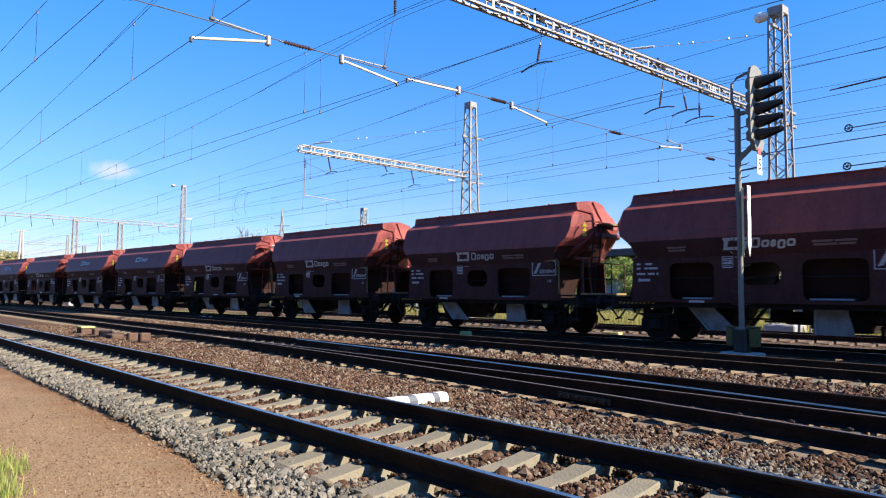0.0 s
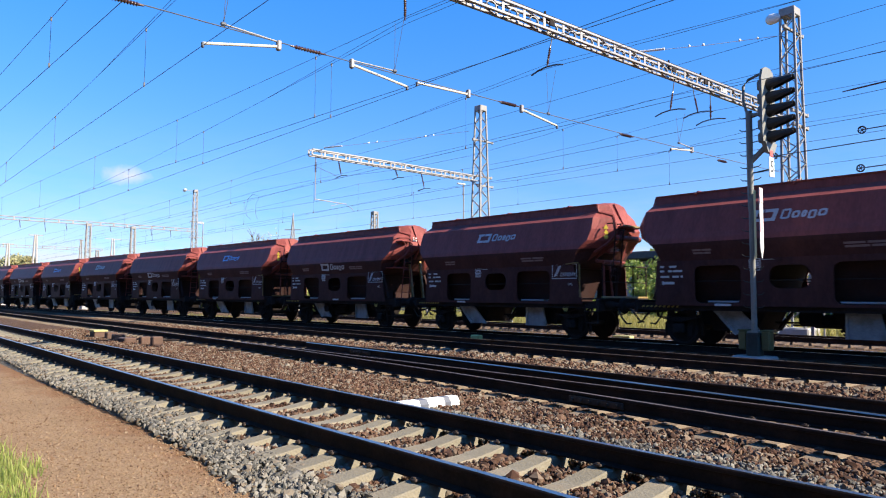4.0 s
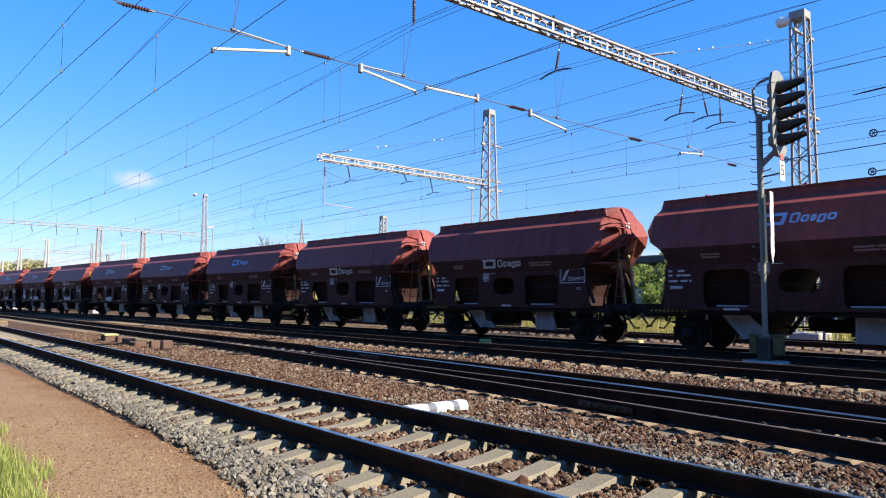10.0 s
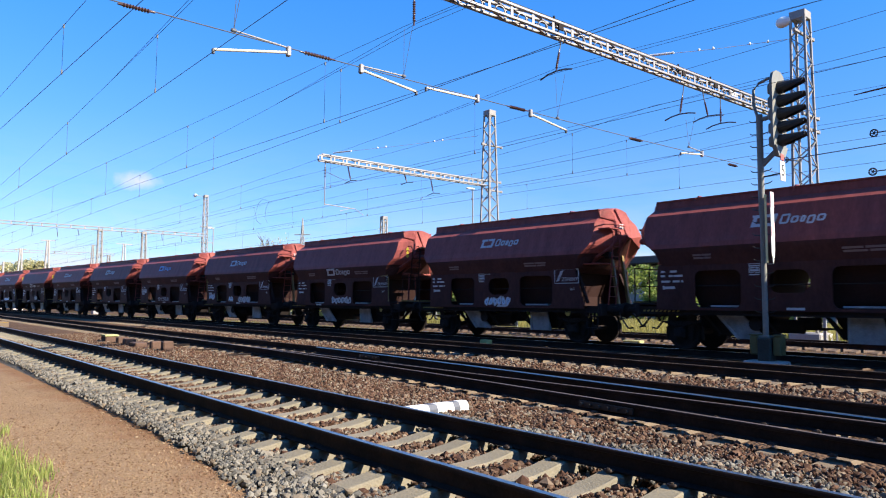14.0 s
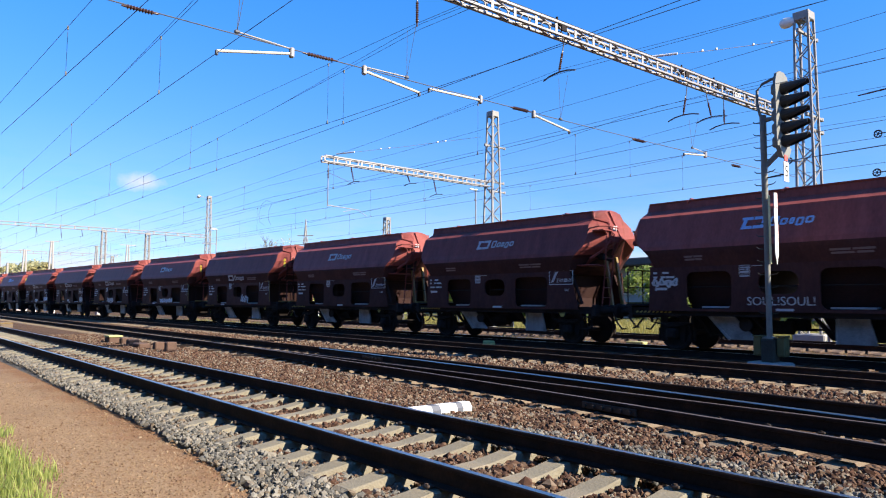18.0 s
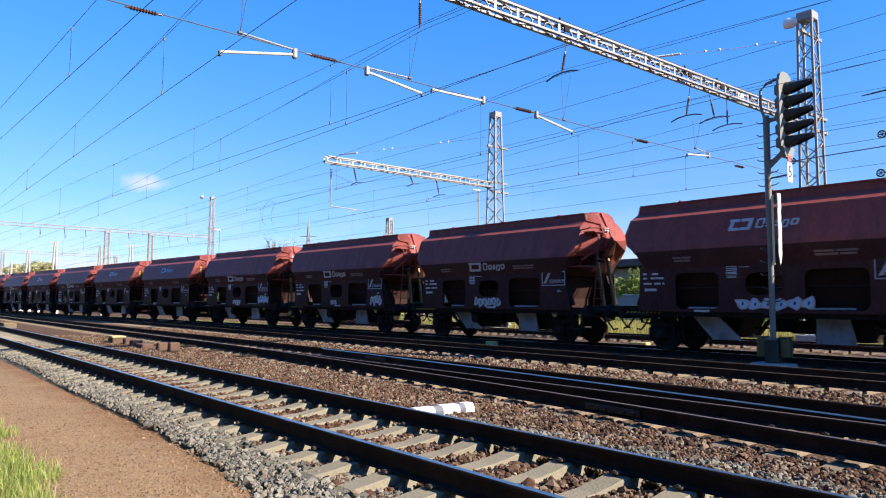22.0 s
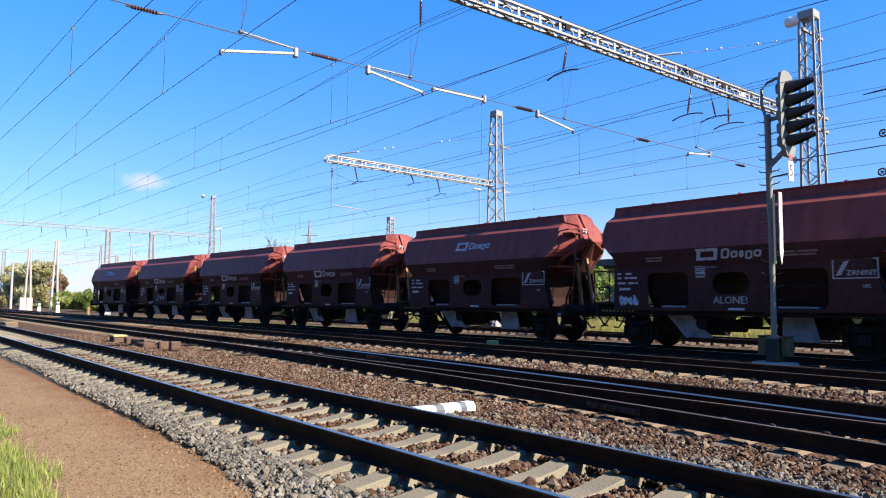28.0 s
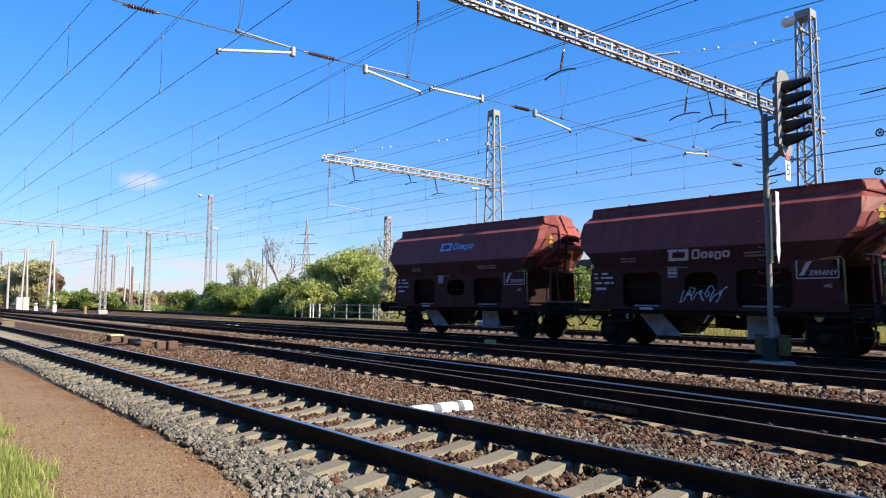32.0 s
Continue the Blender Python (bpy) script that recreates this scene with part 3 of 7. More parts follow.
# the train's track bends towards the near side and crosses the ladder of turnouts far off
BEND = ((0.0, 0.0), (43.0, 0.086), (109.0, 0.086), (149.0, 0.0))      # distance along the line towards -x, heading in radians
_s = np.arange(0.0, 420.0, 0.25)
_h = np.interp(_s, [b[0] for b in BEND], [b[1] for b in BEND])
_x = -np.concatenate([[0], np.cumsum(np.cos(_h[:-1]) * 0.25)])
_y = T4 - np.concatenate([[0], np.cumsum(np.sin(_h[:-1]) * 0.25)])


def along(s):
    """The middle of the train's track, s metres from x = 0 towards -x."""
    return (-s, T4) if s <= 0 else (float(np.interp(s, _s, _x)), float(np.interp(s, _s, _y)))


def on_line(s, flip=False):
    """Where a wagon stands whose middle is at s: both axles on the track."""
    (xa, ya), (xb, yb) = along(s - 3.0), along(s + 3.0)
    return pose((xa + xb) / 2, (ya + yb) / 2, 0, 0, 0, math.degrees(math.atan2(ya - yb, xa - xb)) + (180 if flip else 0))


train_track = thing("track_4", "curving railway track carrying the freight train", "railway track", kind="structure")
for side in (-0.7525, 0.7525):
    pts = [(XB, T4 + side)] + [(x, y + side) for x, y in [along(2.0 * i) for i in range(0, 190)]]
    part("rail", rail_mesh(pts[::-1], M_RAILTOP), None, train_track, "rusty rail with a worn bright head")
sleeper_d = sleeper_mesh(1.3, 1.3, M_SLEEPER_D, sag=0.01)
for k in range(-10, 105):
    x, y = along(4.5 + 0.6 * k)
    part("sleeper", sleeper_d, None, train_track, at=on_line(4.5 + 0.6 * k) @ pose(0, 0, random.uniform(-0.012, -0.004)))
rest = MB()
plain_sleepers(rest, T4, 1.5, XB, -4.5)
for k in range(105, 330):
    m = on_line(4.5 + 0.6 * k)
    rest.box(m.translation + Vector((0, 0, -0.298)), (0.26, 2.6, 0.22), m=m.to_3x3())
part("far_sleepers", rest, M_SLEEPER_D, train_track)["kind"] = "stuff"
straight_track("track_5", T5, -4.4, -62, -6, M_RAILDULL, M_SLEEPER_D, "far rusty railway track on dark wooden sleepers", fastened=False)


# the second track with its turnout: the branch leaves towards the near side
def branch(x):
    if x < -24:
        return 0.0
    return (x + 24) ** 2 / 380 if x < -3 else 1.1605 + (x + 3) * 0.1105


turnout = thing("track_2", "railway turnout with rusty rails and worn bright heads", "railway track", kind="structure")
bx = [-24 + 1.5 * i for i in range(16)] + [6, 12, 20]
part("rail", rail_mesh([(XA, T2 - 0.7525)] + [(x, T2 - 0.7525 - branch(x)) for x in bx], M_RAILDULL), None, turnout, "curved stock rail")
part("rail", rail_mesh([(-18, T2 - 0.7525 - 0.02), (-15, T2 - 0.7525), (XB, T2 - 0.7525)], M_RAILDULL), None, turnout, "straight switch rail")
part("rail", rail_mesh([(XA, T2 + 0.7525), (XB, T2 + 0.7525)], M_RUST), None, turnout, "straight stock rail")
part("rail", rail_mesh([(x, T2 + 0.7525 - branch(x)) for x in [-17] + [b for b in bx if b > -17]], M_RAILTOP, True), None, turnout, "curved switch rail with a bright head")
bearers = {}
fast = MB()
for k in range(-95, 16):
    x = -2.73 + 0.6 * k
    o = branch(x)
    step = round(o / 0.15) * 0.15
    if step not in bearers:
        bearers[step] = sleeper_mesh(1.16 + step * 0.97, 1.3, M_SLEEPER2, sag=0.005)
    part("sleeper", bearers[step], None, turnout, at=pose(x, T2, random.uniform(-0.006, 0.004), 0, 0, random.uniform(-0.4, 0.4)))
    for y in (-0.7525, 0.7525) if o < 0.2 else (-0.7525, 0.7525, -0.7525 - o, 0.7525 - o):
        if x < 3:
            clips(fast, x, T2 + y)
part("rail_fastenings", fast, M_CLIP, turnout, "rusty rail clips and bolts")["kind"] = "stuff"
rest = MB()
plain_sleepers(rest, T2, XA, -60, -2.73)
plain_sleepers(rest, T2, 6.6, XB, -2.73)
part("far_sleepers", rest, M_SLEEPER2, turnout)["kind"] = "stuff"
for x, side in ((-5.6, -0.7525), (-14.2, 0.7525), (-1.9, 0.7525)):
    y = T2 + side - branch(x)
    turn = -math.degrees(math.atan((branch(x + 0.5) - branch(x - 0.5))))
    fp_ = MB()
    for s_ in (-1, 1):
        fp_.box((0, s_ * 0.032, -0.092), (0.92, 0.036, 0.085), 0.008)
        for k in range(6):
            fp_.cyl((-0.38 + 0.152 * k, s_ * 0.05, -0.092), (-0.38 + 0.152 * k, s_ * 0.088, -0.092), 0.022, n=6)
    part("fishplate", fp_, M_CLIP, turnout, "rusty bolted fishplate", at=pose(x, y, 0, 0, 0, turn))
for x in (-22.5, -20.1, -17.7):
    rod = MB().cyl((x, T2 - 1.6, -0.17), (x, T2 + 0.8, -0.17), 0.02, n=8)
    part("stretcher_rod", rod, M_RUST, turnout)

M_STONE_P = stone_mat("cinder_pebble", ((0.09, 0.048, 0.030), (0.17, 0.105, 0.062), (0.23, 0.16, 0.10), (0.27, 0.205, 0.14)), True)
# loose ballast stones
ICO_V = np.array([(0, 0.526, 0.851), (0, -0.526, 0.851), (0, 0.526, -0.851), (0, -0.526, -0.851), (0.526, 0.851, 0), (-0.526, 0.851, 0), (0.526, -0.851, 0), (-0.526, -0.851, 0), (0.851, 0, 0.526), (0.851, 0, -0.526), (-0.851, 0, 0.526), (-0.851, 0, -0.526)])
ICO_F = np.array([(0, 1, 8), (0, 10, 1), (0, 5, 10), (0, 4, 5), (0, 8, 4), (1, 6, 8), (1, 7, 6), (1, 10, 7), (2, 9, 3), (2, 4, 9), (2, 5, 4), (2, 11, 5), (2, 3, 11), (3, 9, 6), (3, 6, 7), (3, 7, 11), (4, 8, 9), (5, 11, 10), (6, 9, 8), (7, 10, 11)])


def stones(name, pts, size, material, label):
    """Angular stones at the points, of uneven shape and size, as one mesh."""
    n = len(pts)
    rng = np.random.default_rng(len(name) + n)
    shapes = ICO_V[None] * (1 + rng.uniform(-0.42, 0.34, (14, 12, 1)))
    v = shapes[rng.integers(0, 14, n)] * (size * rng.lognormal(0, 0.33, (n, 1, 1))) * rng.uniform(0.62, 1.2, (n, 1, 3)) * np.array([1, 1, 0.8])
    q = rng.normal(size=(n, 4))
    q /= np.linalg.norm(q, axis=1, keepdims=True)
    w, x, y, z = q.T
    R = np.stack([np.stack([1 - 2 * (y * y + z * z), 2 * (x * y - z * w), 2 * (x * z + y * w)], -1), np.stack([2 * (x * y + z * w), 1 - 2 * (x * x + z * z), 2 * (y * z - x * w)], -1), np.stack([2 * (x * z - y * w), 2 * (y * z + x * w), 1 - 2 * (x * x + y * y)], -1)], -2)
    v = np.einsum("nij,nkj->nki", R, v) + pts[:, None, :]
    f = ICO_F[None] + (np.arange(n) * 12)[:, None, None]
    ob = new(name, raw_mesh(name, v.reshape(-1, 3), f.reshape(-1, 3), material))
    return tagged(ob, label, "stones", kind="stuff")


def loose_stones(parent, pts, size, material):
    """The nearest stones one by one, on a few shared meshes."""
    rng = np.random.default_rng(len(pts))
    shapes = [raw_mesh("stone", ICO_V * (1 + rng.uniform(-0.42, 0.34, (12, 1))) * rng.uniform(0.65, 1.2, (1, 3)) * size, ICO_F, material) for _ in range(14)]
    for i, p in enumerate(pts):
        s = float(rng.lognormal(0, 0.33))
        part("stone", shapes[i % 14], None, parent, at=pose(*p, *rng.uniform(0, 360, 3)) @ Matrix.Diagonal((s, s, s * 0.85, 1)))


def nearest(pts, x0, n=280):
    """Splits off the n stones round a stretch of the line."""
    o = np.argsort(np.abs(pts[:, 0] - x0))
    return pts[o[:n]], pts[o[n:]]


def strew(x0, x1, y0, y1, density, z, far=0.0, ragged=0.0, jitter=0.03):
    """Points over a strip, thinner with distance."""
    rng = np.random.default_rng(int(density + 1000 * abs(y0)))
    n = int((x1 - x0) * (y1 - y0) * density)
    p = np.stack([rng.uniform(x0, x1, n), rng.uniform(y0, y1, n), rng.uniform(0, jitter, n)], 1)
    if far:
        p = p[rng.uniform(0, 1, n) < np.clip(1.25 + p[:, 0] / far, 0.25, 1)]
    if ragged:
        edge = y0 + ragged * (0.5 + 0.5 * np.sin(p[:, 0] * 1.9) * np.cos(p[:, 0] * 0.73 + 1)) + rng.exponential(0.05, len(p)) - 0.10
        p = p[p[:, 1] > edge]
    p[:, 2] += np.interp(p[:, 1], [a for a, b in z], [b for a, b in z])
    return p


def off_sleepers(p, phase, half):
    d = np.abs((p[:, 0] - phase + 0.3) % 0.6 - 0.3)
    return p[d > half]


slope = [(2.2, -0.352), (2.56, -0.35), (2.72, -0.325), (2.95, -0.278), (3.1, -0.252), (3.3, -0.244), (3.5, -0.252)]
shoulder = strew(-30, 7, 2.44, 3.46, 1250, slope, 24, 0.16, 0.02)
shoulder = shoulder[shoulder[:, 1] > np.interp(shoulder[:, 0], [-18, -14, -8.9, -7.2, -6.2, -5.5, 0], [2.86, 2.78, 2.76, 2.68, 2.58, 2.50, 2.48]) + np.abs(np.sin(shoulder[:, 0] * 37.0)) * 0.10]
# the sleeper ends lie under the stones farther off and come free nearer by
free = np.interp(shoulder[:, 0], [-16, -12, -9.4, -7.7, -5.0, 0], [3.46, 3.42, 3.33, 3.22, 3.06, 3.0]) + 0.05 * np.sin(shoulder[:, 0] * 4.1)
buried, open_ = shoulder[shoulder[:, 1] < free], shoulder[shoulder[:, 1] >= free] - np.array([0, 0, 0.035])
shoulder = np.concatenate([buried, off_sleepers(open_, PH1, 0.135)])
near_shoulder, shoulder = nearest(shoulder, -5.2)
stones("shoulder_stones", shoulder, 0.024, M_STONE_G, "grey angular ballast stones spilling over the path")
crib = off_sleepers(strew(-30, 7, 3.02, 5.58, 900, [(3.0, -0.285), (3.4, -0.282), (3.8, -0.282), (5.3, -0.28), (5.6, -0.260)], 24), PH1, 0.13)
crib = crib[(np.abs(crib[:, 1] - T1 + 0.7525) > 0.09) & (np.abs(crib[:, 1] - T1 - 0.7525) > 0.09)]
near_crib, crib = nearest(crib, -4.6)
stones("crib_stones", crib, 0.025, M_STONE_B, "brown ballast stones between the sleepers")
cess = strew(-34, 7, 5.5, 8.3, 900, [(5.5, -0.262), (6.2, -0.235), (8.3, -0.255)], 26)
past = cess[:, 1] - (T2 - 0.7525 - np.array([branch(a) for a in cess[:, 0]]))
on_bearer = np.abs((cess[:, 0] + 2.73 + 0.3) % 0.6 - 0.3) < 0.135
cess = cess[(past < -0.40) | ((past < -0.09) & ~on_bearer)]
stones("cess_stones", cess, 0.0215, M_STONE_B, "rust-brown ballast stones between two tracks")
pale = strew(-28, 7, 5.08, 6.25, 760, [(5, -0.245), (6.3, -0.228)], 24)
pale = pale[pale[:, 1] < 5.75 + np.clip((pale[:, 0] + 9) * 0.09, 0, 0.5) + 0.12 * np.sin(pale[:, 0] * 2.3) * np.sin(pale[:, 0] * 5.9)]
stones("pale_stones", pale[np.abs(pale[:, 1] - T1 - 0.7525) > 0.09], 0.022, M_STONE_G, "pale grey ballast stones along the rail")
stones("middle_stones", strew(-40, 0.0, 10.5, 13.0, 260, [(10.4, -0.26), (11.4, -0.235), (13, -0.25)], 34), 0.031, M_STONE_B, "rust-brown ballast stones between two tracks")
stones("path_pebbles", strew(-16, -1.0, -0.2, 2.75, 1100, [(-2, -0.38), (1.35, -0.355), (2.5, -0.35), (3, -0.35)], 14, jitter=0.004), 0.0070, M_STONE_P, "small pebbles trodden into the path")


# ---- the freight train ----
LOB = 9.64                                  # length over buffers
HALF = [(0, 4.24), (0.40, 4.215), (0.735, 4.13), (0.765, 3.925), (1.11, 3.70), (1.23, 3.34), (1.355, 3.0), (1.42, 2.86), (1.455, 2.74), (1.43, 2.63), (1.315, 2.27), (1.0, 2.2), (0, 2.2)]


def ring(fx, fy, fz):
    """The outline of the hopper's section, each point moved by functions of its height."""
    out = [(fx(z), fy(z) * y, fz(z)) for y, z in HALF]
    return out + [(x, -y, z) for x, y, z in out[-2:0:-1]]


def interp(z, pts):
    return float(np.interp(z, [p[0] for p in pts], [p[1] for p in pts]))


def hopper_mesh():
    crease = [(2.2, 3.24), (2.27, 3.32), (2.6, 3.45), (2.74, 3.58), (3.0, 3.84), (3.34, 3.92), (3.7, 3.90), (3.9, 3.84), (4.24, 3.82)]
    face = [(2.2, 3.50), (2.6, 3.74), (2.74, 3.90), (3.0, 4.26), (3.2, 4.42), (3.34, 4.42), (3.6, 4.34), (3.9, 4.16), (4.24, 3.94)]
    wide = [(2.2, 0.70), (2.74, 0.62), (3.2, 0.54), (3.9, 0.50), (4.24, 0.60)]
    low = lambda z: z if z > 2.95 else 2.95 - (2.95 - z) * 0.82
    rings = []
    for s in (-1, 1):
        a = ring(lambda z: s * interp(z, crease), lambda z: 1.0, lambda z: z)
        b = ring(lambda z: s * interp(z, face), lambda z: interp(z, wide), low)
        rings += [b, a] if s < 0 else [a, b]
    mb = MB()
    n = len(rings[0])
    for r in rings:
        mb.v += r
    for i in range(len(rings) - 1):
        mb.f += [(i * n + k, i * n + (k + 1) % n, (i + 1) * n + (k + 1) % n, (i + 1) * n + k) for k in range(n)]
    # each end closes over a low ridge at mid height
    for s, o in ((-1, 0), (1, 3 * n)):
        tip = len(mb.v)
        mb.v.append((s * 4.45, 0, 3.27))
        mb.f += [(o + k, o + (k + 1) % n, tip) for k in range(n)]
    # the faces below the waist take the darker paint: their shade in colour
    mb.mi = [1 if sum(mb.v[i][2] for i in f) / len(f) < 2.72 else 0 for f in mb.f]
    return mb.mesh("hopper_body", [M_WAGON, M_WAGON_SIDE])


def rounded(x0, x1, z0, z1, r, n=4):
    pts = []
    for cx, cz, a0 in ((x1 - r, z1 - r, 0), (x0 + r, z1 - r, 90), (x0 + r, z0 + r, 180), (x1 - r, z0 + r, 270)):
        pts += [(cx + r * math.cos(radians(a0 + 90 * i / n)), cz + r * math.sin(radians(a0 + 90 * i / n))) for i in range(n + 1)]
    return pts


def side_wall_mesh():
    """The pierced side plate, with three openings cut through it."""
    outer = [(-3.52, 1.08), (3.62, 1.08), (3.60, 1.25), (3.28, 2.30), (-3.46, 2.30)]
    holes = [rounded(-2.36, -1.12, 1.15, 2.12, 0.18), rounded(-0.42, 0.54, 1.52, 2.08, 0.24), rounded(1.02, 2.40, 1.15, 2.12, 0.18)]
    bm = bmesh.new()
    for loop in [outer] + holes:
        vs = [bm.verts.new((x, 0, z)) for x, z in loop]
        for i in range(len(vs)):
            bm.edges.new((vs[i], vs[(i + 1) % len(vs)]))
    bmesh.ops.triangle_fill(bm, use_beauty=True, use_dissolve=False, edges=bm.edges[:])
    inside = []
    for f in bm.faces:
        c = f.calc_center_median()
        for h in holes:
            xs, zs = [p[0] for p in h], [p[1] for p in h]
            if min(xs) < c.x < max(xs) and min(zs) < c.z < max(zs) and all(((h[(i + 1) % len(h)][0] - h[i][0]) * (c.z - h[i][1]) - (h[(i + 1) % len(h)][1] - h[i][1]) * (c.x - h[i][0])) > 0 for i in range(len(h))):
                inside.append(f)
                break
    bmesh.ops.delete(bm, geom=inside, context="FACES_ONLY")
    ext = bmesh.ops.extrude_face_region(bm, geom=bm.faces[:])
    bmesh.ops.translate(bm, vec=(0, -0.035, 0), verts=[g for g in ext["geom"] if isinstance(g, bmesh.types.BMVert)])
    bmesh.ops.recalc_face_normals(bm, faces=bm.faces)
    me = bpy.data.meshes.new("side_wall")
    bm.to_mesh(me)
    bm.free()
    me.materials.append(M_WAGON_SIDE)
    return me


def bars(mb, rows, mi=0, t=0.004):
    """Flat bars (u, v, width, height) on a board, u to the right and v up."""
    for u, v, w, h in rows:
        mb.box((u, v, t / 2), (w, h, t), 0, mi)
    return mb


def slanted(mb, quad, t=0.004, mi=0):
    return mb.prism(quad, lambda u, v: (u, v, 0), lambda u, v: (u, v, t), mi)


def logo_mesh(material):
    """The operator's mark as plain shapes: a slanted square with its notch and a row of rounded blocks."""
    mb = MB()
    quads = [[(-0.97, 0.16), (-0.68, 0.16), (-0.69, 0.08), (-0.95, 0.08)], [(-0.93, 0.08), (-0.83, 0.08), (-0.87, -0.08), (-0.97, -0.08)], [(-0.97, -0.08), (-0.70, -0.08), (-0.72, -0.16), (-0.99, -0.16)],
             [(-0.65, 0.16), (-0.34, 0.16), (-0.35, 0.08), (-0.66, 0.08)], [(-0.45, 0.08), (-0.35, 0.08), (-0.39, -0.08), (-0.49, -0.08)], [(-0.68, -0.08), (-0.39, -0.08), (-0.42, -0.16), (-0.70, -0.16)]]
    for qd in quads:
        slanted(mb, qd)
    for u, w, h, d in ((-0.16, 0.22, 0.26, 0), (0.08, 0.18, 0.18, -0.03), (0.27, 0.12, 0.18, -0.03), (0.46, 0.18, 0.22, -0.06), (0.68, 0.19, 0.18, -0.03)):
        outer, inner = rounded(u - w / 2, u + w / 2, d - h / 2, d + h / 2, 0.05, 3), rounded(u - w / 2 + 0.052, u + w / 2 - 0.052, d - h / 2 + 0.048, d + h / 2 - 0.048, 0.007, 3)
        n = len(outer)
        lean = lambda p: (p[0] + p[1] * 0.22, p[1], 0.003)
        mb.add([lean(p) for p in outer + inner], [(i, (i + 1) % n, n + (i + 1) % n, n + i) for i in range(n)])
    return mb.mesh("operator_mark", material)


def spray_mesh(seed, w, h, material, stroke=0.035, letters=6):
    """Sprayed tag: one looping scribble drawn as a ribbon, which forms no letters."""
    rng = random.Random(seed)
    ks = [rng.choice((0.3, 0.5, 0.75, 1.0, 1.0)) * rng.uniform(0.8, 1.0) for _ in range(letters + 2)]
    ph = rng.uniform(0, 6)
    pts = []
    n = letters * 16
    for i in range(n + 1):
        s = i / n
        k = ks[int(s * letters)]
        a = 2 * math.pi * s * letters + ph
        pts.append(Vector((-w / 2 + w * s + 0.5 * w / letters * (0.4 + k) * math.cos(a + 5 * k), 0.5 * h * k * math.sin(a) + 0.22 * h * math.sin(0.37 * a + ph) + 0.10 * h * math.sin(2.7 * a + k), 0.002)))
    mb = MB()
    for i, p in enumerate(pts):
        d = (pts[min(i + 1, n)] - pts[max(i - 1, 0)]).normalized()
        q = Vector((-d.y, d.x, 0)) * stroke * (0.35 + 0.25 * abs(d.y))
        mb.v += [tuple(p - q), tuple(p + q)]
    mb.f = [(2 * i, 2 * i + 2, 2 * i + 3, 2 * i + 1) for i in range(n)]
    mb.mi = [0] * n
    return mb.mesh("sprayed_tag", material)


def filled_tag(seed, w, h, edge, fill, letters):
    """Sprayed block letters that spell nothing: leaning blobs with a pale rim and a filled middle."""
    rng = random.Random(seed)
    mb = MB()
    step = w / letters
    for i in range(letters):
        c = -w / 2 + step * (i + 0.5)
        a, b = step * rng.uniform(0.48, 0.62), h / 2 * rng.uniform(0.75, 1.0)
        n, ph, lean, lift = 10, rng.uniform(0, 6), rng.uniform(-0.25, 0.35), rng.uniform(-0.08, 0.08) * h
        rim = []
        for k in range(n):
            q = 2 * math.pi * k / n
            f = 1 + 0.22 * math.sin(3 * q + ph) + rng.uniform(-0.08, 0.08)
            u, v = a * f * math.cos(q), b * f * math.sin(q) + lift
            rim.append((c + u + lean * v, v))
        mid = [(c + (u - c) * 0.66, lift + (v - lift) * 0.66) for u, v in rim]
        z = 0.001 + 0.0012 * (i % 2)
        mb.add([(u, v, z) for u, v in rim + mid], [(k, (k + 1) % n, n + (k + 1) % n, n + k) for k in range(n)], 0)
        mb.add([(u, v, z) for u, v in mid], [tuple(range(n))], 1)
        slot = [(c - a * 0.12, lift - b * 0.3), (c + a * 0.12, lift - b * 0.3), (c + a * 0.2, lift + b * 0.25), (c - a * 0.05, lift + b * 0.3)]
        mb.add([(u, v, z + 0.001) for u, v in slot], [(0, 1, 2, 3)], 2)
    return mb.mesh("sprayed_tag", [edge, fill, M_WAGON_IN])


def on_side(u, v, y=1.316, tilt=90.0):
    return pose(u, -y, v, tilt)


TURN = pose(0, 0, 0, 0, 0, 180)


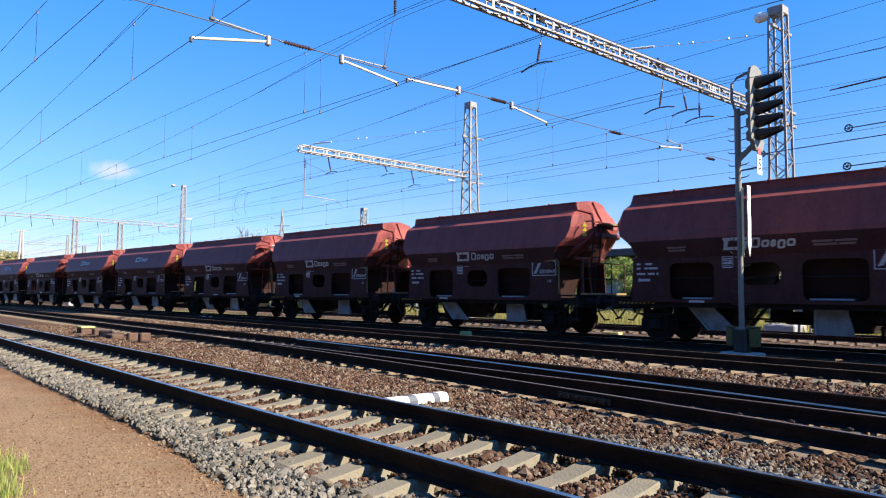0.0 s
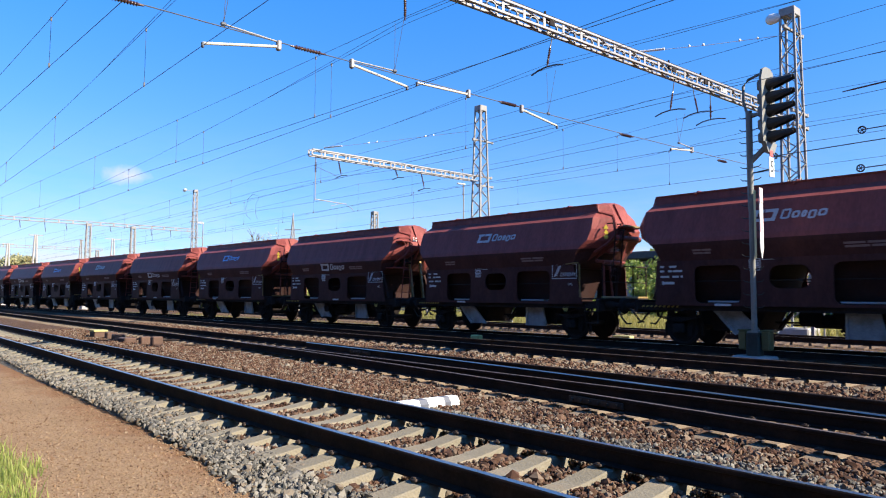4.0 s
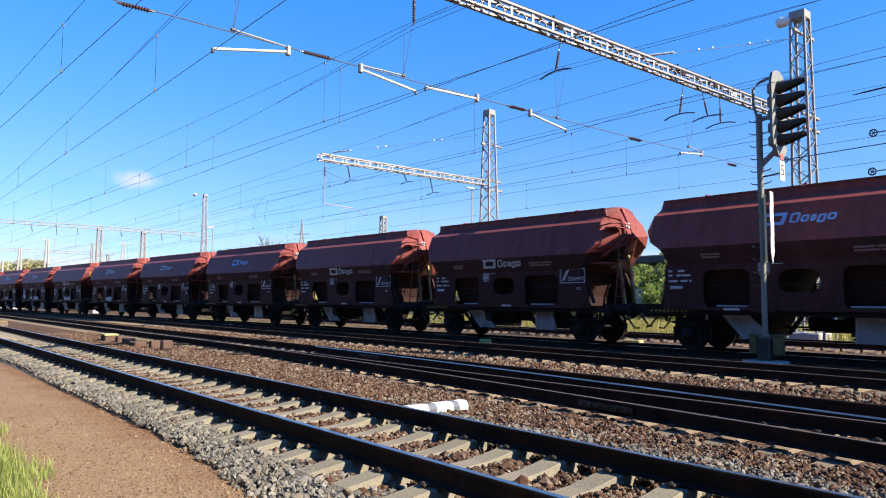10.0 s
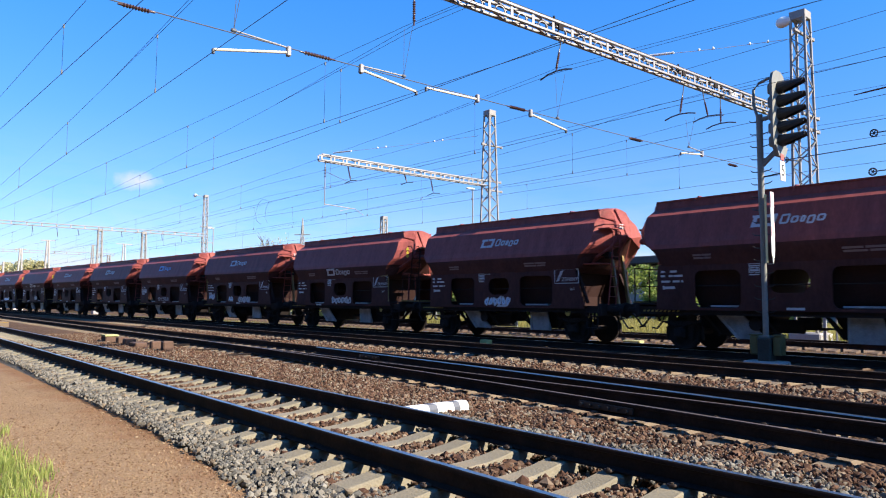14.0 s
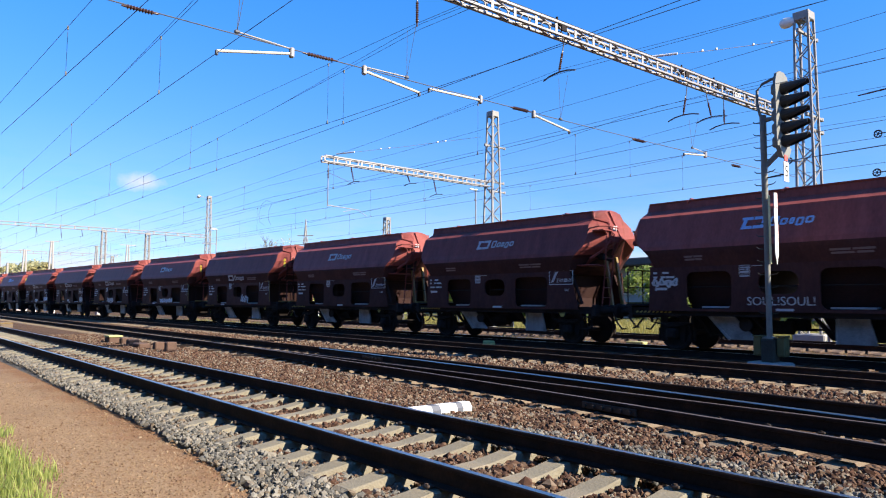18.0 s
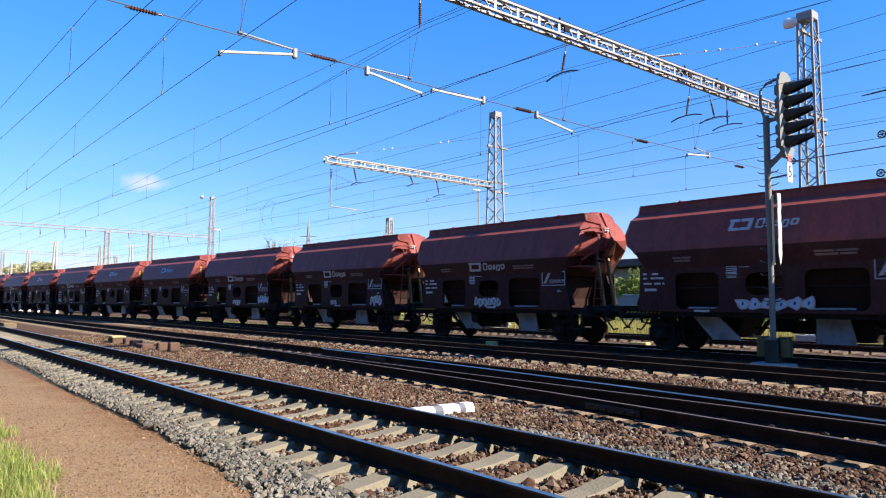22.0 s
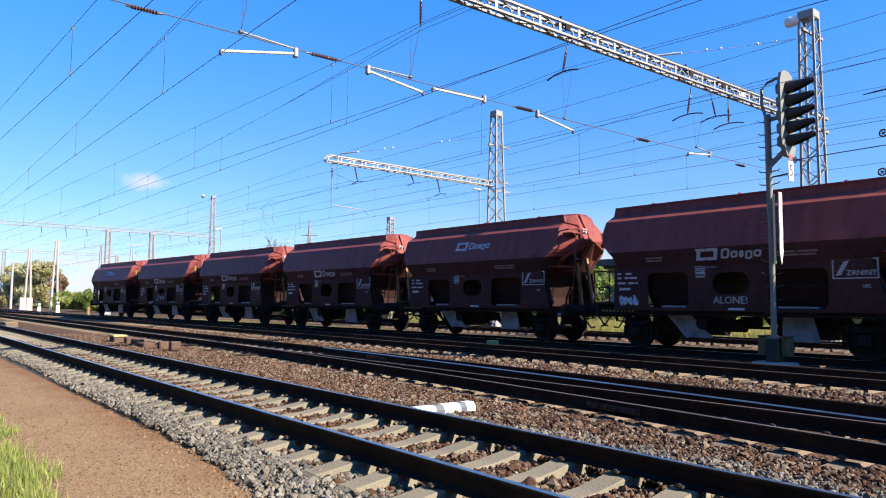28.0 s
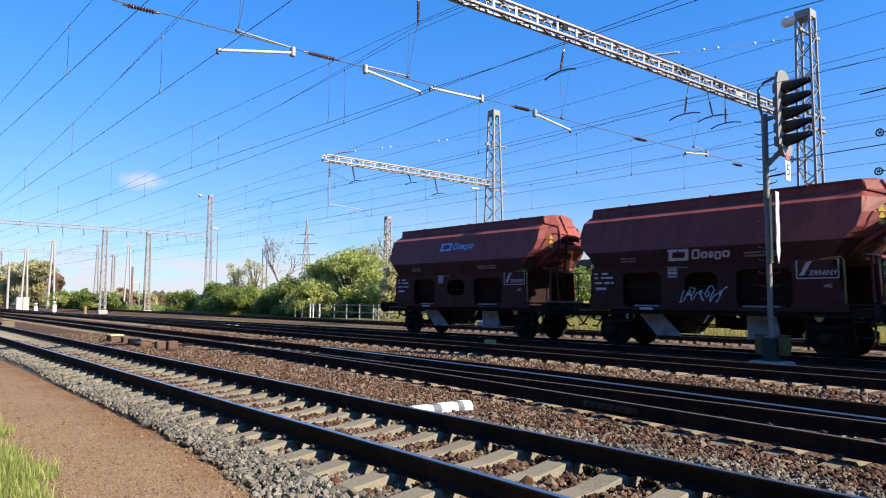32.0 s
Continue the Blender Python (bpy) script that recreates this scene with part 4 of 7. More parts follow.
def build_wagon():
    """One two-axle covered hopper wagon, its ladder end at +x and its platform end at -x; origin on the rails."""
    w = thing("hopper_wagon", "red-brown two-axle covered hopper wagon with pierced side plates", "freight wagon", group="hopper wagons of the train")
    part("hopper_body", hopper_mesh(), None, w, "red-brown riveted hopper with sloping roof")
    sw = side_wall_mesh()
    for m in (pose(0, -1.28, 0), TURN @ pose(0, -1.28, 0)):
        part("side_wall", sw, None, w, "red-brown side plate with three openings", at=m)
    edge = MB().tube([(-3.8, 0, 0), (3.8, 0, 0)], 0.024, 6).mesh("roof_edge", M_WAGON)
    for s in (-1, 1):
        part("roof_edge", edge, None, w, at=pose(0, s * 0.745, 4.145))
    seam = MB().bar((0, -0.6, 4.2), (0, 0.6, 4.2), 0.05, 0.05)
    for s in (-1, 1):
        seam.box((0, s * 0.76, 4.11), (0.06, 0.05, 0.09), 0.01)
    seme = seam.mesh("roof_clamp", M_WAGON)
    for x in (-2.6, 0.0, 2.6):
        part("roof_clamp", seme, None, w, at=pose(x, 0, 0))
    # hopper outlets
    def chute_mesh(prof):
        c = MB()
        c.prism(prof, lambda x, z: (x, -0.98 + (1.05 - z) * 0.10, z), lambda x, z: (x, -0.93 + (1.05 - z) * 0.10, z))
        c.bar((prof[0][0], -0.96, 1.0), (prof[3][0], -0.93, 0.36), 0.06).bar((prof[1][0], -0.96, 1.0), (prof[2][0], -0.93, 0.36), 0.06)
        c.box((0, -0.99, 1.02), (1.05, 0.12, 0.05), 0.01).box((0.1, -1.08, 1.19), (0.95, 0.30, 0.05), 0.01)
        return c.mesh("chute", M_CHUTE)

    slanting = chute_mesh([(-0.36, 1.04), (0.28, 1.04), (0.92, 0.36), (0.22, 0.36)])
    upright = chute_mesh([(-0.34, 1.04), (0.30, 1.04), (0.44, 0.36), (-0.36, 0.36)])
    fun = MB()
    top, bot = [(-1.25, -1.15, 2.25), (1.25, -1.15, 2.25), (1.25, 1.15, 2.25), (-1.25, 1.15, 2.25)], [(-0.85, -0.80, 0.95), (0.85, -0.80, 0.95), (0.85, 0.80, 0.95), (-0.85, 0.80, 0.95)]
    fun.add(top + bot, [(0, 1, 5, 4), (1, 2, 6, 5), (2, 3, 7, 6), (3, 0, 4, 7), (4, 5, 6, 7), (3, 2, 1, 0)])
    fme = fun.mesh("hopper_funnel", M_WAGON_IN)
    outlet = MB()
    outlet.prism([(-0.82, 0.95), (0.82, 0.95), (0.55, 0.44), (-0.55, 0.44)], lambda x, z: (x, -0.62, z), lambda x, z: (x, 0.62, z))
    outlet.box((0, 0, 0.44), (1.2, 1.3, 0.05), 0.01).bar((-0.9, -0.7, 0.9), (-0.5, -0.66, 0.42), 0.07).bar((0.9, -0.7, 0.9), (0.5, -0.66, 0.42), 0.07)
    ome2 = outlet.mesh("outlet_box", M_FRAME)
    for x in (-1.55, 1.62):
        part("hopper_funnel", fme, None, w, "dirty steel hopper funnel, darkened for its shade", at=pose(x, 0, 0))
        part("outlet_box", ome2, None, w, "black grimy outlet box", at=pose(x, 0, 0))
        for m, cme in ((pose(x - 0.05, 0, 0), slanting if x < 0 else upright), (pose(x + 0.05, 0, 0, 0, 0, 180), upright if x < 0 else slanting)):
            part("chute", cme, None, w, "pale grey discharge chute", at=m)
    # underframe
    sill = MB().box((0, 0, 1.06), (8.3, 0.09, 0.20), 0.015)
    sill.box((0, -0.05, 1.15), (8.3, 0.06, 0.03)).box((0, -0.05, 0.97), (8.3, 0.06, 0.03))
    sme = sill.mesh("sole_bar", M_FRAME)
    part("sole_bar", sme, None, w, at=pose(0, -1.16, 0))
    part("sole_bar", sme, None, w, at=pose(0, 1.16, 0, 0, 0, 180))
    cross = MB()
    crme = cross.box((0, 0, 1.02), (0.12, 2.3, 0.16)).mesh("cross_bearer", M_FRAME)
    for x in (-2.6, -0.6, 0.6, 2.6):
        part("cross_bearer", crme, None, w, at=pose(x, 0, 0))
    hme = MB().box((0, 0, 1.05), (0.12, 2.55, 0.36), 0.02).mesh("headstock", M_FRAME)
    bme = MB().lathe((0, 0, 0), (1, 0, 0), [(0, 0.13), (0.05, 0.14), (0.3, 0.10), (0.31, 0.075), (0.52, 0.075)], 14).mesh("buffer_sleeve", M_FRAME, 40)
    bhd = MB().lathe((0, 0, 0), (1, 0, 0), [(0.50, 0.08), (0.53, 0.215), (0.57, 0.225), (0.60, 0.20)], 18).mesh("buffer_head", M_FRAME, 40)
    hook = MB().box((0.16, 0, 1.02), (0.34, 0.07, 0.12), 0.02)
    hook.tube([(0.32, 0, 1.02), (0.45, 0, 0.97), (0.62, 0, 0.93), (0.60, 0, 0.85)], 0.03, 6)
    kme = hook.mesh("coupling_hook", M_FRAME)
    hose = MB().tube([(0.08, 0.32, 0.98), (0.25, 0.34, 0.78), (0.42, 0.33, 0.58), (0.56, 0.32, 0.55)], 0.028, 6)
    om2 = MB().tube([(0.08, -0.34, 0.98), (0.22, -0.36, 0.70), (0.40, -0.37, 0.50), (0.57, -0.38, 0.52)], 0.028, 6).mesh("brake_hose", M_BLACK)
    ome = hose.mesh("brake_hose", M_BLACK)
    for s, m in ((1, pose(4.16, 0, 0)), (-1, pose(-4.16, 0, 0, 0, 0, 180))):
        part("headstock", hme, None, w, at=m)
        part("coupling_hook", kme, None, w, at=m)
        part("brake_hose", ome, None, w, at=m)
        part("brake_hose", om2, None, w, at=m)
        for y in (-0.875, 0.875):
            bf = part("buffer", bme, None, w, at=m @ pose(0.06, y, 1.05))
            part("buffer_head", bhd, None, bf)
    # running gear
    wheel = MB()
    for s in (-1, 1):
        wheel.lathe((0, s * 0.70, 0), (0, s, 0), [(-0.02, 0.48), (0.0, 0.49), (0.015, 0.46), (0.13, 0.455), (0.135, 0.40), (0.09, 0.37), (0.06, 0.2), (0.13, 0.12), (0.17, 0.11)], 24)
        for k in range(4):
            a = math.pi / 2 * k
            wheel.cyl((0.28 * math.cos(a), s * 0.75, 0.28 * math.sin(a)), (0.28 * math.cos(a), s * 0.79, 0.28 * math.sin(a)), 0.03, n=8)
    wheel.cyl((0, -0.98, 0), (0, 0.98, 0), 0.08, n=10)
    wme = wheel.mesh("wheelset", M_FRAME, 40)
    box_me = MB().box((0, 0, 0), (0.30, 0.20, 0.28), 0.04).cyl((0, -0.10, 0), (0, -0.14, 0), 0.10, n=12).mesh("axle_box", M_FRAME)
    spring = MB()
    for i in range(6):
        spring.box((0, 0, 0.19 + 0.022 * i), (1.25 - 0.18 * (5 - i) if i < 5 else 1.25, 0.11, 0.018))
    spring.bar((-0.62, 0, 0.31), (-0.66, 0, 0.48), 0.06).bar((0.62, 0, 0.31), (0.66, 0, 0.48), 0.06)
    spme = spring.mesh("leaf_spring", M_FRAME)
    guard = MB()
    for s in (-1, 1):
        guard.prism([(s * 0.18, 0.52), (s * 0.42, 0.52), (s * 0.30, -0.22), (s * 0.18, -0.22)], lambda x, z: (x, -0.012, z), lambda x, z: (x, 0.012, z))
    gme = guard.mesh("axle_guard", M_FRAME)
    shoe = MB()
    shoe.box((0.53, 0, -0.02), (0.07, 0.09, 0.34), 0.02).bar((0.50, 0, 0.1), (0.46, 0, 0.55), 0.05)
    shme = shoe.mesh("brake_block", M_FRAME)
    for x in (-3.0, 3.0):
        part("wheelset", wme, None, w, "dark rolling wheelset", at=pose(x, 0, 0.46))
        for y in (-1.0, 1.0):
            m = pose(x, y, 0.46) if y < 0 else pose(x, y, 0.46, 0, 0, 180)
            part("axle_box", box_me, None, w, at=m)
            part("leaf_spring", spme, None, w, at=m)
            part("axle_guard", gme, None, w, at=m @ pose(0, 0.11, 0))
            part("brake_block", shme, None, w, at=m @ pose(0, 0.26, 0))
            part("brake_block", shme, None, w, at=m @ pose(0, 0.26, 0, 0, 0, 180))
    tank = MB().lathe((-0.35, -0.55, 0.70), (1, 0, 0), [(-0.45, 0.06), (-0.42, 0.17), (0.42, 0.17), (0.45, 0.06)], 16)
    part("air_reservoir", tank, M_FRAME, w, smooth=40)
    gear = MB().box((0.1, -0.3, 0.78), (0.5, 0.3, 0.3), 0.03).cyl((-0.9, -1.0, 0.75), (-0.9, -1.05, 0.75), 0.17, n=16).bar((0.3, -0.3, 0.66), (2.4, -0.1, 0.66), 0.05).bar((0.3, 0.3, 0.62), (-2.4, 0.1, 0.62), 0.05)
    for x in (-2.25, -0.72, 0.78, 2.36):
        gear.bar((x, -1.1, 1.0), (x + 0.25, -0.7, 0.45), 0.06)
    part("brake_gear", gear, M_FRAME, w)
    rail_in = MB()
    for s in (-1, 1):
        rail_in.tube([(-2.5, s * 1.2, 1.72), (2.5, s * 1.2, 1.72)], 0.018, 6)
    part("discharge_shaft", rail_in, M_FRAME, w)
    # ladder end (+x)
    lad = MB()
    for y in (-1.02, -0.64):
        lad.tube([(4.30, y, 1.2), (4.44, y, 2.4), (4.50, y, 3.40), (4.38, y, 3.52)], 0.019, 6)
    for i in range(7):
        lad.cyl((4.33 + 0.027 * i, -1.02, 1.45 + 0.3 * i), (4.33 + 0.027 * i, -0.64, 1.45 + 0.3 * i), 0.013, n=6)
    part("ladder", lad, M_WAGON, w, "red-brown steel end ladder")
    part("foot_plate", MB().box((4.26, -0.92, 3.50), (0.42, 0.46, 0.04), 0.01), M_WAGON, w)
    part("foot_plate", MB().box((3.72, -0.80, 2.45), (0.7, 0.75, 0.04), 0.01), M_WAGON, w)
    hoop = MB().tube([(3.92, -1.12, 3.58), (4.30, -1.14, 3.62), (4.52, -0.9, 3.62), (4.44, -0.3, 3.60)], 0.022, 6)
    part("grab_rail", hoop, M_WAGON, w, "red-brown grab rail")
    strut = MB()
    for y in (-0.28, 0.28):
        strut.bar((3.92, y, 2.75), (4.16, y, 1.2), 0.09, 0.09)
    part("end_strut", strut, M_YELLOW, w, "faded yellow end stanchion")
    rib = MB().bar((4.12, -0.20, 2.80), (4.45, -0.20, 3.3), 0.07).bar((4.45, -0.20, 3.3), (4.02, -0.20, 4.18), 0.07)
    rib.tube([(3.84, -0.80, 4.08), (3.90, -0.80, 3.90), (4.24, -0.54, 3.78), (4.42, -0.64, 3.42), (4.44, -0.70, 3.20), (4.22, -0.82, 2.92), (3.85, -0.98, 2.66)], 0.045, 6)
    part("end_rib", rib, M_WAGON, w)
    lever = MB().cyl((3.75, -0.95, 2.82), (4.15, -0.30, 2.62), 0.05, n=8).box((4.05, -0.62, 2.72), (0.18, 0.22, 0.2), 0.03)
    part("roof_drive_lever", lever, M_FRAME, w)
    marks = bars(MB(), [(-0.06, 0, 0.07, 0.16), (0.06, 0.0, 0.07, 0.16)])
    part("end_marks", marks, M_WHITE, w, at=pose(4.36, -0.38, 3.60, 90, 0, 90))
    for y in (-1.15, 1.15):
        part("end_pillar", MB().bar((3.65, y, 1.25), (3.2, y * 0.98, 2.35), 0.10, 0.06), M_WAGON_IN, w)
    step = MB()
    for z in (0.86, 0.5):
        step.box((3.86, -1.20, z), (0.45, 0.22, 0.03), 0.005)
    step.bar((3.66, -1.22, 1.0), (3.66, -1.22, 0.5), 0.03).bar((4.06, -1.22, 1.0), (4.06, -1.22, 0.5), 0.03)
    part("footstep", step, M_FRAME, w)
    part("end_bulkhead", MB().box((2.60, 0, 1.72), (0.05, 2.3, 1.24), 0.01).box((2.63, 0, 1.72), (0.08, 0.08, 1.24)), M_WAGON_IN, w, "end bulkhead, darkened for its shade")
    # platform end (-x)
    plat = MB().box((-3.95, 0, 1.24), (0.75, 2.5, 0.05), 0.01)
    part("brake_platform", plat, M_FRAME, w, "dark steel end platform")
    rails = MB()
    for y in (-1.2, -0.45, 0.45, 1.2):
        rails.cyl((-4.28, y, 1.24), (-4.28, y, 2.25), 0.02, n=6)
    rails.cyl((-4.28, -1.2, 2.25), (-4.28, 1.2, 2.25), 0.02, n=6).cyl((-4.28, -1.2, 1.75), (-4.28, 1.2, 1.75), 0.015, n=6)
    part("platform_rail", rails, M_WAGON_IN, w, "dark platform railing")
    edge2 = MB().box((-4.30, 0, 1.29), (0.05, 2.5, 0.06), 0.01)
    part("platform_edge", edge2, M_YELLOW, w, "yellow platform edge")
    grab = MB().tube([(-3.05, 1.34, 2.30), (-3.5, 1.35, 2.34), (-3.56, 1.35, 2.26), (-3.58, 1.35, 1.28)], 0.02, 6)
    part("side_grab_rail", grab, M_YELLOW, w, "worn yellow grab rail")
    hl = MB()
    for y in (0.55, 0.95):
        hl.tube([(-4.46, y, 1.9), (-4.60, y, 3.3), (-4.50, y, 3.5), (-4.3, y, 3.5)], 0.022, 6)
    for i in range(5):
        hl.cyl((-4.48 - 0.03 * i, 0.55, 2.1 + 0.3 * i), (-4.48 - 0.03 * i, 0.95, 2.1 + 0.3 * i), 0.015, n=6)
    part("end_ladder", hl, M_WAGON_IN, w)
    walk_ = MB().box((-4.50, 0.1, 3.42), (0.22, 1.0, 0.04), 0.01)
    part("end_walkway", walk_, M_WAGON, w)
    wed = MB().box((-4.62, 0.1, 3.45), (0.03, 1.0, 0.05))
    part("walkway_edge", wed, M_YELLOW, w, "yellow walkway edge")
    pipe = MB().lathe((-4.48, 0.1, 3.08), (0, 1, 0), [(-0.62, 0.05), (-0.60, 0.09), (0.60, 0.09), (0.62, 0.05)], 12)
    part("roof_drive_shaft", pipe, M_WAGON, w, smooth=40)
    mech = MB().tube([(-4.40, 0.30, 3.5), (-4.46, 0.35, 3.3), (-4.28, 0.45, 2.95), (-3.6, 0.62, 2.5)], 0.06, 6)
    mech.box((-4.0, 0.3, 2.75), (0.25, 0.5, 0.2), 0.03).cyl((-3.8, -0.7, 2.4), (-3.8, 0.8, 2.4), 0.05, n=8)
    mech.cyl((-3.85, 0.5, 2.4), (-3.9, 0.55, 1.3), 0.035, n=6).cyl((-3.85, 0.2, 2.4), (-3.9, 0.1, 1.3), 0.035, n=6)
    part("discharge_drive", mech, M_WAGON, w)
    rib2 = MB().tube([(-3.84, 0.80, 4.08), (-3.90, 0.80, 3.90), (-4.24, 0.54, 3.78), (-4.42, 0.64, 3.42), (-4.44, 0.70, 3.20), (-4.22, 0.82, 2.92), (-3.85, 0.98, 2.66)], 0.045, 6)
    rib2.bar((-4.02, 0.16, 4.18), (-4.45, 0.16, 3.34), 0.06)
    part("end_rib", rib2, M_WAGON, w)
    warn = MB()
    for v in (0.13, -0.02):
        slanted(warn, [(-0.075, v - 0.06), (0.075, v - 0.06), (0.012, v + 0.07), (-0.012, v + 0.07)])
    warn.lathe((0, -0.17, 0), (0, 0, 1), [(0, 0.065), (0.004, 0.06)], 14)
    part("warning_signs", warn, mat("warning_yellow", (0.62, 0.48, 0.05), 0.5, vary=0.12), w, "yellow warning triangles and disc", at=pose(-4.22, 0.90, 3.28, 90, 0, -138))
    bw = MB().tube([(-4.05 + 0.0, 0.2 + 0.22 * math.cos(a), 1.95 + 0.22 * math.sin(a)) for a in [i * math.pi / 8 for i in range(17)]], 0.018, 5)
    bw.cyl((-4.05, 0.2, 1.25), (-4.05, 0.2, 1.95), 0.03, n=6).bar((-4.05, -0.02, 1.95), (-4.05, 0.42, 1.95), 0.02).bar((-4.05, 0.2, 1.73), (-4.05, 0.2, 2.17), 0.02)
    part("hand_brake", bw, M_WAGON_IN, w)
    st2 = MB()
    for z in (0.86, 0.52):
        st2.box((-3.9, 1.2, z), (0.5, 0.24, 0.03), 0.005)
    st2.bar((-3.68, 1.22, 1.1), (-3.68, 1.22, 0.5), 0.03).bar((-4.12, 1.22, 1.1), (-4.12, 1.22, 0.5), 0.03)
    part("boarding_step", st2, M_FRAME, w)
    # markings, alike on both sides
    frame_ = MB()
    bars(frame_, [(0, 0.215, 0.94, 0.022), (0, -0.215, 0.94, 0.022), (-0.46, 0, 0.022, 0.43), (0.46, 0, 0.022, 0.43)])
    for i in range(6):
        slanted(frame_, [(-0.40 + 0.03 * i, -0.16 + 0.055 * i), (-0.28 + 0.03 * i, -0.13 + 0.055 * i), (-0.27 + 0.03 * i, -0.09 + 0.055 * i), (-0.39 + 0.03 * i, -0.115 + 0.055 * i)])
    frme = frame_.mesh("cargo_sign", M_WHITE)
    word = lettering("ZRNINY", 0.17, M_WHITE, "sign_word")
    uic = lettering("UIC", 0.11, M_WHITE, "sign_word")
    num = bars(MB(), [(-0.30, 0.27, 0.12, 0.055), (0.02, 0.27, 0.20, 0.055), (-0.30, 0.15, 0.12, 0.055), (-0.06, 0.15, 0.12, 0.055), (0.16, 0.15, 0.26, 0.055), (-0.22, 0.0, 0.26, 0.055), (0.10, 0.0, 0.20, 0.055), (0.28, 0.0, 0.06, 0.055), (-0.12, -0.17, 0.36, 0.07), (-0.28, -0.17, 0.05, 0.10)]).mesh("number_panel", M_WHITE)
    sheet_ = MB()
    bars(sheet_, [(0, 0.15, 0.28, 0.014), (0, -0.07, 0.28, 0.014), (-0.133, 0.04, 0.014, 0.22), (0.133, 0.04, 0.014, 0.22), (0, 0.10, 0.22, 0.03), (-0.05, 0.05, 0.12, 0.03), (0.07, 0.045, 0.06, 0.05), (0, -0.015, 0.22, 0.05), (0.0, -0.12, 0.26, 0.03), (0.32, 0.13, 0.28, 0.012)])
    she = sheet_.mesh("inspection_panel", M_WHITE)
    small = bars(MB(), [(-0.25, 0.03, 0.44, 0.05), (0.24, 0.03, 0.46, 0.05), (-0.2, -0.05, 0.50, 0.05), (0.26, -0.05, 0.34, 0.05)]).mesh("notice", mat("faded_lettering", (0.22, 0.15, 0.15), 0.7, vary=0.1))
    stripes = MB()
    for i in range(9):
        slanted(stripes, [(-0.60 + 0.13 * i, -0.025), (-0.54 + 0.13 * i, -0.025), (-0.50 + 0.13 * i, 0.025), (-0.56 + 0.13 * i, 0.025)])
    stme = stripes.mesh("hazard_stripes", mat("dull_yellow_stripes", (0.36, 0.27, 0.06), 0.7, vary=0.2))
    tri = MB()
    slanted(tri, [(-0.13, 0.06), (0.13, 0.06), (0.05, -0.08), (-0.05, -0.08)])
    tme = tri.mesh("jacking_mark", mat("dull_yellow", (0.42, 0.31, 0.07), 0.7, vary=0.2))
    for b in (Matrix(), TURN):
        sg = part("cargo_sign", frme, None, w, "white framed sign with an ear of grain", at=b @ on_side(2.97, 2.08))
        part("sign_word", word, None, sg, at=pose(0.13, -0.10, 0.003))
        part("sign_word", uic, None, w, at=b @ on_side(3.2, 1.68))
        part("number_panel", num, None, w, at=b @ on_side(-3.0, 1.85))["kind"] = "stuff"
        part("inspection_panel", she, None, w, at=b @ on_side(-0.76, 2.10))["kind"] = "stuff"
        part("notice", small, None, w, at=b @ on_side(1.75, 2.50, 1.398, 108))
        part("notice", small, None, w, at=b @ on_side(-2.1, 2.50, 1.398, 108) @ Matrix.Diagonal((0.55, 1, 1, 1)))
        part("hazard_strip", stme, None, w, at=b @ on_side(-3.4, 1.05, 1.235))["kind"] = "stuff"
        part("jacking_mark", tme, None, w, at=b @ on_side(2.95, 0.93, 1.235))
        part("weight_bars", bars(MB(), [(0, 0, 0.42, 0.06)]), M_WHITE, w, at=b @ on_side(-1.6, 1.11)) if b is TURN else part("weight_bars", bars(MB(), [(0, 0, 0.42, 0.06)]), M_WHITE, w, at=b @ on_side(0.2, 1.14))
    return w


TRAVEL = lambda t: LOB * (t + (0.152319 * t - 0.01664363 * t ** 2 + 0.000561013 * t ** 3 - 0.00000827144 * t ** 4) / 9.55) + 0.02 * max(0.0, t - 29) ** 2
START = -17.22                                # middle of wagon 0 at the clip's start
UPPER = {3, 4, 6, 8, 9, 12, 13, 14, 16, 17, 18, 19, 21, 25, 26, 28, 32}
BLUE = {6, 9, 12, 17, 25, 32}
PLATFORM_FIRST = {-2, -1, 0, 1, 3, 4, 6, 9, 15, 20, 21, 25, 26, 31, 32}      # platform end towards +x
logo_w, logo_b = logo_mesh(M_WHITE), logo_mesh(M_BLUE)
SPRAY = {16: [(-2.9, 1.5, 0.7, 0.35, "b"), (-0.6, 1.35, 0.5, 0.3, "b"), (0.9, 1.33, 1.3, 0.32, "w")],
         17: [(-3.0, 1.85, 0.8, 0.24, "w")], 20: [(0.9, 1.42, 0.8, 0.36, "w")],
         21: [(0.3, 1.30, 1.9, 0.28, "b")], 22: [(0.0, 1.33, 1.3, 0.30, "w")], 23: [(3.05, 1.40, 0.75, 0.42, "w"), (-0.1, 1.28, 0.5, 0.22, "w")],
         24: [(0.1, 1.28, 0.9, 0.26, "b"), (3.0, 1.40, 1.1, 0.40, "b")], 27: [(-3.0, 1.35, 0.6, 0.28, "b")], 31: [(0.1, 1.50, 1.2, 0.36, "p")], 14: [(0.0, 1.3, 1.2, 0.3, "b")], 15: [(0.2, 1.3, 1.5, 0.3, "w")]}
wagons = []
first_wagon = build_wagon()
for n in range(-2, 33):
    flip = n in PLATFORM_FIRST
    base = on_line(LOB * n - START, flip)
    if n == -2:
        w = first_wagon
        w.matrix_basis = base
    else:
        w = copy_thing(first_wagon, base)
    wagons.append((w, n, flip))
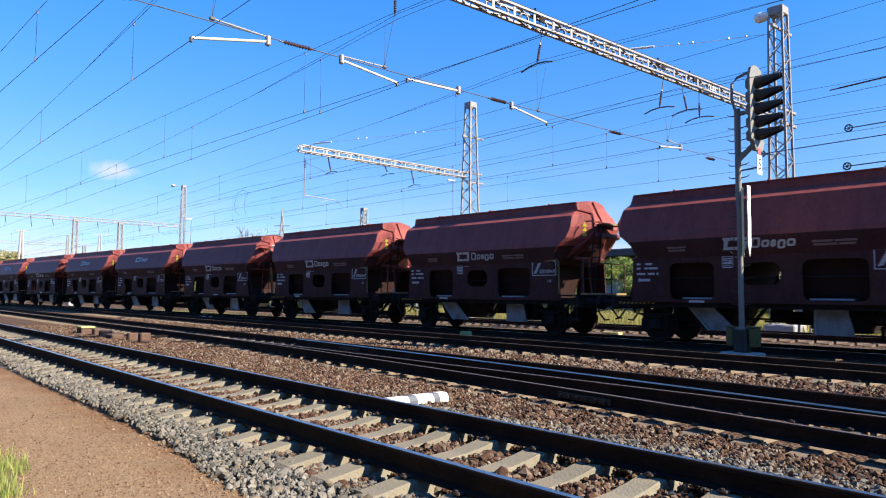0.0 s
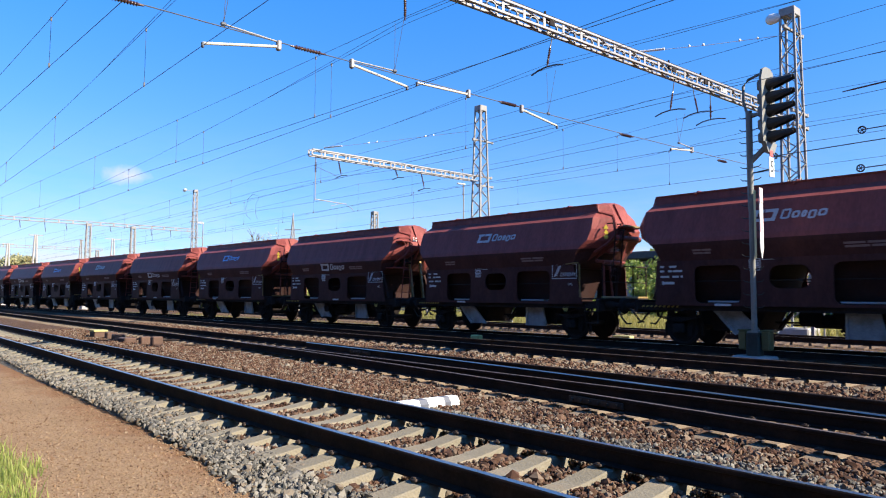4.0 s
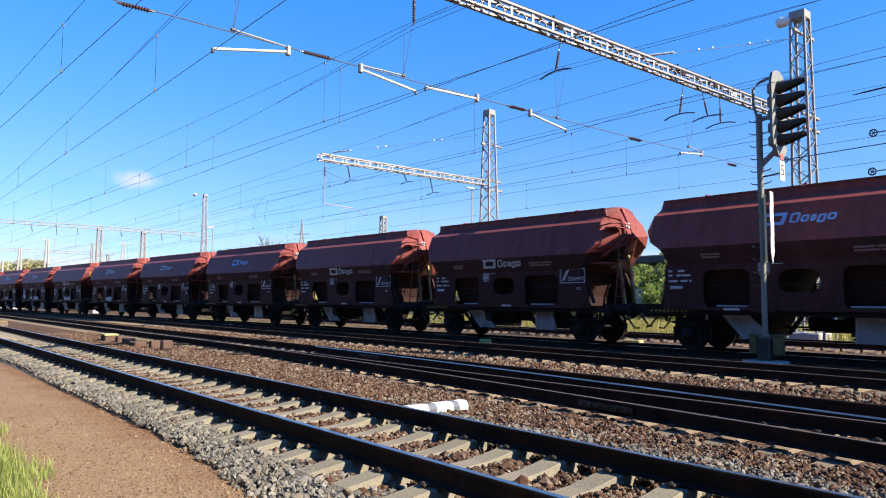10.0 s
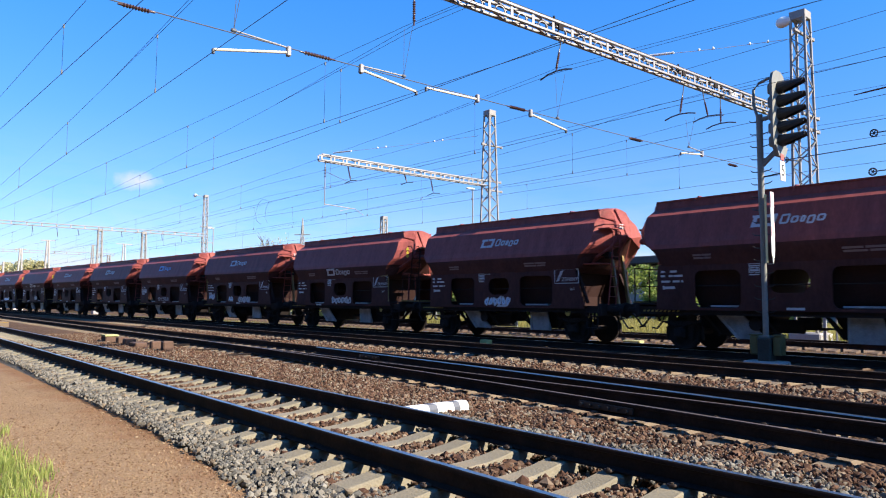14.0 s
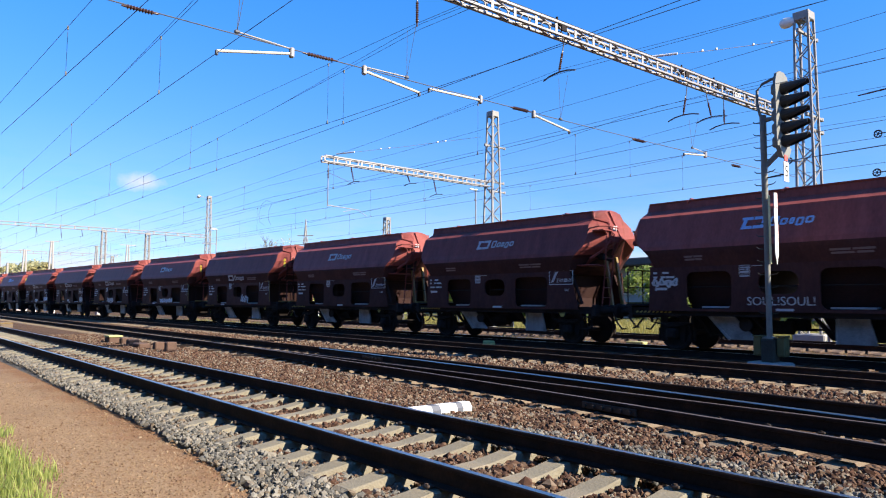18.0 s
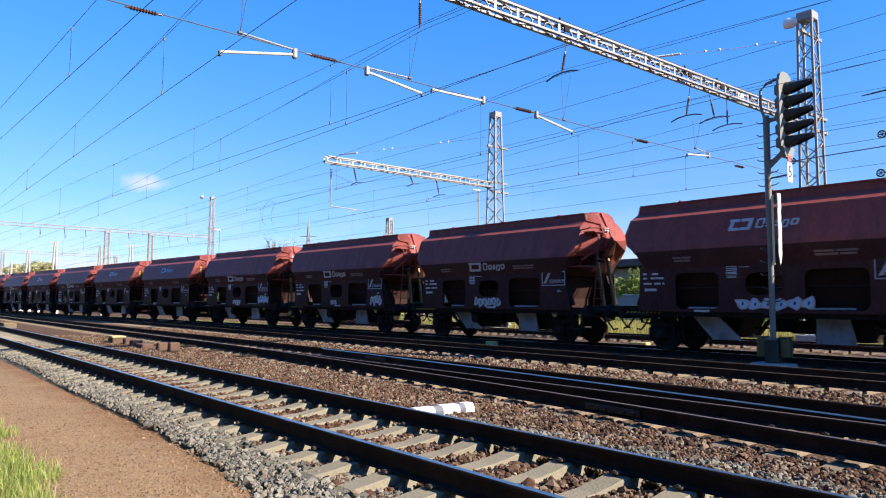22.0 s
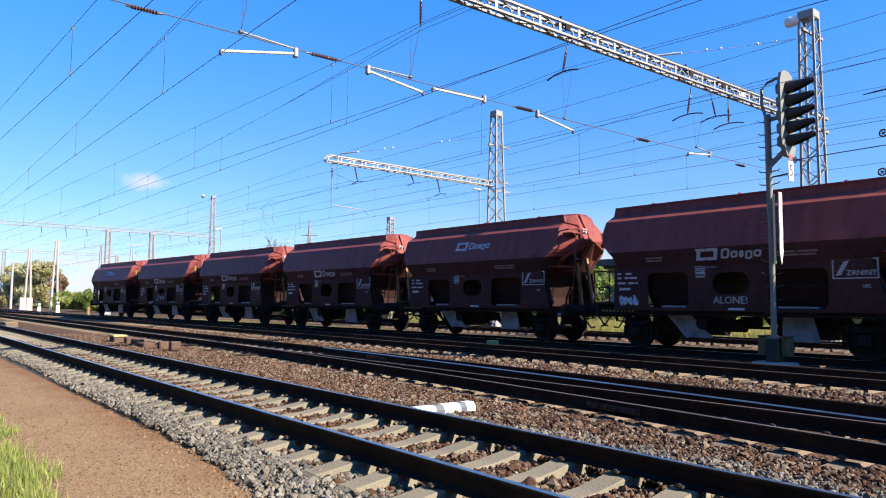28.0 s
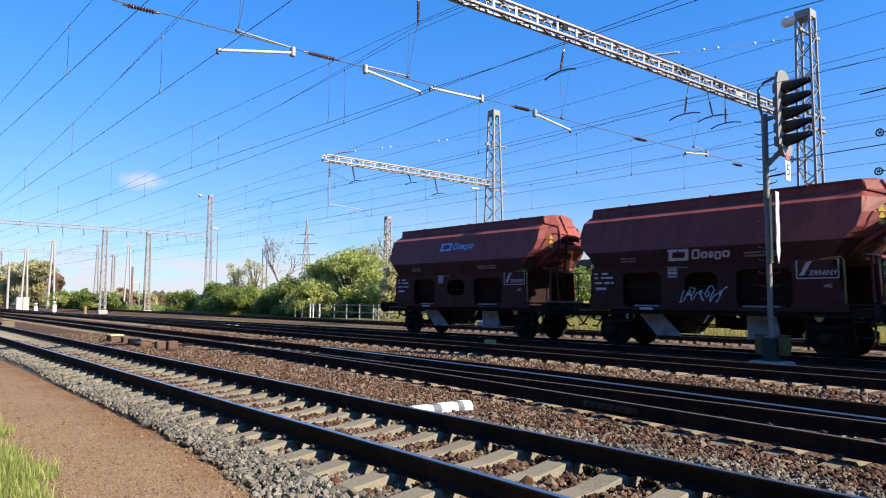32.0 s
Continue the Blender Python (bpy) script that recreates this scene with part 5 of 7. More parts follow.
for w, n, flip in wagons:
    side = TURN if flip else Matrix()
    spot = on_side(0.15, 3.31, 1.256, 71.5) if n in UPPER else on_side(0.15, 2.56, 1.412, 108)
    part("operator_mark", logo_b if n in BLUE else logo_w, None, w, "pale blue operator mark" if n in BLUE else "white operator mark", at=side @ spot)["kind"] = "stuff"
    for i, (u, v, a, b, c) in enumerate(SPRAY.get(n, [])):
        part("sprayed_tag", spray_mesh(100 * n + i, a, b, M_PALEBLUE, 0.02, 7) if c == "p" else filled_tag(100 * n + i, a, b * 1.1, M_WHITE, M_PALEBLUE if c == "b" else M_SPRAY, 6 if a > 1 else 4), None, w, "sprayed graffiti tag", at=side @ on_side(u, v, 1.319))["kind"] = "stuff"
    if n == 17:
        part("sprayed_tag", lettering("SOUL!SOUL!", 0.30, M_WHITE, "sprayed_tag"), None, w, "white sprayed words", at=side @ on_side(0.1, 1.34, 1.319))["kind"] = "stuff"
    if n == 27:
        part("sprayed_tag", lettering("ALONE!", 0.26, M_WHITE, "sprayed_tag"), None, w, "thin white sprayed word", at=side @ on_side(0.05, 1.36, 1.319))["kind"] = "stuff"
    tagged(w, "red-brown hopper wagon, %s mark %s%s" % ("blue" if n in BLUE else "white", "on its upper slope" if n in UPPER else "below its waist", ", sprayed graffiti" if n in SPRAY or n == 27 else ""))


def motions():
    """The train rolls along its track; the wheels turn with it."""
    times = [float(i) for i in range(33)]
    for w, n, flip in wagons:
        walk(w, [(t, on_line(LOB * n - START - TRAVEL(t), flip)) for t in times])
    turns = [i / 15 for i in range(481)]
    done = {}
    for w, n, flip in wagons:
        for ob in w.children:
            if ob.name.startswith("wheelset"):
                x = round(ob.matrix_basis.translation.x, 2)
                key = (x, flip)
                if key not in done:
                    walk(ob, [(t, pose(x, 0, 0.46) @ Matrix.Rotation((-1 if flip else 1) * TRAVEL(t) / 0.46, 4, "Y")) for t in turns])
                    done[key] = ob
                else:
                    ob.rotation_mode = "QUATERNION"
                    ob.animation_data_create()
                    ob.animation_data.action = done[key].animation_data.action
                    ob.animation_data.action_slot = done[key].animation_data.action_slot


# ---- masts, overhead line and signal ----
def lattice_mast(name, x, y, z0, height, w0, w1, label, leg=0.085, lace=0.036, lamp=None, arms=()):
    """A square lattice mast: four legs, laced faces, a cap."""
    t = thing(name, label, "catenary mast", pose(x, y, z0), group="lattice masts")
    lerp = lambda z: (w0 + (w1 - w0) * z / height) / 2
    for sx, sy in ((-1, -1), (1, -1), (1, 1), (-1, 1)):
        mb = MB().bar((sx * lerp(0), sy * lerp(0), 0), (sx * lerp(height), sy * lerp(height), height), leg)
        part("leg", mb, M_MAST, t)
    n = int(height / (0.78 * (w0 + w1) / 2))
    for f, (ax, ay, bx_, by) in enumerate(((-1, -1, 1, -1), (1, -1, 1, 1), (1, 1, -1, 1), (-1, 1, -1, -1))):
        mb = MB()
        for i in range(n):
            za, zb = height * i / n, height * (i + 1) / n
            a, b = lerp(za), lerp(zb)
            if x > -60:
                mb = MB()
            if (i + f) % 2:
                mb.bar((ax * a, ay * a, za), (bx_ * b, by * b, zb), lace)
            else:
                mb.bar((bx_ * a, by * a, za), (ax * b, ay * b, zb), lace)
            if x > -60:
                part("brace", mb, M_MAST, t)
        if x <= -60:
            part("lacing", mb, M_MAST, t)["kind"] = "stuff"
    c = lerp(height) * 2 + 0.10
    cap = MB().box((0, 0, height - 0.16), (c, c, 0.34), 0.02)
    part("cap", cap, M_MAST, t)
    part("footing", MB().box((0, 0, -0.2 if x < -60 else 0.0), (w0 + 0.4, w0 + 0.4, 0.5 if x < -60 else 0.7), 0.05), M_CONC, t, "weathered concrete footing")
    for z, yy0, yy1, xx in arms:
        mb = MB().bar((xx, yy0, z), (xx, yy1, z), 0.09)
        mb.box((xx, yy0, z), (0.12, 0.12, 0.16), 0.02).box((xx, yy1, z), (0.12, 0.12, 0.16), 0.02)
        part("cross_arm", mb, M_MAST, t)
    if lamp:
        lx, ly, lz = lamp
        head = MB().lathe((lx, ly, lz), (-1, -0.15, -0.06), [(-0.30, 0.06), (-0.26, 0.15), (-0.08, 0.21), (0.12, 0.22), (0.24, 0.16), (0.29, 0.06)], 14)
        lp = part("lamp_head", head, M_BOARD, t, "pale oval floodlight", smooth=40)
        part("bracket", MB().bar((lx + 0.35, ly, lz), (0, 0, lz - 0.15), 0.06), M_MAST, lp)
    return t


def box_truss(name, x, y0, y1, z0, z1, width, panel, label, arcs=False, tilt=0.0):
    """A laced box girder along y: four chords, upright battens on the sides, zigzag below."""
    t = thing(name, label, "girder", pose(0, 14, 8.36) @ pose(0, 0, 0, tilt) @ pose(0, -14, -8.36), kind="")
    for sx in (-1, 1):
        part("top_chord", MB().box((x + sx * width / 2, (y0 + y1) / 2, z1), (0.09, y1 - y0, 0.07), 0.01), M_GALV, t)
        part("bottom_chord", MB().box((x + sx * width / 2, (y0 + y1) / 2, z0), (0.09, y1 - y0, 0.07), 0.01), M_GALV, t)
    n = int((y1 - y0) / panel)
    for sx in (-1, 1):
        b = MB()
        for i in range(n + 1):
            if x > -60:
                b = MB()
            b.box((x + sx * width / 2, y0 + panel * i, (z0 + z1) / 2), (0.02, 0.09, z1 - z0))
            if x > -60:
                part("batten", b, M_GALV, t)
            if arcs and i < n:
                c = y0 + panel * (i + 0.5)
                part("stiffener", MB().tube([(x + sx * (width / 2 - 0.02), c + 0.17 * math.cos(a), z0 + 0.06 + 0.15 * math.sin(a)) for a in [math.pi * k / 6 for k in range(7)]], 0.018, 5), M_GALV, t)
        if x <= -60:
            part("battens", b, M_GALV, t)["kind"] = "stuff"
    for z in (z0, z1):
        lac = MB()
        for i in range(n):
            s = 1 if i % 2 else -1
            if x > -60:
                lac = MB()
            lac.bar((x - s * width / 2, y0 + panel * i, z), (x + s * width / 2, y0 + panel * (i + 1), z), 0.05, 0.03)
            if x > -60:
                part("brace", lac, M_GALV, t)
        if x <= -60:
            part("lacing", lac, M_GALV, t)["kind"] = "stuff"
    return t


def insulator(mb, p0, p1, r=0.055, n=7, mi=1):
    """A string of sheds between two points, with metal ends."""
    p0, p1 = Vector(p0), Vector(p1)
    d = p1 - p0
    L = d.length
    prof = [(0, 0.016), (L * 0.12, 0.02)]
    for i in range(n):
        a = L * (0.14 + 0.72 * i / n)
        prof += [(a, 0.022), (a + L * 0.03, r), (a + L * 0.06, 0.024)]
    prof += [(L * 0.88, 0.02), (L, 0.016)]
    mb.lathe(p0, d, prof, 8, mi)
    return mb


XM, YM = -11.75, 28.7
lattice_mast("lattice_mast", XM, YM, -0.2, 13.3, 0.80, 0.52, "tall grey lattice mast with an oval floodlight", lamp=(-0.55, -0.25, 13.0), arms=((12.35, -0.8, 0.9, 0.1), (9.0, -0.5, 0.9, 0.2), (8.45, -0.4, 0.9, 0.2)))
lattice_mast("lattice_mast", -29.95, YM, -0.2, 13.05, 1.0, 0.44, "tall grey tapered lattice mast", arms=((10.9, -0.7, 0.9, 0.1), (8.7, -0.5, 0.7, 0.2), (8.15, -0.4, 0.8, 0.2)))
lattice_mast("lattice_mast", -90, 34.4, 0.0, 15.2, 0.72, 0.42, "distant tall lattice mast with a floodlight", leg=0.09, lace=0.04, lamp=(-0.6, -1.2, 15.1), arms=((11.0, -0.6, 0.9, 0.1), (8.9, -0.7, 1.0, 0.1), (7.0, -0.6, 0.6, 0.1)))
lattice_mast("lattice_mast", -12.0, -9.0, -0.5, 12.5, 0.85, 0.55, "grey lattice mast on the near side of the line")

girder = box_truss("portal_girder", -12.0, -8.9, 28.5, 8.40, 8.73, 0.23, 0.78, "pale galvanised lattice girder spanning all tracks", arcs=True, tilt=0.65)
for y in (13.95, 20.0, 22.0):
    clampb = MB().box((-11.95, y, 8.765), (0.20, 0.26, 0.06), 0.02).box((-11.86, y + 0.05, 8.60), (0.05, 0.20, 0.16), 0.01).cyl((-11.95, y - 0.12, 8.80), (-11.95, y - 0.12, 8.90), 0.03, n=8)
    part("hanger_clamp", clampb, M_FRAME, girder, "dark clamp astride the girder")
# dark line added as a thin tube along the top chord
part("top_cable", MB().tube([(-11.885, -8.8 + 1.7 * i, 8.775 + 0.006 * (i % 2)) for i in range(22)], 0.022, 6), M_FRAME, girder, "dark line along the top chord")
for y in (23.3,):
    plate = MB().box((-11.85, y, 8.54), (0.02, 0.40, 0.15))
    part("number_plate", plate, M_BOARD, girder, "small white plates with black marks")
pb = MB()
for y in (23.18, 23.28, 23.42):
    pb.box((-11.838, y, 8.54), (0.004, 0.06, 0.10))
part("plate_bars", pb, M_BLACK, girder)
box_truss("cantilever_girder", -29.95, 17.1, 28.5, 8.22, 8.50, 0.34, 0.72, "pale cantilever girder on a lattice mast")

# hangers below the girder, with the suspension clamps
HANG = [(9.16, 7.40, 0.0), (13.95, 7.42, -0.25), (20.0, 7.35, -0.3), (21.75, 7.6, 0.35), (22.6, 7.5, 0.0), (4.62, 7.2, 0.0)]
for y, z, lean in HANG:
    t = thing("wire_hanger", "dark insulator string hanging from the girder", "insulator", group="wire hangers")
    mb = MB().cyl((-12, y - lean, 8.50), (-12, y - lean * 0.6, 8.40 - (8.4 - z) * 0.4), 0.016, n=6)
    part("rod", mb, M_WIRE, t)
    part("insulator", insulator(MB(), (-12, y - lean * 0.6, 8.40 - (8.4 - z) * 0.35), (-12, y, z), r=0.04, n=9, mi=0), M_INSUL, t, smooth=50)
    if y != 9.16:
        part("clamp", MB().tube([(-12.55, y, z - 0.10), (-12.3, y, z - 0.02), (-12, y, z + 0.01), (-11.7, y, z - 0.01), (-11.45, y, z - 0.07)], 0.022, 6), M_WIRE, t)
for y, z0, z1 in ((18.9, 8.24, 7.42), (22.5, 8.24, 7.75), (24.35, 8.24, 7.35)):
    t = thing("wire_hanger", "dark insulator string hanging from the cantilever", "insulator", group="wire hangers")
    part("insulator", insulator(MB(), (-29.95 - 0.17, y - 0.1, z0 + 0.04), (-29.95, y, z1), mi=0), M_INSUL, t, smooth=50)
    part("clamp", MB().tube([(-30.5, y, z1 - 0.07), (-29.95, y, z1), (-29.4, y, z1 - 0.07)], 0.022, 6), M_WIRE, t)
drop = thing("drop_bracket", "pale drop tube with a registration arm below the cantilever", "bracket")
part("drop_tube", MB().cyl((-29.95, 17.4, 8.2), (-29.95, 17.4, 6.0), 0.024, n=8), M_GALV, drop)
part("insulator", insulator(MB(), (-29.95, 17.4, 8.0), (-29.95, 17.4, 7.3), 0.07, mi=0), M_INSUL, drop, smooth=50)
part("registration_tube", MB().cyl((-29.95, 17.4, 6.06), (-29.95, 19.2, 5.98), 0.022, n=8).cyl((-29.95, 18.9, 5.98), (-29.95, 18.3, 5.80), 0.014, n=6).cyl((-29.95, 19.2, 5.98), (-29.95, 19.7, 5.70), 0.014, n=6), M_GALV, drop)
part("stay", MB().cyl((-29.95, 17.4, 7.7), (-29.95, 18.7, 7.35), 0.012, n=5), M_WIRE, drop)

# the cross-span wire with its insulators, and the steady arms
span = thing("cross_span_wire", "dark cross-span wire with insulators above the tracks", "overhead wire")
part("wire", MB().tube([(-12, y, 6.13 + 0.0006 * (y - 10) ** 2) for y in range(-9, 29)], 0.012, 5), M_WIRE, span)
for y0, y1 in ((6.35, 7.15), (12.1, 12.85), (17.2, 17.9), (23.0, 23.7), (3.0, 3.6)):
    part("insulator", insulator(MB(), (-12, y0, 6.13), (-12, y1, 6.14), 0.046, 9, mi=0), M_INSUL, span, smooth=50)
ARMS = [((6.11, 6.11), (4.63, 5.72), (5.0, 6.2)), ((7.78, 6.14), (9.24, 5.88), (8.89, 6.19)), ((11.09, 6.16), (9.52, 6.03), None), ((12.95, 6.14), (14.35, 5.86), None), ((21.3, 6.28), (20.0, 6.06), (20.5, 6.36))]
for (ya, za), (yb, zb), st in ARMS:
    t = thing("steady_arm", "bright tubular steady arm holding a contact wire", "steady arm", group="steady arms")
    part("tube", MB().cyl((-12, ya, za - 0.06), (-12, yb, zb + 0.03), 0.028, n=8), M_TUBE, t)
    part("fitting", MB().box((-12, ya, za - 0.04), (0.10, 0.09, 0.20), 0.02), M_GALV, t)
    part("wire_clip", MB().box((-12, yb, zb), (0.06, 0.05, 0.10), 0.01), M_WIRE, t)
    if st or ya > 12:
        q = st or (ya + 0.75 * (yb - ya), za + 0.02)
        for dx in (-0.16, 0.16):
            part("stay_wire", MB().cyl((-12, q[0], q[1]), (-12 + dx, q[0] + 0.12, 7.34), 0.006, n=4), M_WIRE, t)
        part("stay_clip", MB().box((-12, q[0], q[1]), (0.07, 0.11, 0.07), 0.02), M_WIRE, t)
    if st:
        part("stay_tube", MB().cyl((-12, ya, za + 0.03), (-12, st[0], st[1]), 0.018, n=8), M_GALV, t)

# contact wires with their messengers and droppers
def overhead(y, zc, zm, y_slope=0.0, sag=0.75, supports=(-90.0, -12.0, 52.0), label="dark contact wire hung from a messenger by droppers", r=0.0062, stitch=False):
    t = thing("contact_line", label, "overhead wire", group="contact lines")
    yy = lambda x: y + y_slope * (x + 12)

    def zmess(x):
        s = list(supports)
        lo = max([a for a in s if a <= x], default=s[0])
        hi = min([b for b in s if b > x], default=s[-1] + 70)
        if x < s[0]:
            lo, hi = s[0] - 70, s[0]
        u = (x - lo) / (hi - lo)
        return zm - 4 * sag * u * (1 - u)
    xs = [-160 + 4 * i for i in range(61)]
    part("contact_wire", MB().tube([(x, yy(x), zc) for x in xs[::6]], r, 5), M_WIRE, t)
    part("messenger_wire", MB().tube([(x, yy(x), zmess(x)) for x in xs], r * 0.85, 5), M_WIRE, t)
    for x in [-15.2 - 8.4 * i for i in range(10)] + [-3.5, 5, 13.5, 22]:
        z = zmess(x)
        if z - zc > 0.15:
            d = MB().cyl((x, yy(x), zc), (x, yy(x), z), 0.0045, n=4, caps=False)
            d.box((x, yy(x), zc + 0.03), (0.03, 0.03, 0.09)).box((x, yy(x), z - 0.02), (0.03, 0.03, 0.08))
            part("dropper", d, M_WIRE, t)
    if stitch:
        part("stitch_wire", MB().tube([(-19, yy(-19), zmess(-19)), (-12, yy(-12), zm + 0.12), (-5, yy(-5), zmess(-5))], r * 0.8, 5), M_WIRE, t)


overhead(4.63, 5.71, 7.08, stitch=True)
overhead(2.95, 5.72, 6.74, 0.038, 0.2)
overhead(8.95, 5.77, 7.35, 0.055, 0.25)
overhead(9.24, 5.84, 7.36, 0.0, 0.75, stitch=True)
overhead(13.95, 5.72, 7.38, 0.0, 0.7, stitch=True)
overhead(18.5, 5.68, 7.35, 0.0, 0.5, (-90.0, -30.0, -12.0, 52.0))
overhead(21.7, 6.0, 7.55, 0.02, 0.4, (-90.0, -30.0, -12.0, 52.0))
overhead(25.2, 5.9, 7.5, 0.0, 0.4, (-90.0, -30.0, -12.0, 52.0))
for y, z0, z1 in ((27.95, 9.0, 9.0), (28.9, 11.05, 11.0), (28.3, 12.2, 12.4)):
    t = thing("feeder_wire", "thin dark feeder wire along the line", "overhead wire", group="feeder wires")
    part("wire", MB().tube([(-160 + 10 * i, y, z0 + (z1 - z0) * (-160 + 10 * i + 12) / 60 - 0.9 * (1 - (((-160 + 10 * i) % 60) / 30 - 1) ** 2) * 0.4) for i in range(24)], 0.010, 5), M_WIRE, t)
# strain insulators and tension wheels on the wires towards the near end
for y, z, x in ((21.8, 7.36, -6.6), (18.5, 7.18, -3.9)):
    t = thing("strain_insulator", "dark strain insulator in a wire", "insulator", group="strain insulators")
    part("rod", insulator(MB(), (x - 0.9, y, z - 0.04), (x + 0.9, y, z + 0.04), 0.026, 9, 0), M_INSUL, t, smooth=50)
for (x, y, z) in ((-8.12, 25.2, 6.87), (-8.2, 25.2, 5.60), (-10.9, 28.0, 5.35), (-12.2, 28.0, 7.0)):
    t = thing("wire_tensioner", "round spoked tension wheel on a wire end", "pulley", group="wire tensioners")
    r = 0.115
    rim = MB().tube([(x + r * math.cos(a), y, z + r * math.sin(a)) for a in [i * math.pi / 8 for i in range(17)]], 0.024, 6)
    part("rim", rim, M_BLACK, t)
    sp = MB()
    for k in range(3):
        a = k * math.pi / 3
        sp.bar((x - r * math.cos(a), y, z - r * math.sin(a)), (x + r * math.cos(a), y, z + r * math.sin(a)), 0.022)
    part("spokes", sp, M_BLACK, t)
    if y > 27:
        part("bracket", MB().bar((x, y, z), (XM, YM - 0.25, z - 0.05), 0.05), M_MAST, t)
    if y > 20:
        part("wire", MB().tube([(x, y, z), (x + 4, y, z + 0.05), (x + 60, y, z + 0.5)], 0.02, 5), M_WIRE, t)
# insulated feeder tails with white spacers, caught by the sun
for p0, p1, balls, tube in (((-11.9, 28.2, 11.92), (-17.25, 26.2, 12.2), (0.15, 0.27, 0.52, 0.62, 0.86), 0.78), ((-30.4, 28.2, 11.32), (-42.4, 25.3, 11.8), (0.22, 0.27, 0.60, 0.66), 0.84)):
    t = thing("feeder_tail", "pale insulated feeder tail with white spacers", "overhead wire", group="feeder tails")
    a, b = Vector(p0), Vector(p1)
    part("wire", MB().tube([a, a.lerp(b, 0.5) - Vector((0, 0, 0.05)), b], 0.011, 6), M_TUBE, t)
    part("sleeve", MB().cyl(a.lerp(b, tube + 0.02), b, 0.05, n=10), M_BOARD, t, "white insulating sleeve")
    for k in balls:
        part("spacer", MB().lathe(a.lerp(b, k) - Vector((0.05, 0, 0)), (1, 0, 0), [(0, 0.02), (0.03, 0.055), (0.07, 0.055), (0.1, 0.02)], 10), M_BOARD, t, smooth=40)
# a jumper hanging in two loops between messenger and contact wire
jump = thing("jumper_loop", "dark jumper cable hanging in two open loops", "overhead wire")
for pts in (((-46.0, 8.5), (-46.7, 8.3), (-47.15, 7.6), (-46.95, 7.05), (-46.2, 6.72)), ((-46.0, 8.52), (-45.0, 8.25), (-45.5, 7.75), (-45.55, 7.1), (-45.2, 6.70))):
    part("cable", MB().tube([(x, 21.7, z) for x, z in pts], 0.011, 5), M_WIRE, jump)
# balance weights of the tensioning gear
bal = thing("tension_weights", "stack of concrete tension weights on a guide rod", "weights")
for i in range(14):
    part("weight", MB().cyl((-10.3, 27.4, 1.0 + 0.17 * i), (-10.3, 27.4, 1.16 + 0.17 * i), 0.24, n=12), M_CONC, bal)
part("guide_rod", MB().cyl((-10.3, 27.4, -0.3), (-10.3, 27.4, 5.4), 0.03, n=6), M_GALV, bal)
part("guide_frame", MB().bar((-10.7, 27.4, -0.3), (-10.7, 27.4, 4.6), 0.10).bar((-10.7, 27.4, 4.6), (-10.3, 27.4, 4.6), 0.08), M_GALV, bal)

# ---- colour-light signal between the tracks ----
SX, SY = -7.58, 16.1
sig = thing("colour_light_signal", "grey-masted colour-light signal with five hooded black lamps", "railway signal", pose(SX, SY, 0))
part("mast", MB().tube([(0, 0, 0.45), (0, 0, 1.5), (-0.005, 0, 3.3), (-0.01, 0, 3.4), (-0.01, 0, 5.72)], [0.066, 0.063, 0.060, 0.07, 0.074], 12), M_SIGGREY, sig, smooth=40)
part("base", MB().box((0.0, 0, 0.17), (0.30, 0.30, 0.62), 0.03), M_BASE, sig, "concrete signal base, darkened for the train's shade")
part("base_flange", MB().box((0, 0, 0.50), (0.24, 0.24, 0.05), 0.01), M_SIGGREY, sig)
part("foot_slab", MB().box((0, 0, -0.13), (0.86, 0.6, 0.16), 0.04), M_CONC, sig, "pale concrete foot slab")
olive = mat("olive_box_paint", (0.12, 0.105, 0.04), 0.7)
for x in (0.27, -0.27):
    rb = part("relay_box", MB().box((x, 0.06, 0.30), (0.20, 0.25, 0.44), 0.03), olive, sig, "olive connection box")
    part("lid", MB().box((x, 0.06, 0.535), (0.22, 0.27, 0.03), 0.008), olive, rb)
for i in range(16):
    z = 1.05 + 0.3 * i
    for s in (-1, 1):
        rg = MB().tube([(s * 0.06, 0, z), (s * 0.20, 0, z + 0.02), (s * 0.25, 0, z + 0.06)], [0.014, 0.012, 0.008], 5)
        part("rung", rg, M_BLACK, sig)
neck = MB().tube([(-0.06, 0, 5.7), (-0.14, 0, 6.0), (-0.13, 0, 6.35), (0.0, 0, 6.48), (0.22, 0, 6.54), (0.42, 0, 6.54)], 0.035, 8)
part("cable_neck", neck, M_SIGGREY, sig, smooth=40)
part("bracket", MB().bar((0.02, 0, 4.50), (0.48, 0, 4.90), 0.09), M_SIGGREY, sig)
part("bracket", MB().bar((0.0, 0, 5.62), (0.35, 0, 5.6), 0.07), M_SIGGREY, sig)
head = part("head_board", MB().prism([(-0.30, 4.88), (0.30, 4.88), (0.34, 5.05), (0.34, 6.38), (0.26, 6.58), (0.10, 6.66), (-0.10, 6.66), (-0.26, 6.58), (-0.34, 6.38), (-0.34, 5.05)], lambda a, z: (0.40, a, z), lambda a, z: (0.46, a, z)), M_SIGGREY, sig, "weathered grey backing board")
part("board_tail", MB().prism([(-0.16, 4.64), (0.16, 4.64), (0.30, 4.88), (-0.30, 4.88)], lambda a, z: (0.40, a, z), lambda a, z: (0.50, a, z)), M_SIGGREY, head)
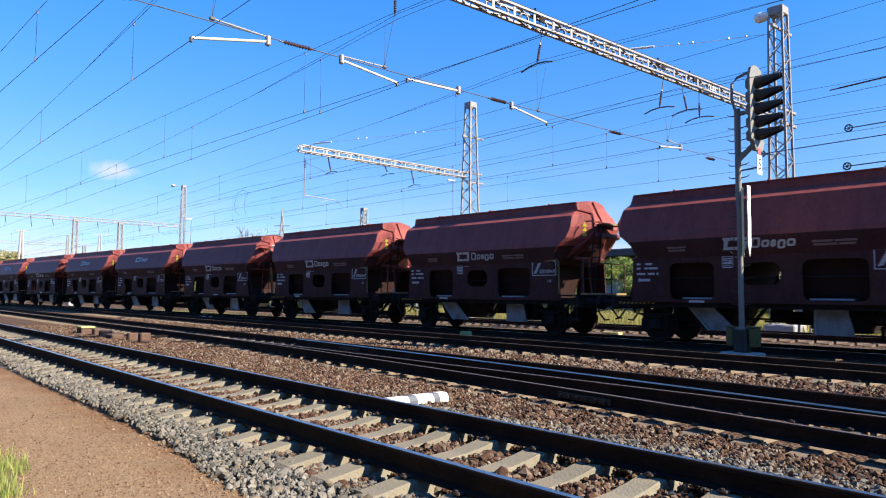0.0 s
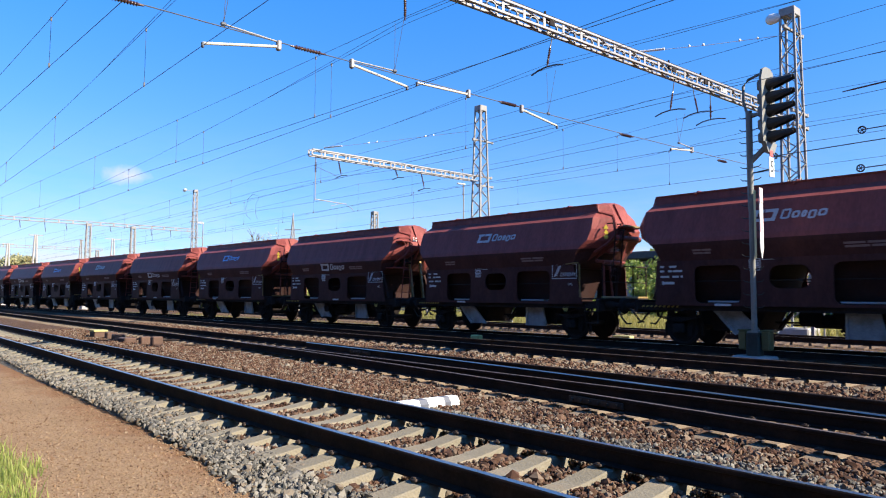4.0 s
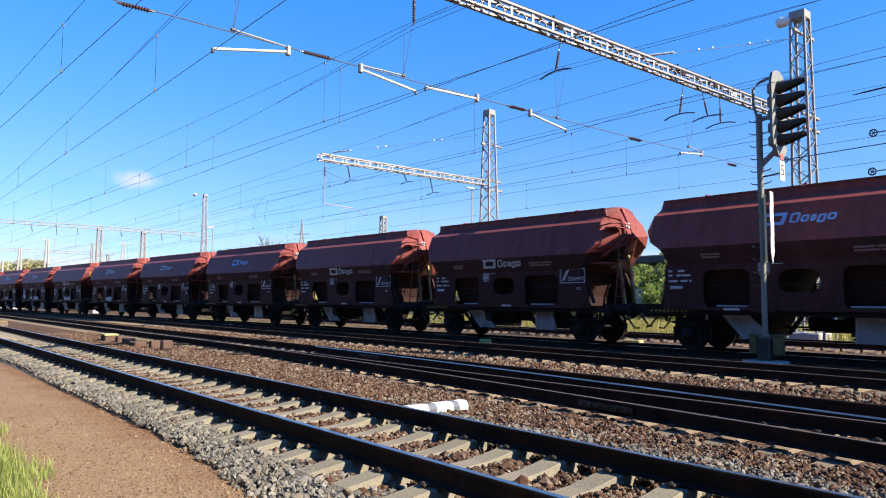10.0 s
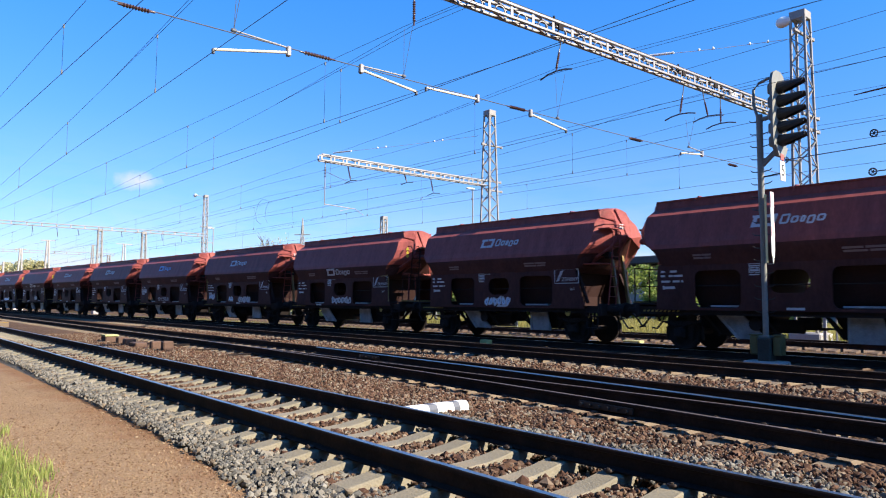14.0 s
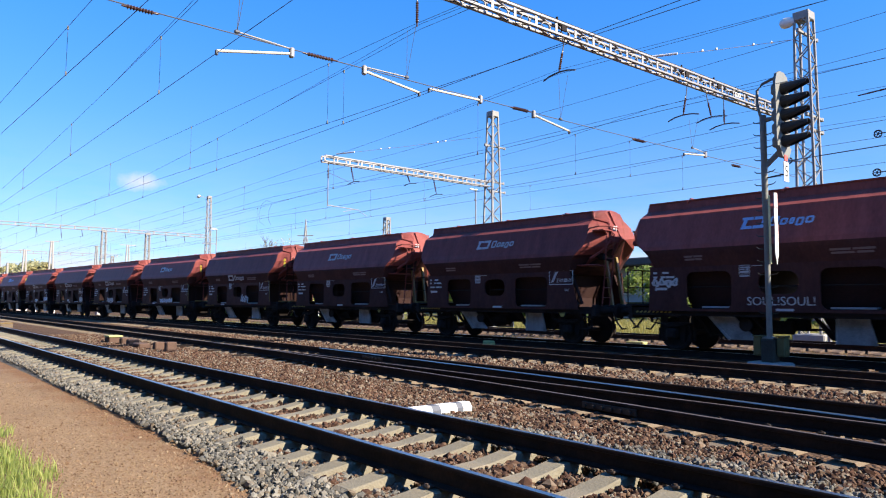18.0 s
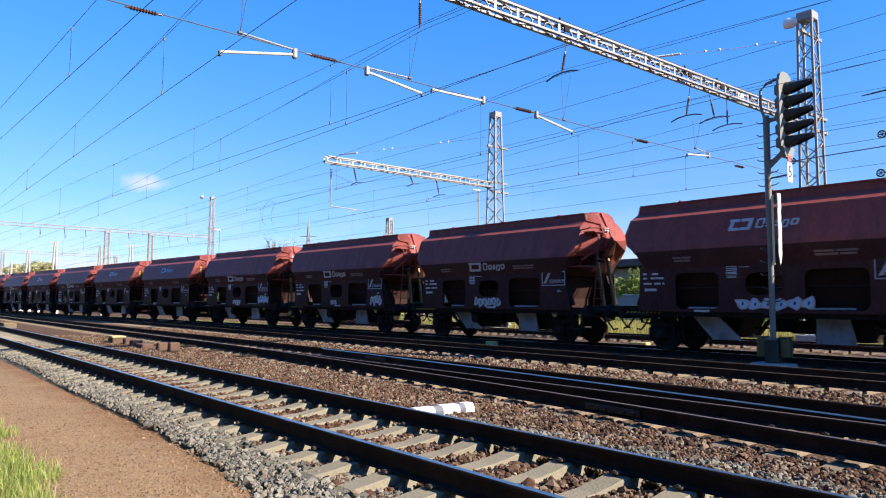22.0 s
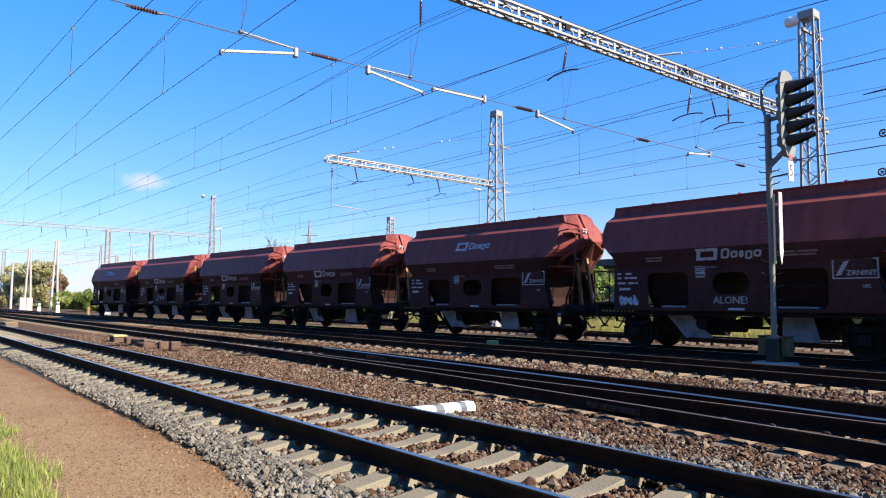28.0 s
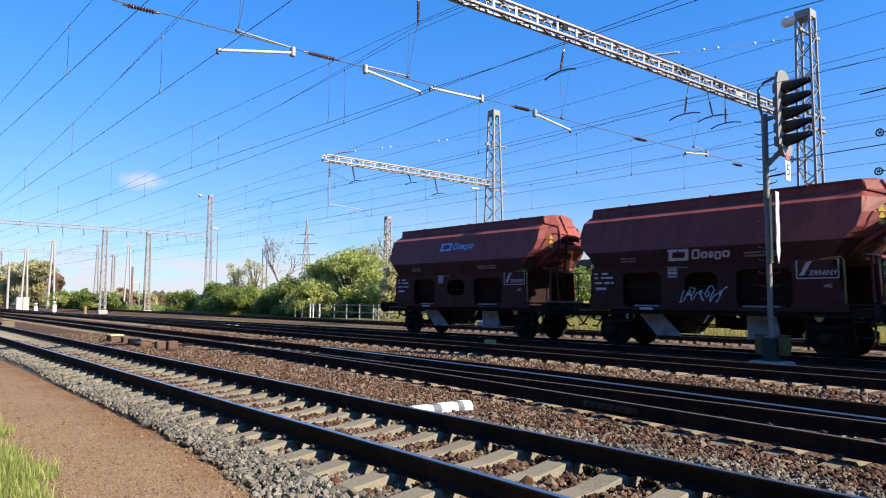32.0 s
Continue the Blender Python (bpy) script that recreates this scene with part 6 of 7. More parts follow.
for i in range(5):
    z = 6.25 - 0.31 * i
    lampb = part("lamp", MB().cyl((0.46, 0, z), (0.56, 0, z), 0.135, n=20), M_BLACK, sig, "black signal lamp", smooth=40)
    part("lens", MB().lathe((0.56, 0, z), (1, 0, 0), [(0, 0.10), (0.02, 0.08), (0.03, 0.02)], 16), M_GLASS, lampb, smooth=40)
    hood = MB()
    n = 12
    for thick in (0.0, 0.01):
        for xx, cut, r0, up in ((0.465, 1.1, 0.150, 0.0), (0.70, 0.95, 0.125, 0.014), (1.03, 0.62, 0.100, 0.035)):
            r_ = r0 - thick
            hood.v += [(xx, r_ * math.sin(a), z + up + r_ * math.cos(a)) for a in [(-1 + 2 * k / n) * math.pi * 0.80 * cut for k in range(n + 1)]]
    m1 = n + 1
    for k in range(n):
        for j in (0, 1):
            hood.f += [(j * m1 + k, j * m1 + k + 1, (j + 1) * m1 + k + 1, (j + 1) * m1 + k), ((3 + j) * m1 + k, (4 + j) * m1 + k, (4 + j) * m1 + k + 1, (3 + j) * m1 + k + 1)]
        hood.f += [(k, 3 * m1 + k, 3 * m1 + k + 1, k + 1), (2 * m1 + k, 2 * m1 + k + 1, 5 * m1 + k + 1, 5 * m1 + k)]
    for j in (0, 1):
        hood.f += [(j * m1, (j + 1) * m1, (4 + j) * m1, (3 + j) * m1), (j * m1 + n, (3 + j) * m1 + n, (4 + j) * m1 + n, (j + 1) * m1 + n)]
    hood.mi = [0] * len(hood.f)
    part("hood", hood, M_BLACK, lampb)
    part("rear_case", MB().box((0.33, 0, z), (0.16, 0.30, 0.24), 0.03), M_SIGGREY, lampb)
sp = part("speed_plate", MB().box((0.50, -0.02, 4.30), (0.02, 0.24, 0.46), 0.005), M_BOARD, sig, "white plate with a black figure five")
part("plate_figure", lettering("5", 0.38, M_BLACK, "plate_figure"), None, sp, at=pose(0.515, -0.02, 4.30, 90, 0, 90))
part("plate_cap", MB().box((0.50, -0.02, 4.62), (0.02, 0.16, 0.14), 0.005), M_RED, sig, "small red plate")
part("plate_arm", MB().bar((0, 0, 4.22), (0.50, 0, 4.26), 0.03), M_BLACK, sig)
stripe = part("mast_plate", MB().prism([(-0.09, 3.85), (0.07, 3.85), (0.07, 2.45), (-0.01, 2.18), (-0.09, 2.45)], lambda a, z: (0.22, a, z), lambda a, z: (0.235, a, z)), M_BOARD, sig, "white and red striped mast plate")
part("red_band", MB().box((0.2365, -0.01, 3.66), (0.008, 0.162, 0.36)).box((0.2365, -0.01, 2.98), (0.008, 0.162, 0.34)), mat("faded_red_stripe", (0.72, 0.50, 0.50), 0.5, vary=0.08), stripe)
part("yellow_band", MB().box((0.115, -0.085, 3.0), (0.05, 0.02, 1.6), 0.005), mat("pale_yellow_stripe", (0.75, 0.68, 0.36), 0.5, vary=0.08), sig, "pale yellow mast strip")

M_RUSTY = mat("rusty_casing", (0.10, 0.058, 0.042), 0.9, vary=0.3, scale=4, fine=30)
M_NOTCH_SHADE = mat("blue_grey_notch_shade", (0.10, 0.11, 0.14), 0.7, vary=0.2, scale=5, fine=40)
# ---- white clearance marker and point machine ----
mk = thing("clearance_marker", "white clearance marker block, notch shade in blue-grey, between two tracks", "marker", pose(-7.22, 5.98, -0.085, 0, 0, 0))
prof = [(-0.10, -0.13), (0.10, -0.13), (0.10, -0.07), (0.055, -0.01), (-0.055, -0.01), (-0.10, -0.07)]
# the blue-grey bands stand in colour for the shade in the notches
for y0, y1, mm in ((-0.52, -0.22, M_BOARD), (-0.22, -0.08, M_NOTCH_SHADE), (-0.08, 0.20, M_BOARD), (0.20, 0.31, M_NOTCH_SHADE), (0.31, 0.46, M_BOARD)):
    part("band", MB().prism(prof, lambda a, z: (a, y0, z), lambda a, z: (a, y1, z)), mm, mk, "blue-grey notch shade" if mm is M_NOTCH_SHADE else "")
pm = thing("point_machine", "rust-brown point machine boxes with a yellow-edged lid", "point machine")
for x, y, sx, sy, sz, mm in ((-26.7, 6.9, 0.6, 0.42, 0.22, M_RUSTY), (-25.5, 7.0, 0.32, 0.36, 0.24, M_RUSTY), (-24.7, 7.0, 0.30, 0.36, 0.22, M_RUSTY), (-23.4, 6.9, 0.7, 0.36, 0.16, M_RUSTY), (-22.0, 7.0, 0.26, 0.30, 0.26, M_RUSTY), (-21.1, 7.05, 0.26, 0.30, 0.30, M_RUSTY)):
    part("casing", MB().box((x, y, -0.25 + sz / 2), (sx, sy, sz), 0.03), mm, pm)
part("lid", MB().box((-26.7, 6.9, 0.0), (0.64, 0.46, 0.06), 0.01), M_MARK, pm, "yellow-edged lid")
part("operating_rod", MB().cyl((-22.5, 7.0, -0.14), (-22.5, T2 - 0.8, -0.16), 0.025, n=8), M_RUST, pm)
pm2 = thing("point_machine", "distant yellow-topped point machine", "point machine")
part("casing", MB().box((-44.5, 5.9, -0.12), (1.9, 0.6, 0.26), 0.03), M_SLEEPER2, pm2)
part("lid", MB().box((-44.5, 5.9, 0.03), (1.9, 0.6, 0.05), 0.01), M_YELLOW, pm2)
for x in (-36.8, -35.9):
    solo("rail_lubricator", MB().box((x, 15.3, -0.12), (0.34, 0.2, 0.16), 0.03), M_BOARD, "small white box beside the rail", "trackside box", "trackside boxes")
solo("track_marker", MB().box((-15.0, 21.6, -0.22), (0.75, 0.3, 0.28), 0.03), M_MARK, "pale yellowish marker slab beyond the train", "trackside box")
solo("cable_marker", MB().box((-17.28, 16.40, -0.14), (0.42, 0.22, 0.26), 0.03), mat("yellow_green_paint", (0.46, 0.46, 0.18), 0.7), "yellow-green trackside box on the ballast", "trackside box")


# ---- far gantries and poles ----
gan = box_truss("portal_girder", -90, -4, 34.2, 9.66, 10.0, 0.4, 1.5, "distant grey portal girder over the tracks")
for y in (21.7, 26.75, -4.0):
    leg_ = lattice_mast("lattice_mast", -90, y, 0.0, 9.8, 0.62, 0.42, "distant grey lattice portal leg%s" % (" with a yellow striped foot" if y > 26 else ""), leg=0.11, lace=0.04)
    if y > 26:
        for i in range(6):
            part("hazard_band", MB().box((0, 0, 0.45 + 0.40 * i), (0.66, 0.66, 0.15), 0.01), M_YELLOW, leg_, "yellow hazard band")
for y, d in ((14.5, 0.9), (17.0, 1.2), (19.2, 0.9), (24.0, 0.8), (28.8, 0.9), (31.2, 0.9)):
    t = thing("wire_hanger", "dark distant insulator below the portal girder", "insulator", group="wire hangers")
    part("insulator", insulator(MB(), (-89.8, y, 9.67), (-89.8, y + 0.15, 9.64 - d), 0.06, 6, 0), M_INSUL, t)
box_truss("portal_girder", -170, 8, 44, 11.3, 11.8, 0.6, 2.4, "very distant grey portal girder")
for y in (21.0, 43.0, 9.0):
    lattice_mast("lattice_mast", -170, y, 0.0, 11.5, 0.6, 0.5, "very distant lattice portal leg", leg=0.16, lace=0.07)


def pole(x, y, h, r0, r1, label, material=M_CONC, twin=0.0, arm=0.0, lamp=False):
    t = thing("pole", label, "pole", pose(x, y, 0), group="poles beside the line")
    for s in ((-1, 1) if twin else (0,)):
        part("shaft", MB().cyl((0, s * twin, -0.3), (0, s * twin * 0.25, h), r0 * 0.72, r1 * 0.8, 10), material, t, smooth=40)
    if arm:
        part("arm", MB().bar((0, -arm, h - 0.1), (0, arm, h - 0.1), 0.12), material, t)
    if lamp:
        part("lamp", MB().box((0.1, -0.4, h), (0.25, 0.9, 0.12), 0.04), M_BOARD, t, "white lamp head")
    return t


pole(-140, 32.6, 11.5, 0.24, 0.14, "distant dark twin pole", M_MAST, twin=0.40, arm=0.5)
pole(-128, 34.8, 11.1, 0.25, 0.14, "distant twin concrete pole with a top plate", twin=0.55, arm=1.3)
pole(-124, 34.4, 6.9, 0.24, 0.22, "distant weathered wooden pole", M_BRICK)
pole(-110, 31.6, 4.0, 0.10, 0.07, "short slim distant lamp post", M_GALV, lamp=True)
pole(-98, 38.7, 11.7, 0.12, 0.08, "slim lamp post with a white head", M_GALV, lamp=True)
pole(-47, 42.9, 11.7, 0.10, 0.07, "slim lamp post with a white head", M_GALV, lamp=True)
pole(-115, 15.3, 6.6, 0.26, 0.18, "pale concrete pole beside the line")
pole(-128, 19.3, 9.4, 0.26, 0.16, "pale twin pole beside the line", M_CONC, twin=0.45, arm=0.8)
pole(-112, 20.2, 9.8, 0.26, 0.16, "pale twin pole with short arms", M_CONC, twin=0.42, arm=0.9)
pole(-84, 39.2, 8.1, 0.10, 0.08, "slim dark pole behind the bushes", M_BARK)
pole(-83, 39.3, 8.1, 0.10, 0.08, "slim dark pole behind the bushes", M_BARK)
lattice_mast("lattice_mast", -64.2, 45.0, 0.0, 10.9, 0.62, 0.50, "brown lattice mast above the bushes", leg=0.13, lace=0.07)
pyl = thing("power_pylon", "distant steel power pylon with short cross arms", "pylon", pose(-277, 150, 0))
for sx, sy in ((-1, -1), (1, -1), (1, 1), (-1, 1)):
    part("leg", MB().bar((sx * 1.9, sy * 1.9, 0), (sx * 1.0, sy * 1.0, 22), 0.3).bar((sx * 1.0, sy * 1.0, 22), (0, 0, 38.5), 0.25), M_MAST, pyl)
lace_ = MB()
for i in range(9):
    za, zb = 3.8 * i, 3.8 * (i + 1)
    a, b = np.interp([za, zb], [0, 22, 38.5], [1.9, 1.0, 0.05])
    for sx, sy, tx, ty in ((-1, -1, 1, -1), (1, -1, 1, 1), (1, 1, -1, 1), (-1, 1, -1, -1)):
        lace_.bar((sx * a, sy * a, za), (tx * b, ty * b, zb), 0.15)
part("lacing", lace_, M_MAST, pyl)
for z, w_ in ((22, 4.2), (27, 5.0), (31, 3.6)):
    part("cross_arm", MB().bar((-w_ * 0.75, -w_ * 0.7, z), (w_ * 0.75, w_ * 0.7, z), 0.35), M_MAST, pyl)
hut = thing("relay_cabinet", "white trackside relay cabinets", "cabinet")
for y in (16.3, 17.1):
    part("cabinet", MB().box((-112, y, 0.65), (0.8, 0.76, 1.9), 0.04), M_CABINET, hut)
for x, y, h in ((-100, 16.4, 1.15), (-92, 17.0, 1.55)):
    t = thing("dwarf_signal", "small white dwarf signal with a dark head", "dwarf signal", pose(x, y, -0.25), group="dwarf signals")
    part("post", MB().box((0, 0, h * 0.3), (0.32, 0.40, h * 0.6), 0.05), M_BOARD, t)
    part("head", MB().box((0, 0, h * 0.6 + 0.13), (0.26, 0.30, 0.26), 0.05), M_SIGGREY, t)
    part("cap", MB().box((0, 0, h * 0.6 + 0.32), (0.30, 0.36, 0.12), 0.03), M_BOARD, t)
solo("marker_post", MB().box((-72.5, 16.0, 0.15), (0.26, 0.26, 1.0), 0.04), M_YELLOW, "short yellow marker post between tracks", "post")

# ---- parapet railing of a small bridge ----
fen = thing("parapet_railing", "grey steel parapet railing in front of bushes", "railing")
for i, x in enumerate((-56.3, -55.0, -53.6, -53.1, -52.0, -49.6, -47.7, -45.8, -43.9, -43.2, -41.9, -39.9, -37.9, -35.9, -33.9, -31.9)):
    white = i < 5
    part("post", MB().box((x, 29.5, 0.36), (0.17 if white else 0.11, 0.09, 1.36), 0.02), M_BOARD if white else M_GALV, fen, "white marker post" if white else "")
for z in (0.42, 0.98):
    part("rail", MB().box((-44.1, 29.56, z), (24.4, 0.05, 0.06), 0.01), M_MAST, fen)

# ---- low hall behind the line ----
hall = thing("goods_hall", "long low goods hall with a dark flat roof", "building", pose(-36, 53, 0))
part("wall", MB().box((0, 4, 2.3), (88, 8, 4.6), 0.05), M_PLASTER, hall)
part("roof", MB().box((0, 3.6, 5.02), (89.5, 10, 0.66), 0.08), M_ROOF, hall, "dark overhanging roof edge")
for i in range(28):
    wn = part("window", MB().box((-42 + 3.1 * i, -0.02, 2.9), (1.8, 0.10, 1.3), 0.02), M_GLASS, hall)
    part("frame", MB().box((-42 + 3.1 * i, -0.06, 2.2), (2.0, 0.16, 0.08), 0.01), M_BOARD, wn)


# ---- trees, bushes and grass ----
def leaf_cloud(clumps, n, size, seed):
    """Leaves as small bent quads round the surfaces and insides of the clumps (x, y, z, radius, squash)."""
    rng = np.random.default_rng(seed)
    c = np.array(clumps, dtype=float)
    p = c[:, 3] ** 2
    k = rng.choice(len(c), n, p=p / p.sum())
    d = rng.normal(size=(n, 3))
    d /= np.linalg.norm(d, axis=1, keepdims=True)
    rad = c[k, 3] * (rng.uniform(0, 1, n) ** 0.45) * rng.uniform(0.8, 1.15, n)
    pos = c[k, :3] + d * rad[:, None] * np.stack([np.ones(n), np.ones(n), c[k, 4]], 1)
    a = rng.normal(size=(n, 3))
    a /= np.linalg.norm(a, axis=1, keepdims=True)
    b = np.cross(a, rng.normal(size=(n, 3)))
    b /= np.linalg.norm(b, axis=1, keepdims=True)
    s = size * rng.uniform(0.6, 1.4, n)[:, None]
    v = np.stack([pos - a * s, pos - b * s * 0.55, pos + a * s, pos + b * s * 0.55], 1)
    f = np.arange(4 * n).reshape(n, 4)
    keep = pos[:, 2] > 0.02
    v, f = v[keep], np.arange(4 * keep.sum()).reshape(-1, 4)
    return v.reshape(-1, 3), f


def tree(name, x, y, h, r, material, leaves, size, label, category="tree", seed=0, bare=0.25, z0=0.0, clump=9, trunk=True):
    """A tapered trunk with limbs and an uneven crown of leaves in clumps."""
    rng = random.Random(seed * 7 + int(abs(x) * 10))
    t = thing(name, label, category, pose(x, y, z0), group="trees and bushes beyond the line")
    wood = MB()
    if trunk:
        top = h * 0.8
        wood.tube([(0, 0, -0.2), (rng.uniform(-0.1, 0.1), 0, h * 0.2), (rng.uniform(-0.3, 0.3), 0.1, h * 0.5), (rng.uniform(-0.5, 0.5), 0, top)], [0.045 * h * 0.5, 0.018 * h, 0.012 * h, 0.004 * h], 7)
    clumps = []
    for i in range(clump):
        a = rng.uniform(0, 2 * math.pi)
        rr = r * math.sqrt(rng.uniform(0.05, 1)) * 0.75
        zz = h * rng.uniform(bare, 0.86) if trunk else h * rng.uniform(0.04, 0.72)
        taper = 1 - 0.55 * max(0, (zz / h - 0.55) / 0.45)
        q = (rr * math.cos(a) * taper, rr * math.sin(a) * taper, zz, r * rng.uniform(0.20, 0.42) * (0.7 + 0.3 * taper), rng.uniform(0.7, 1.0))
        clumps.append(q)
        wood.tube([(0, 0, max(0.1, zz * 0.45)), (q[0] * 0.5, q[1] * 0.5, zz * 0.75), (q[0] * 1.05, q[1] * 1.05, zz + q[3] * 0.4)], [0.012 * h, 0.008 * h, 0.002 * h], 5)
    part("trunk", wood, M_BARK, t, smooth=40)
    v, f = leaf_cloud(clumps, leaves, size, seed + 3)
    part("crown", raw_mesh("crown", v, f, material), None, t)
    return t


def bare_tree(x, y, h, lean, seed, label):
    rng = random.Random(seed)
    t = thing("bare_tree", label, "tree", pose(x, y, 0), group="trees and bushes beyond the line")
    wood = MB()

    def grow(p, d, length, r, depth):
        q = p + d * length
        wood.tube([p, p + d * length * 0.5 + Vector((rng.uniform(-1, 1), rng.uniform(-1, 1), 0)) * length * 0.06, q], [r, r * 0.8, r * 0.6], 5)
        if depth:
            for _ in range(3):
                nd = (d + Vector((rng.uniform(-1, 1), rng.uniform(-1, 1), rng.uniform(-0.1, 0.7))) * 0.65).normalized()
                grow(q - d * length * rng.uniform(0, 0.3), nd, length * rng.uniform(0.55, 0.8), r * 0.55, depth - 1)
    grow(Vector((0, 0, -0.2)), Vector((lean, 0, 1)).normalized(), h * 0.4, 0.02 * h, 4)
    part("bough", wood, M_BARK, t)
    v, f = leaf_cloud([(lean * h * 0.5, 0, h * 0.72, h * 0.22, 1.3)], 260, 0.12, seed)
    part("crown", raw_mesh("last_leaves", v, f, M_LEAF_P), None, t)


tree("tree", -57.0, 32.6, 5.6, 2.5, M_LEAF_Y, 8500, 0.11, "sunlit yellow-green broad tree beyond the railing", seed=1, bare=0.03, clump=40)
tree("tree", -54.6, 33.8, 6.7, 2.8, M_LEAF_Y, 9500, 0.11, "sunlit yellow-green tree with a thin pale top", seed=2, bare=0.03, clump=42)
tree("tree", -51.6, 34.4, 5.9, 2.6, M_LEAF_Y, 8000, 0.11, "sunlit yellow-green bushy tree", seed=6, bare=0.03, clump=38)
tree("tree", -60.0, 33.2, 4.6, 2.2, M_LEAF_G, 5600, 0.13, "dark green bushy tree beyond the line", seed=3, bare=0.04, clump=26)
tree("tree", -45.4, 32.6, 5.0, 1.7, M_LEAF_P, 5200, 0.11, "pale silvery-leaved tree beyond the railing", seed=4, bare=0.05, clump=24)
tree("tree", -54.0, 35.5, 7.3, 1.9, M_LEAF_P, 2600, 0.10, "pale thin-leaved tree behind the bushes", seed=7, bare=0.5, clump=20)
for i, x in enumerate((-58.5, -55.6, -52.6, -49.8, -46.6)):
    tree("bush", x, 31.4 + 0.25 * i, 2.7 + (i * 7 % 4) * 0.2, 1.8, [M_LEAF_G, M_LEAF_Y, M_LEAF_Y][i % 3], 4200, 0.11, "low bush growing through the railing", "bush", seed=140 + i, clump=20, trunk=False)
tree("bush", -48.3, 34.0, 4.0, 2.3, M_LEAF_Y, 6000, 0.12, "low yellow-green bush beyond the line", "bush", seed=5, clump=18, trunk=False)
for i in range(15):
    x = -88.5 + 2.3 * i
    g = [M_LEAF_S, M_LEAF_G, M_LEAF_Y, M_LEAF_S, M_LEAF_G, M_LEAF_G][i % 6]
    tree("bush", x + (i * 37 % 5) * 0.3, 30.6 + (i * 13 % 7) * 0.45, 2.9 + (i * 29 % 10) * 0.16, 2.5, g, 5600, 0.12, "dense green bush at the line's edge", "bush", seed=20 + i, clump=24, trunk=False, z0=0.0)
tree("tree", -80.5, 34.4, 6.4, 2.1, M_LEAF_P, 1300, 0.11, "thin pale tree losing its leaves", seed=40, bare=0.35, clump=16)
tree("tree", -77.0, 35.0, 6.9, 1.9, M_LEAF_P, 1100, 0.11, "thin pale tree losing its leaves", seed=41, bare=0.4, clump=14)
bare_tree(-71.5, 35.6, 8.9, -0.10, 5, "tall bare tree with few last leaves")
bare_tree(-52.8, 35.8, 7.6, 0.45, 8, "leaning bare tree behind the bushes")
for i, (x, y, h, r, mm, sz) in enumerate(((-152, 25.5, 9.8, 5.0, M_LEAF_P, 0.26), (-156, 20.5, 8.8, 4.0, M_LEAF_P, 0.26), (-150, 25.0, 9.2, 3.4, M_LEAF_O, 0.26), (-151, 27.6, 8.2, 2.2, M_LEAF_R, 0.25), (-165, 24.0, 9.0, 4.5, M_LEAF_O, 0.3))):
    tree("tree", x, y, h, r, mm, 5200, sz, "distant tree turning pale and yellow", seed=60 + i, bare=0.1, clump=14)
for i in range(7):
    tree("bush", -112 + 1.1 * i, 21.4 + 0.95 * i, 3.0 + (i * 17 % 7) * 0.14 - 0.14 * i, 1.9, [M_LEAF_G, M_LEAF_Y, M_LEAF_G, M_LEAF_S][i % 4], 3200, 0.15, "low yellow and green scrub at the line's edge", "bush", seed=80 + i, clump=16, trunk=False)
for i in range(9):
    tree("bush", -150 + (i * 7 % 4), 33.5 + 2.0 * i, 3.6 + (i * 11 % 5) * 0.25, 2.6, [M_LEAF_R, M_LEAF_R, M_LEAF_P][i % 3], 2000, 0.22, "far reddish autumn scrub", "bush", seed=100 + i, clump=12, trunk=False)
for i in range(16):
    x = -42 + 2.6 * i
    tree("bush", x, 37.5 + (i * 13 % 5), 3.4 + (i * 31 % 9) * 0.22, 2.3, [M_LEAF_G, M_LEAF_S, M_LEAF_G, M_LEAF_Y, M_LEAF_S][i % 5], 2300, 0.14, "green bush behind the far track", "bush", seed=110 + i, clump=10, trunk=False)
for i in range(26):
    x = -260 + 15 * i
    tree("tree", x, 110 + (i * 37 % 40), 8 + (i * 13 % 5), 7.5, [M_LEAF_R, M_LEAF_G, M_LEAF_P][i % 3], 900, 0.55, "far hazy tree behind the railway", seed=200 + i, bare=0.05, clump=12)


# unseen trees added on the near side, behind the camera, to cut sky light
for i in range(17):
    tree("tree", -75 + 7.0 * i, -10.5 - (i * 7 % 3) * 1.2, 17.0 + (i * 5 % 4) * 0.8, 5.6, M_LEAF_D, 2600, 0.42, "tall dark green tree, unseen, added to block sky light", seed=300 + i, bare=0.06, clump=24)


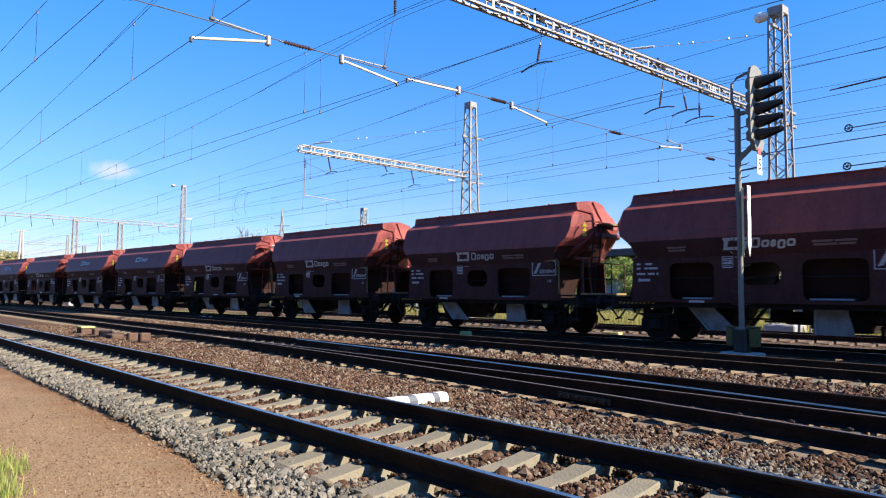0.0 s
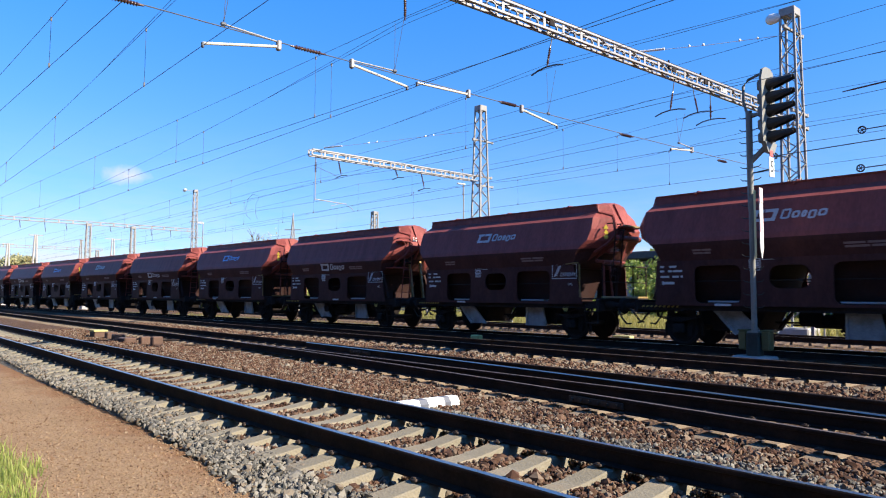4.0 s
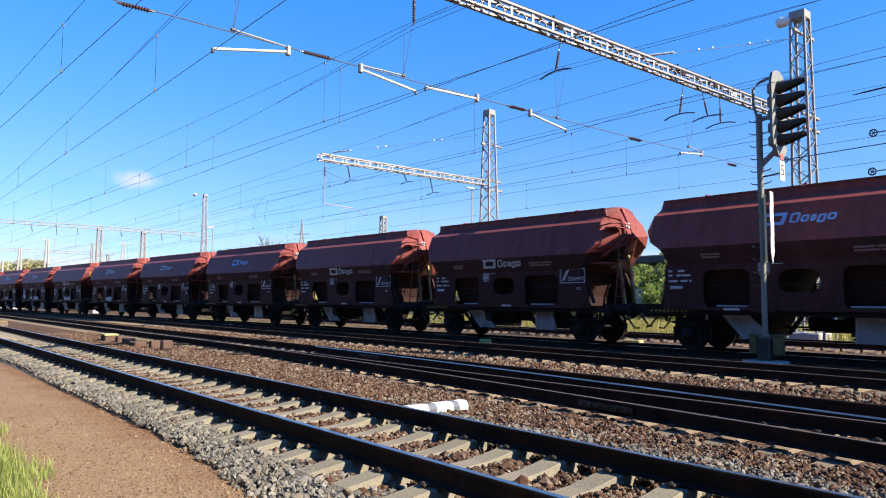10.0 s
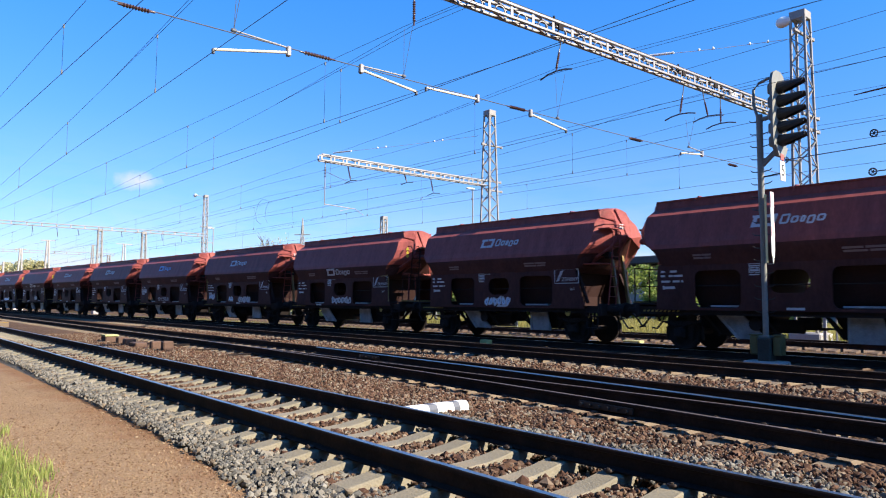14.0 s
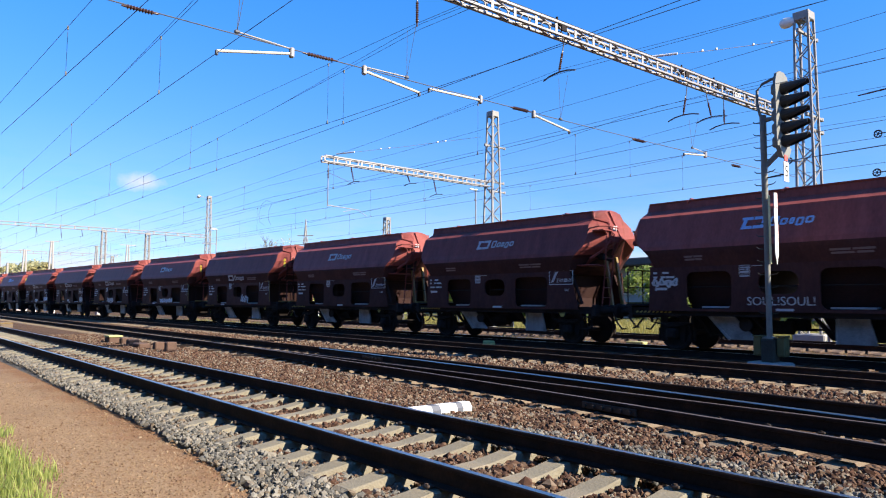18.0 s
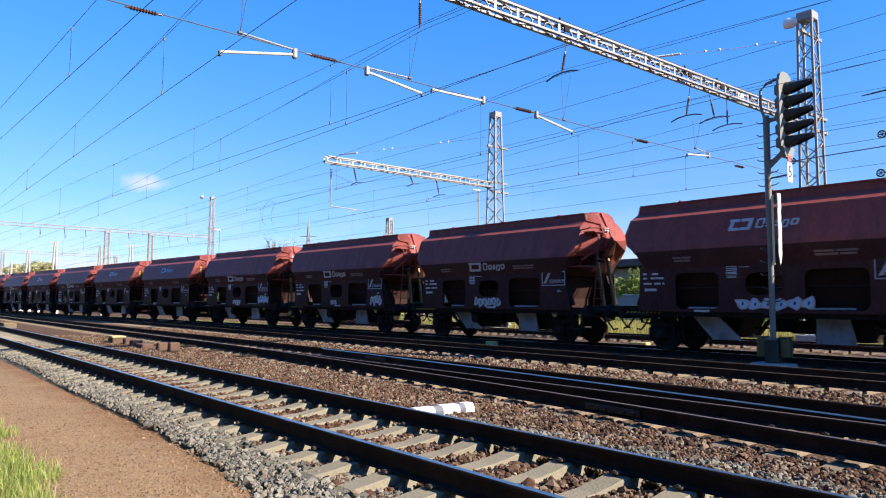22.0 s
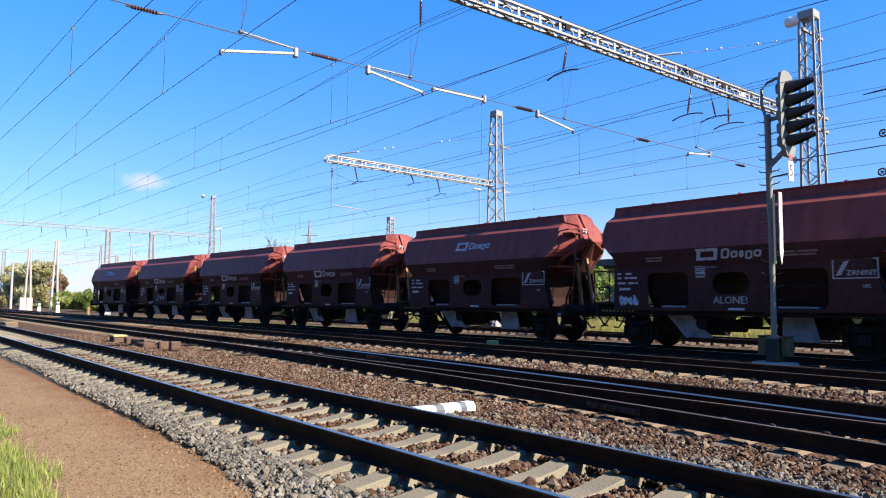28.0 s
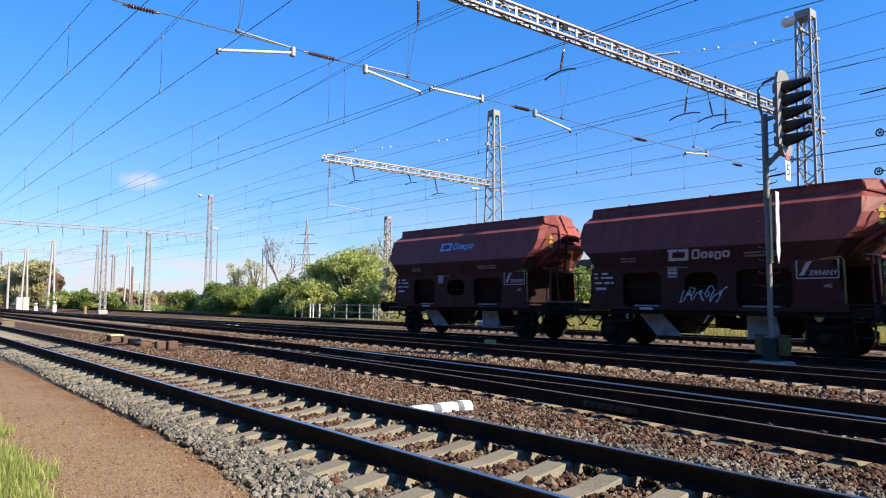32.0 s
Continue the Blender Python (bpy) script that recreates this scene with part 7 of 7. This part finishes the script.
def blades(name, pts, h, w, material, label, lean=0.4):
    """Grass blades, each a bent strip of two faces."""
    n = len(pts)
    rng = np.random.default_rng(n)
    a = rng.uniform(0, 2 * np.pi, n)
    side = np.stack([np.cos(a), np.sin(a), np.zeros(n)], 1) * w * rng.uniform(0.6, 1.3, n)[:, None]
    b = rng.uniform(0, 2 * np.pi, n)
    hh = h * rng.uniform(0.35, 1.25, n)[:, None]
    bend = np.stack([np.cos(b), np.sin(b), np.zeros(n)], 1) * hh * lean * rng.uniform(0.2, 1.4, n)[:, None]
    up = np.array([0, 0, 1.0]) * hh
    v = np.stack([pts - side, pts + side, pts + up * 0.6 + bend * 0.35 + side * 0.7, pts + up * 0.6 + bend * 0.35 - side * 0.7, pts + up + bend], 1)
    o = (np.arange(n) * 5)[:, None]
    f = np.concatenate([o + [0, 1, 2], o + [0, 2, 3], o + [3, 2, 4]])
    return tagged(new(name, raw_mesh(name, v.reshape(-1, 3), f, material)), label, "grass", kind="stuff")


rng = np.random.default_rng(5)
gp = np.stack([rng.uniform(-13.5, -5.6, 26000), rng.uniform(-1.0, 1.75, 26000), np.full(26000, -0.36)], 1)
edge = 1.28 + 0.09 * np.sin(gp[:, 0] * 2.3) + 0.07 * np.sin(gp[:, 0] * 5.1 + 1) + rng.normal(0, 0.07, len(gp)) - np.clip((gp[:, 0] + 6.3) * 1.1, 0, 3)
gp = gp[gp[:, 1] < edge]
blades("verge_grass", gp, 0.14, 0.006, M_GRASS, "sunlit green and straw-coloured grass beside the path")
fp = np.stack([rng.uniform(-41, 8, 30000), rng.uniform(28.3, 33.5, 30000), np.zeros(30000)], 1)
fp[:, 2] = np.interp(fp[:, 1], [27.8, 29.5, 33], [-0.40, -0.12, 0.02])
blades("bank_grass", fp, 0.42, 0.016, M_GRASS_DRY, "tall dry sunlit grass on the bank behind the far track")
fp2 = np.stack([rng.uniform(-190, -70, 26000), rng.uniform(29.5, 46, 26000), np.zeros(26000)], 1)
fp2[:, 2] = np.interp(fp2[:, 1], [29.5, 33], [-0.12, 0.02])
blades("far_grass", fp2, 0.4, 0.05, M_LEAF_G, "far green grass along the line")
tf = np.stack([rng.uniform(-60, 4, 5000), rng.uniform(20.4, 22.6, 5000), np.full(5000, -0.40)], 1)
blades("cess_grass", tf, 0.25, 0.010, M_GRASS_DRY, "thin dry grass between two tracks")


# ---- the nearest ballast stones, one by one ----
loose_stones(bed_near, near_shoulder, 0.024, M_STONE_GL)
loose_stones(bed_mid, near_crib, 0.025, M_STONE_BL)


motions()
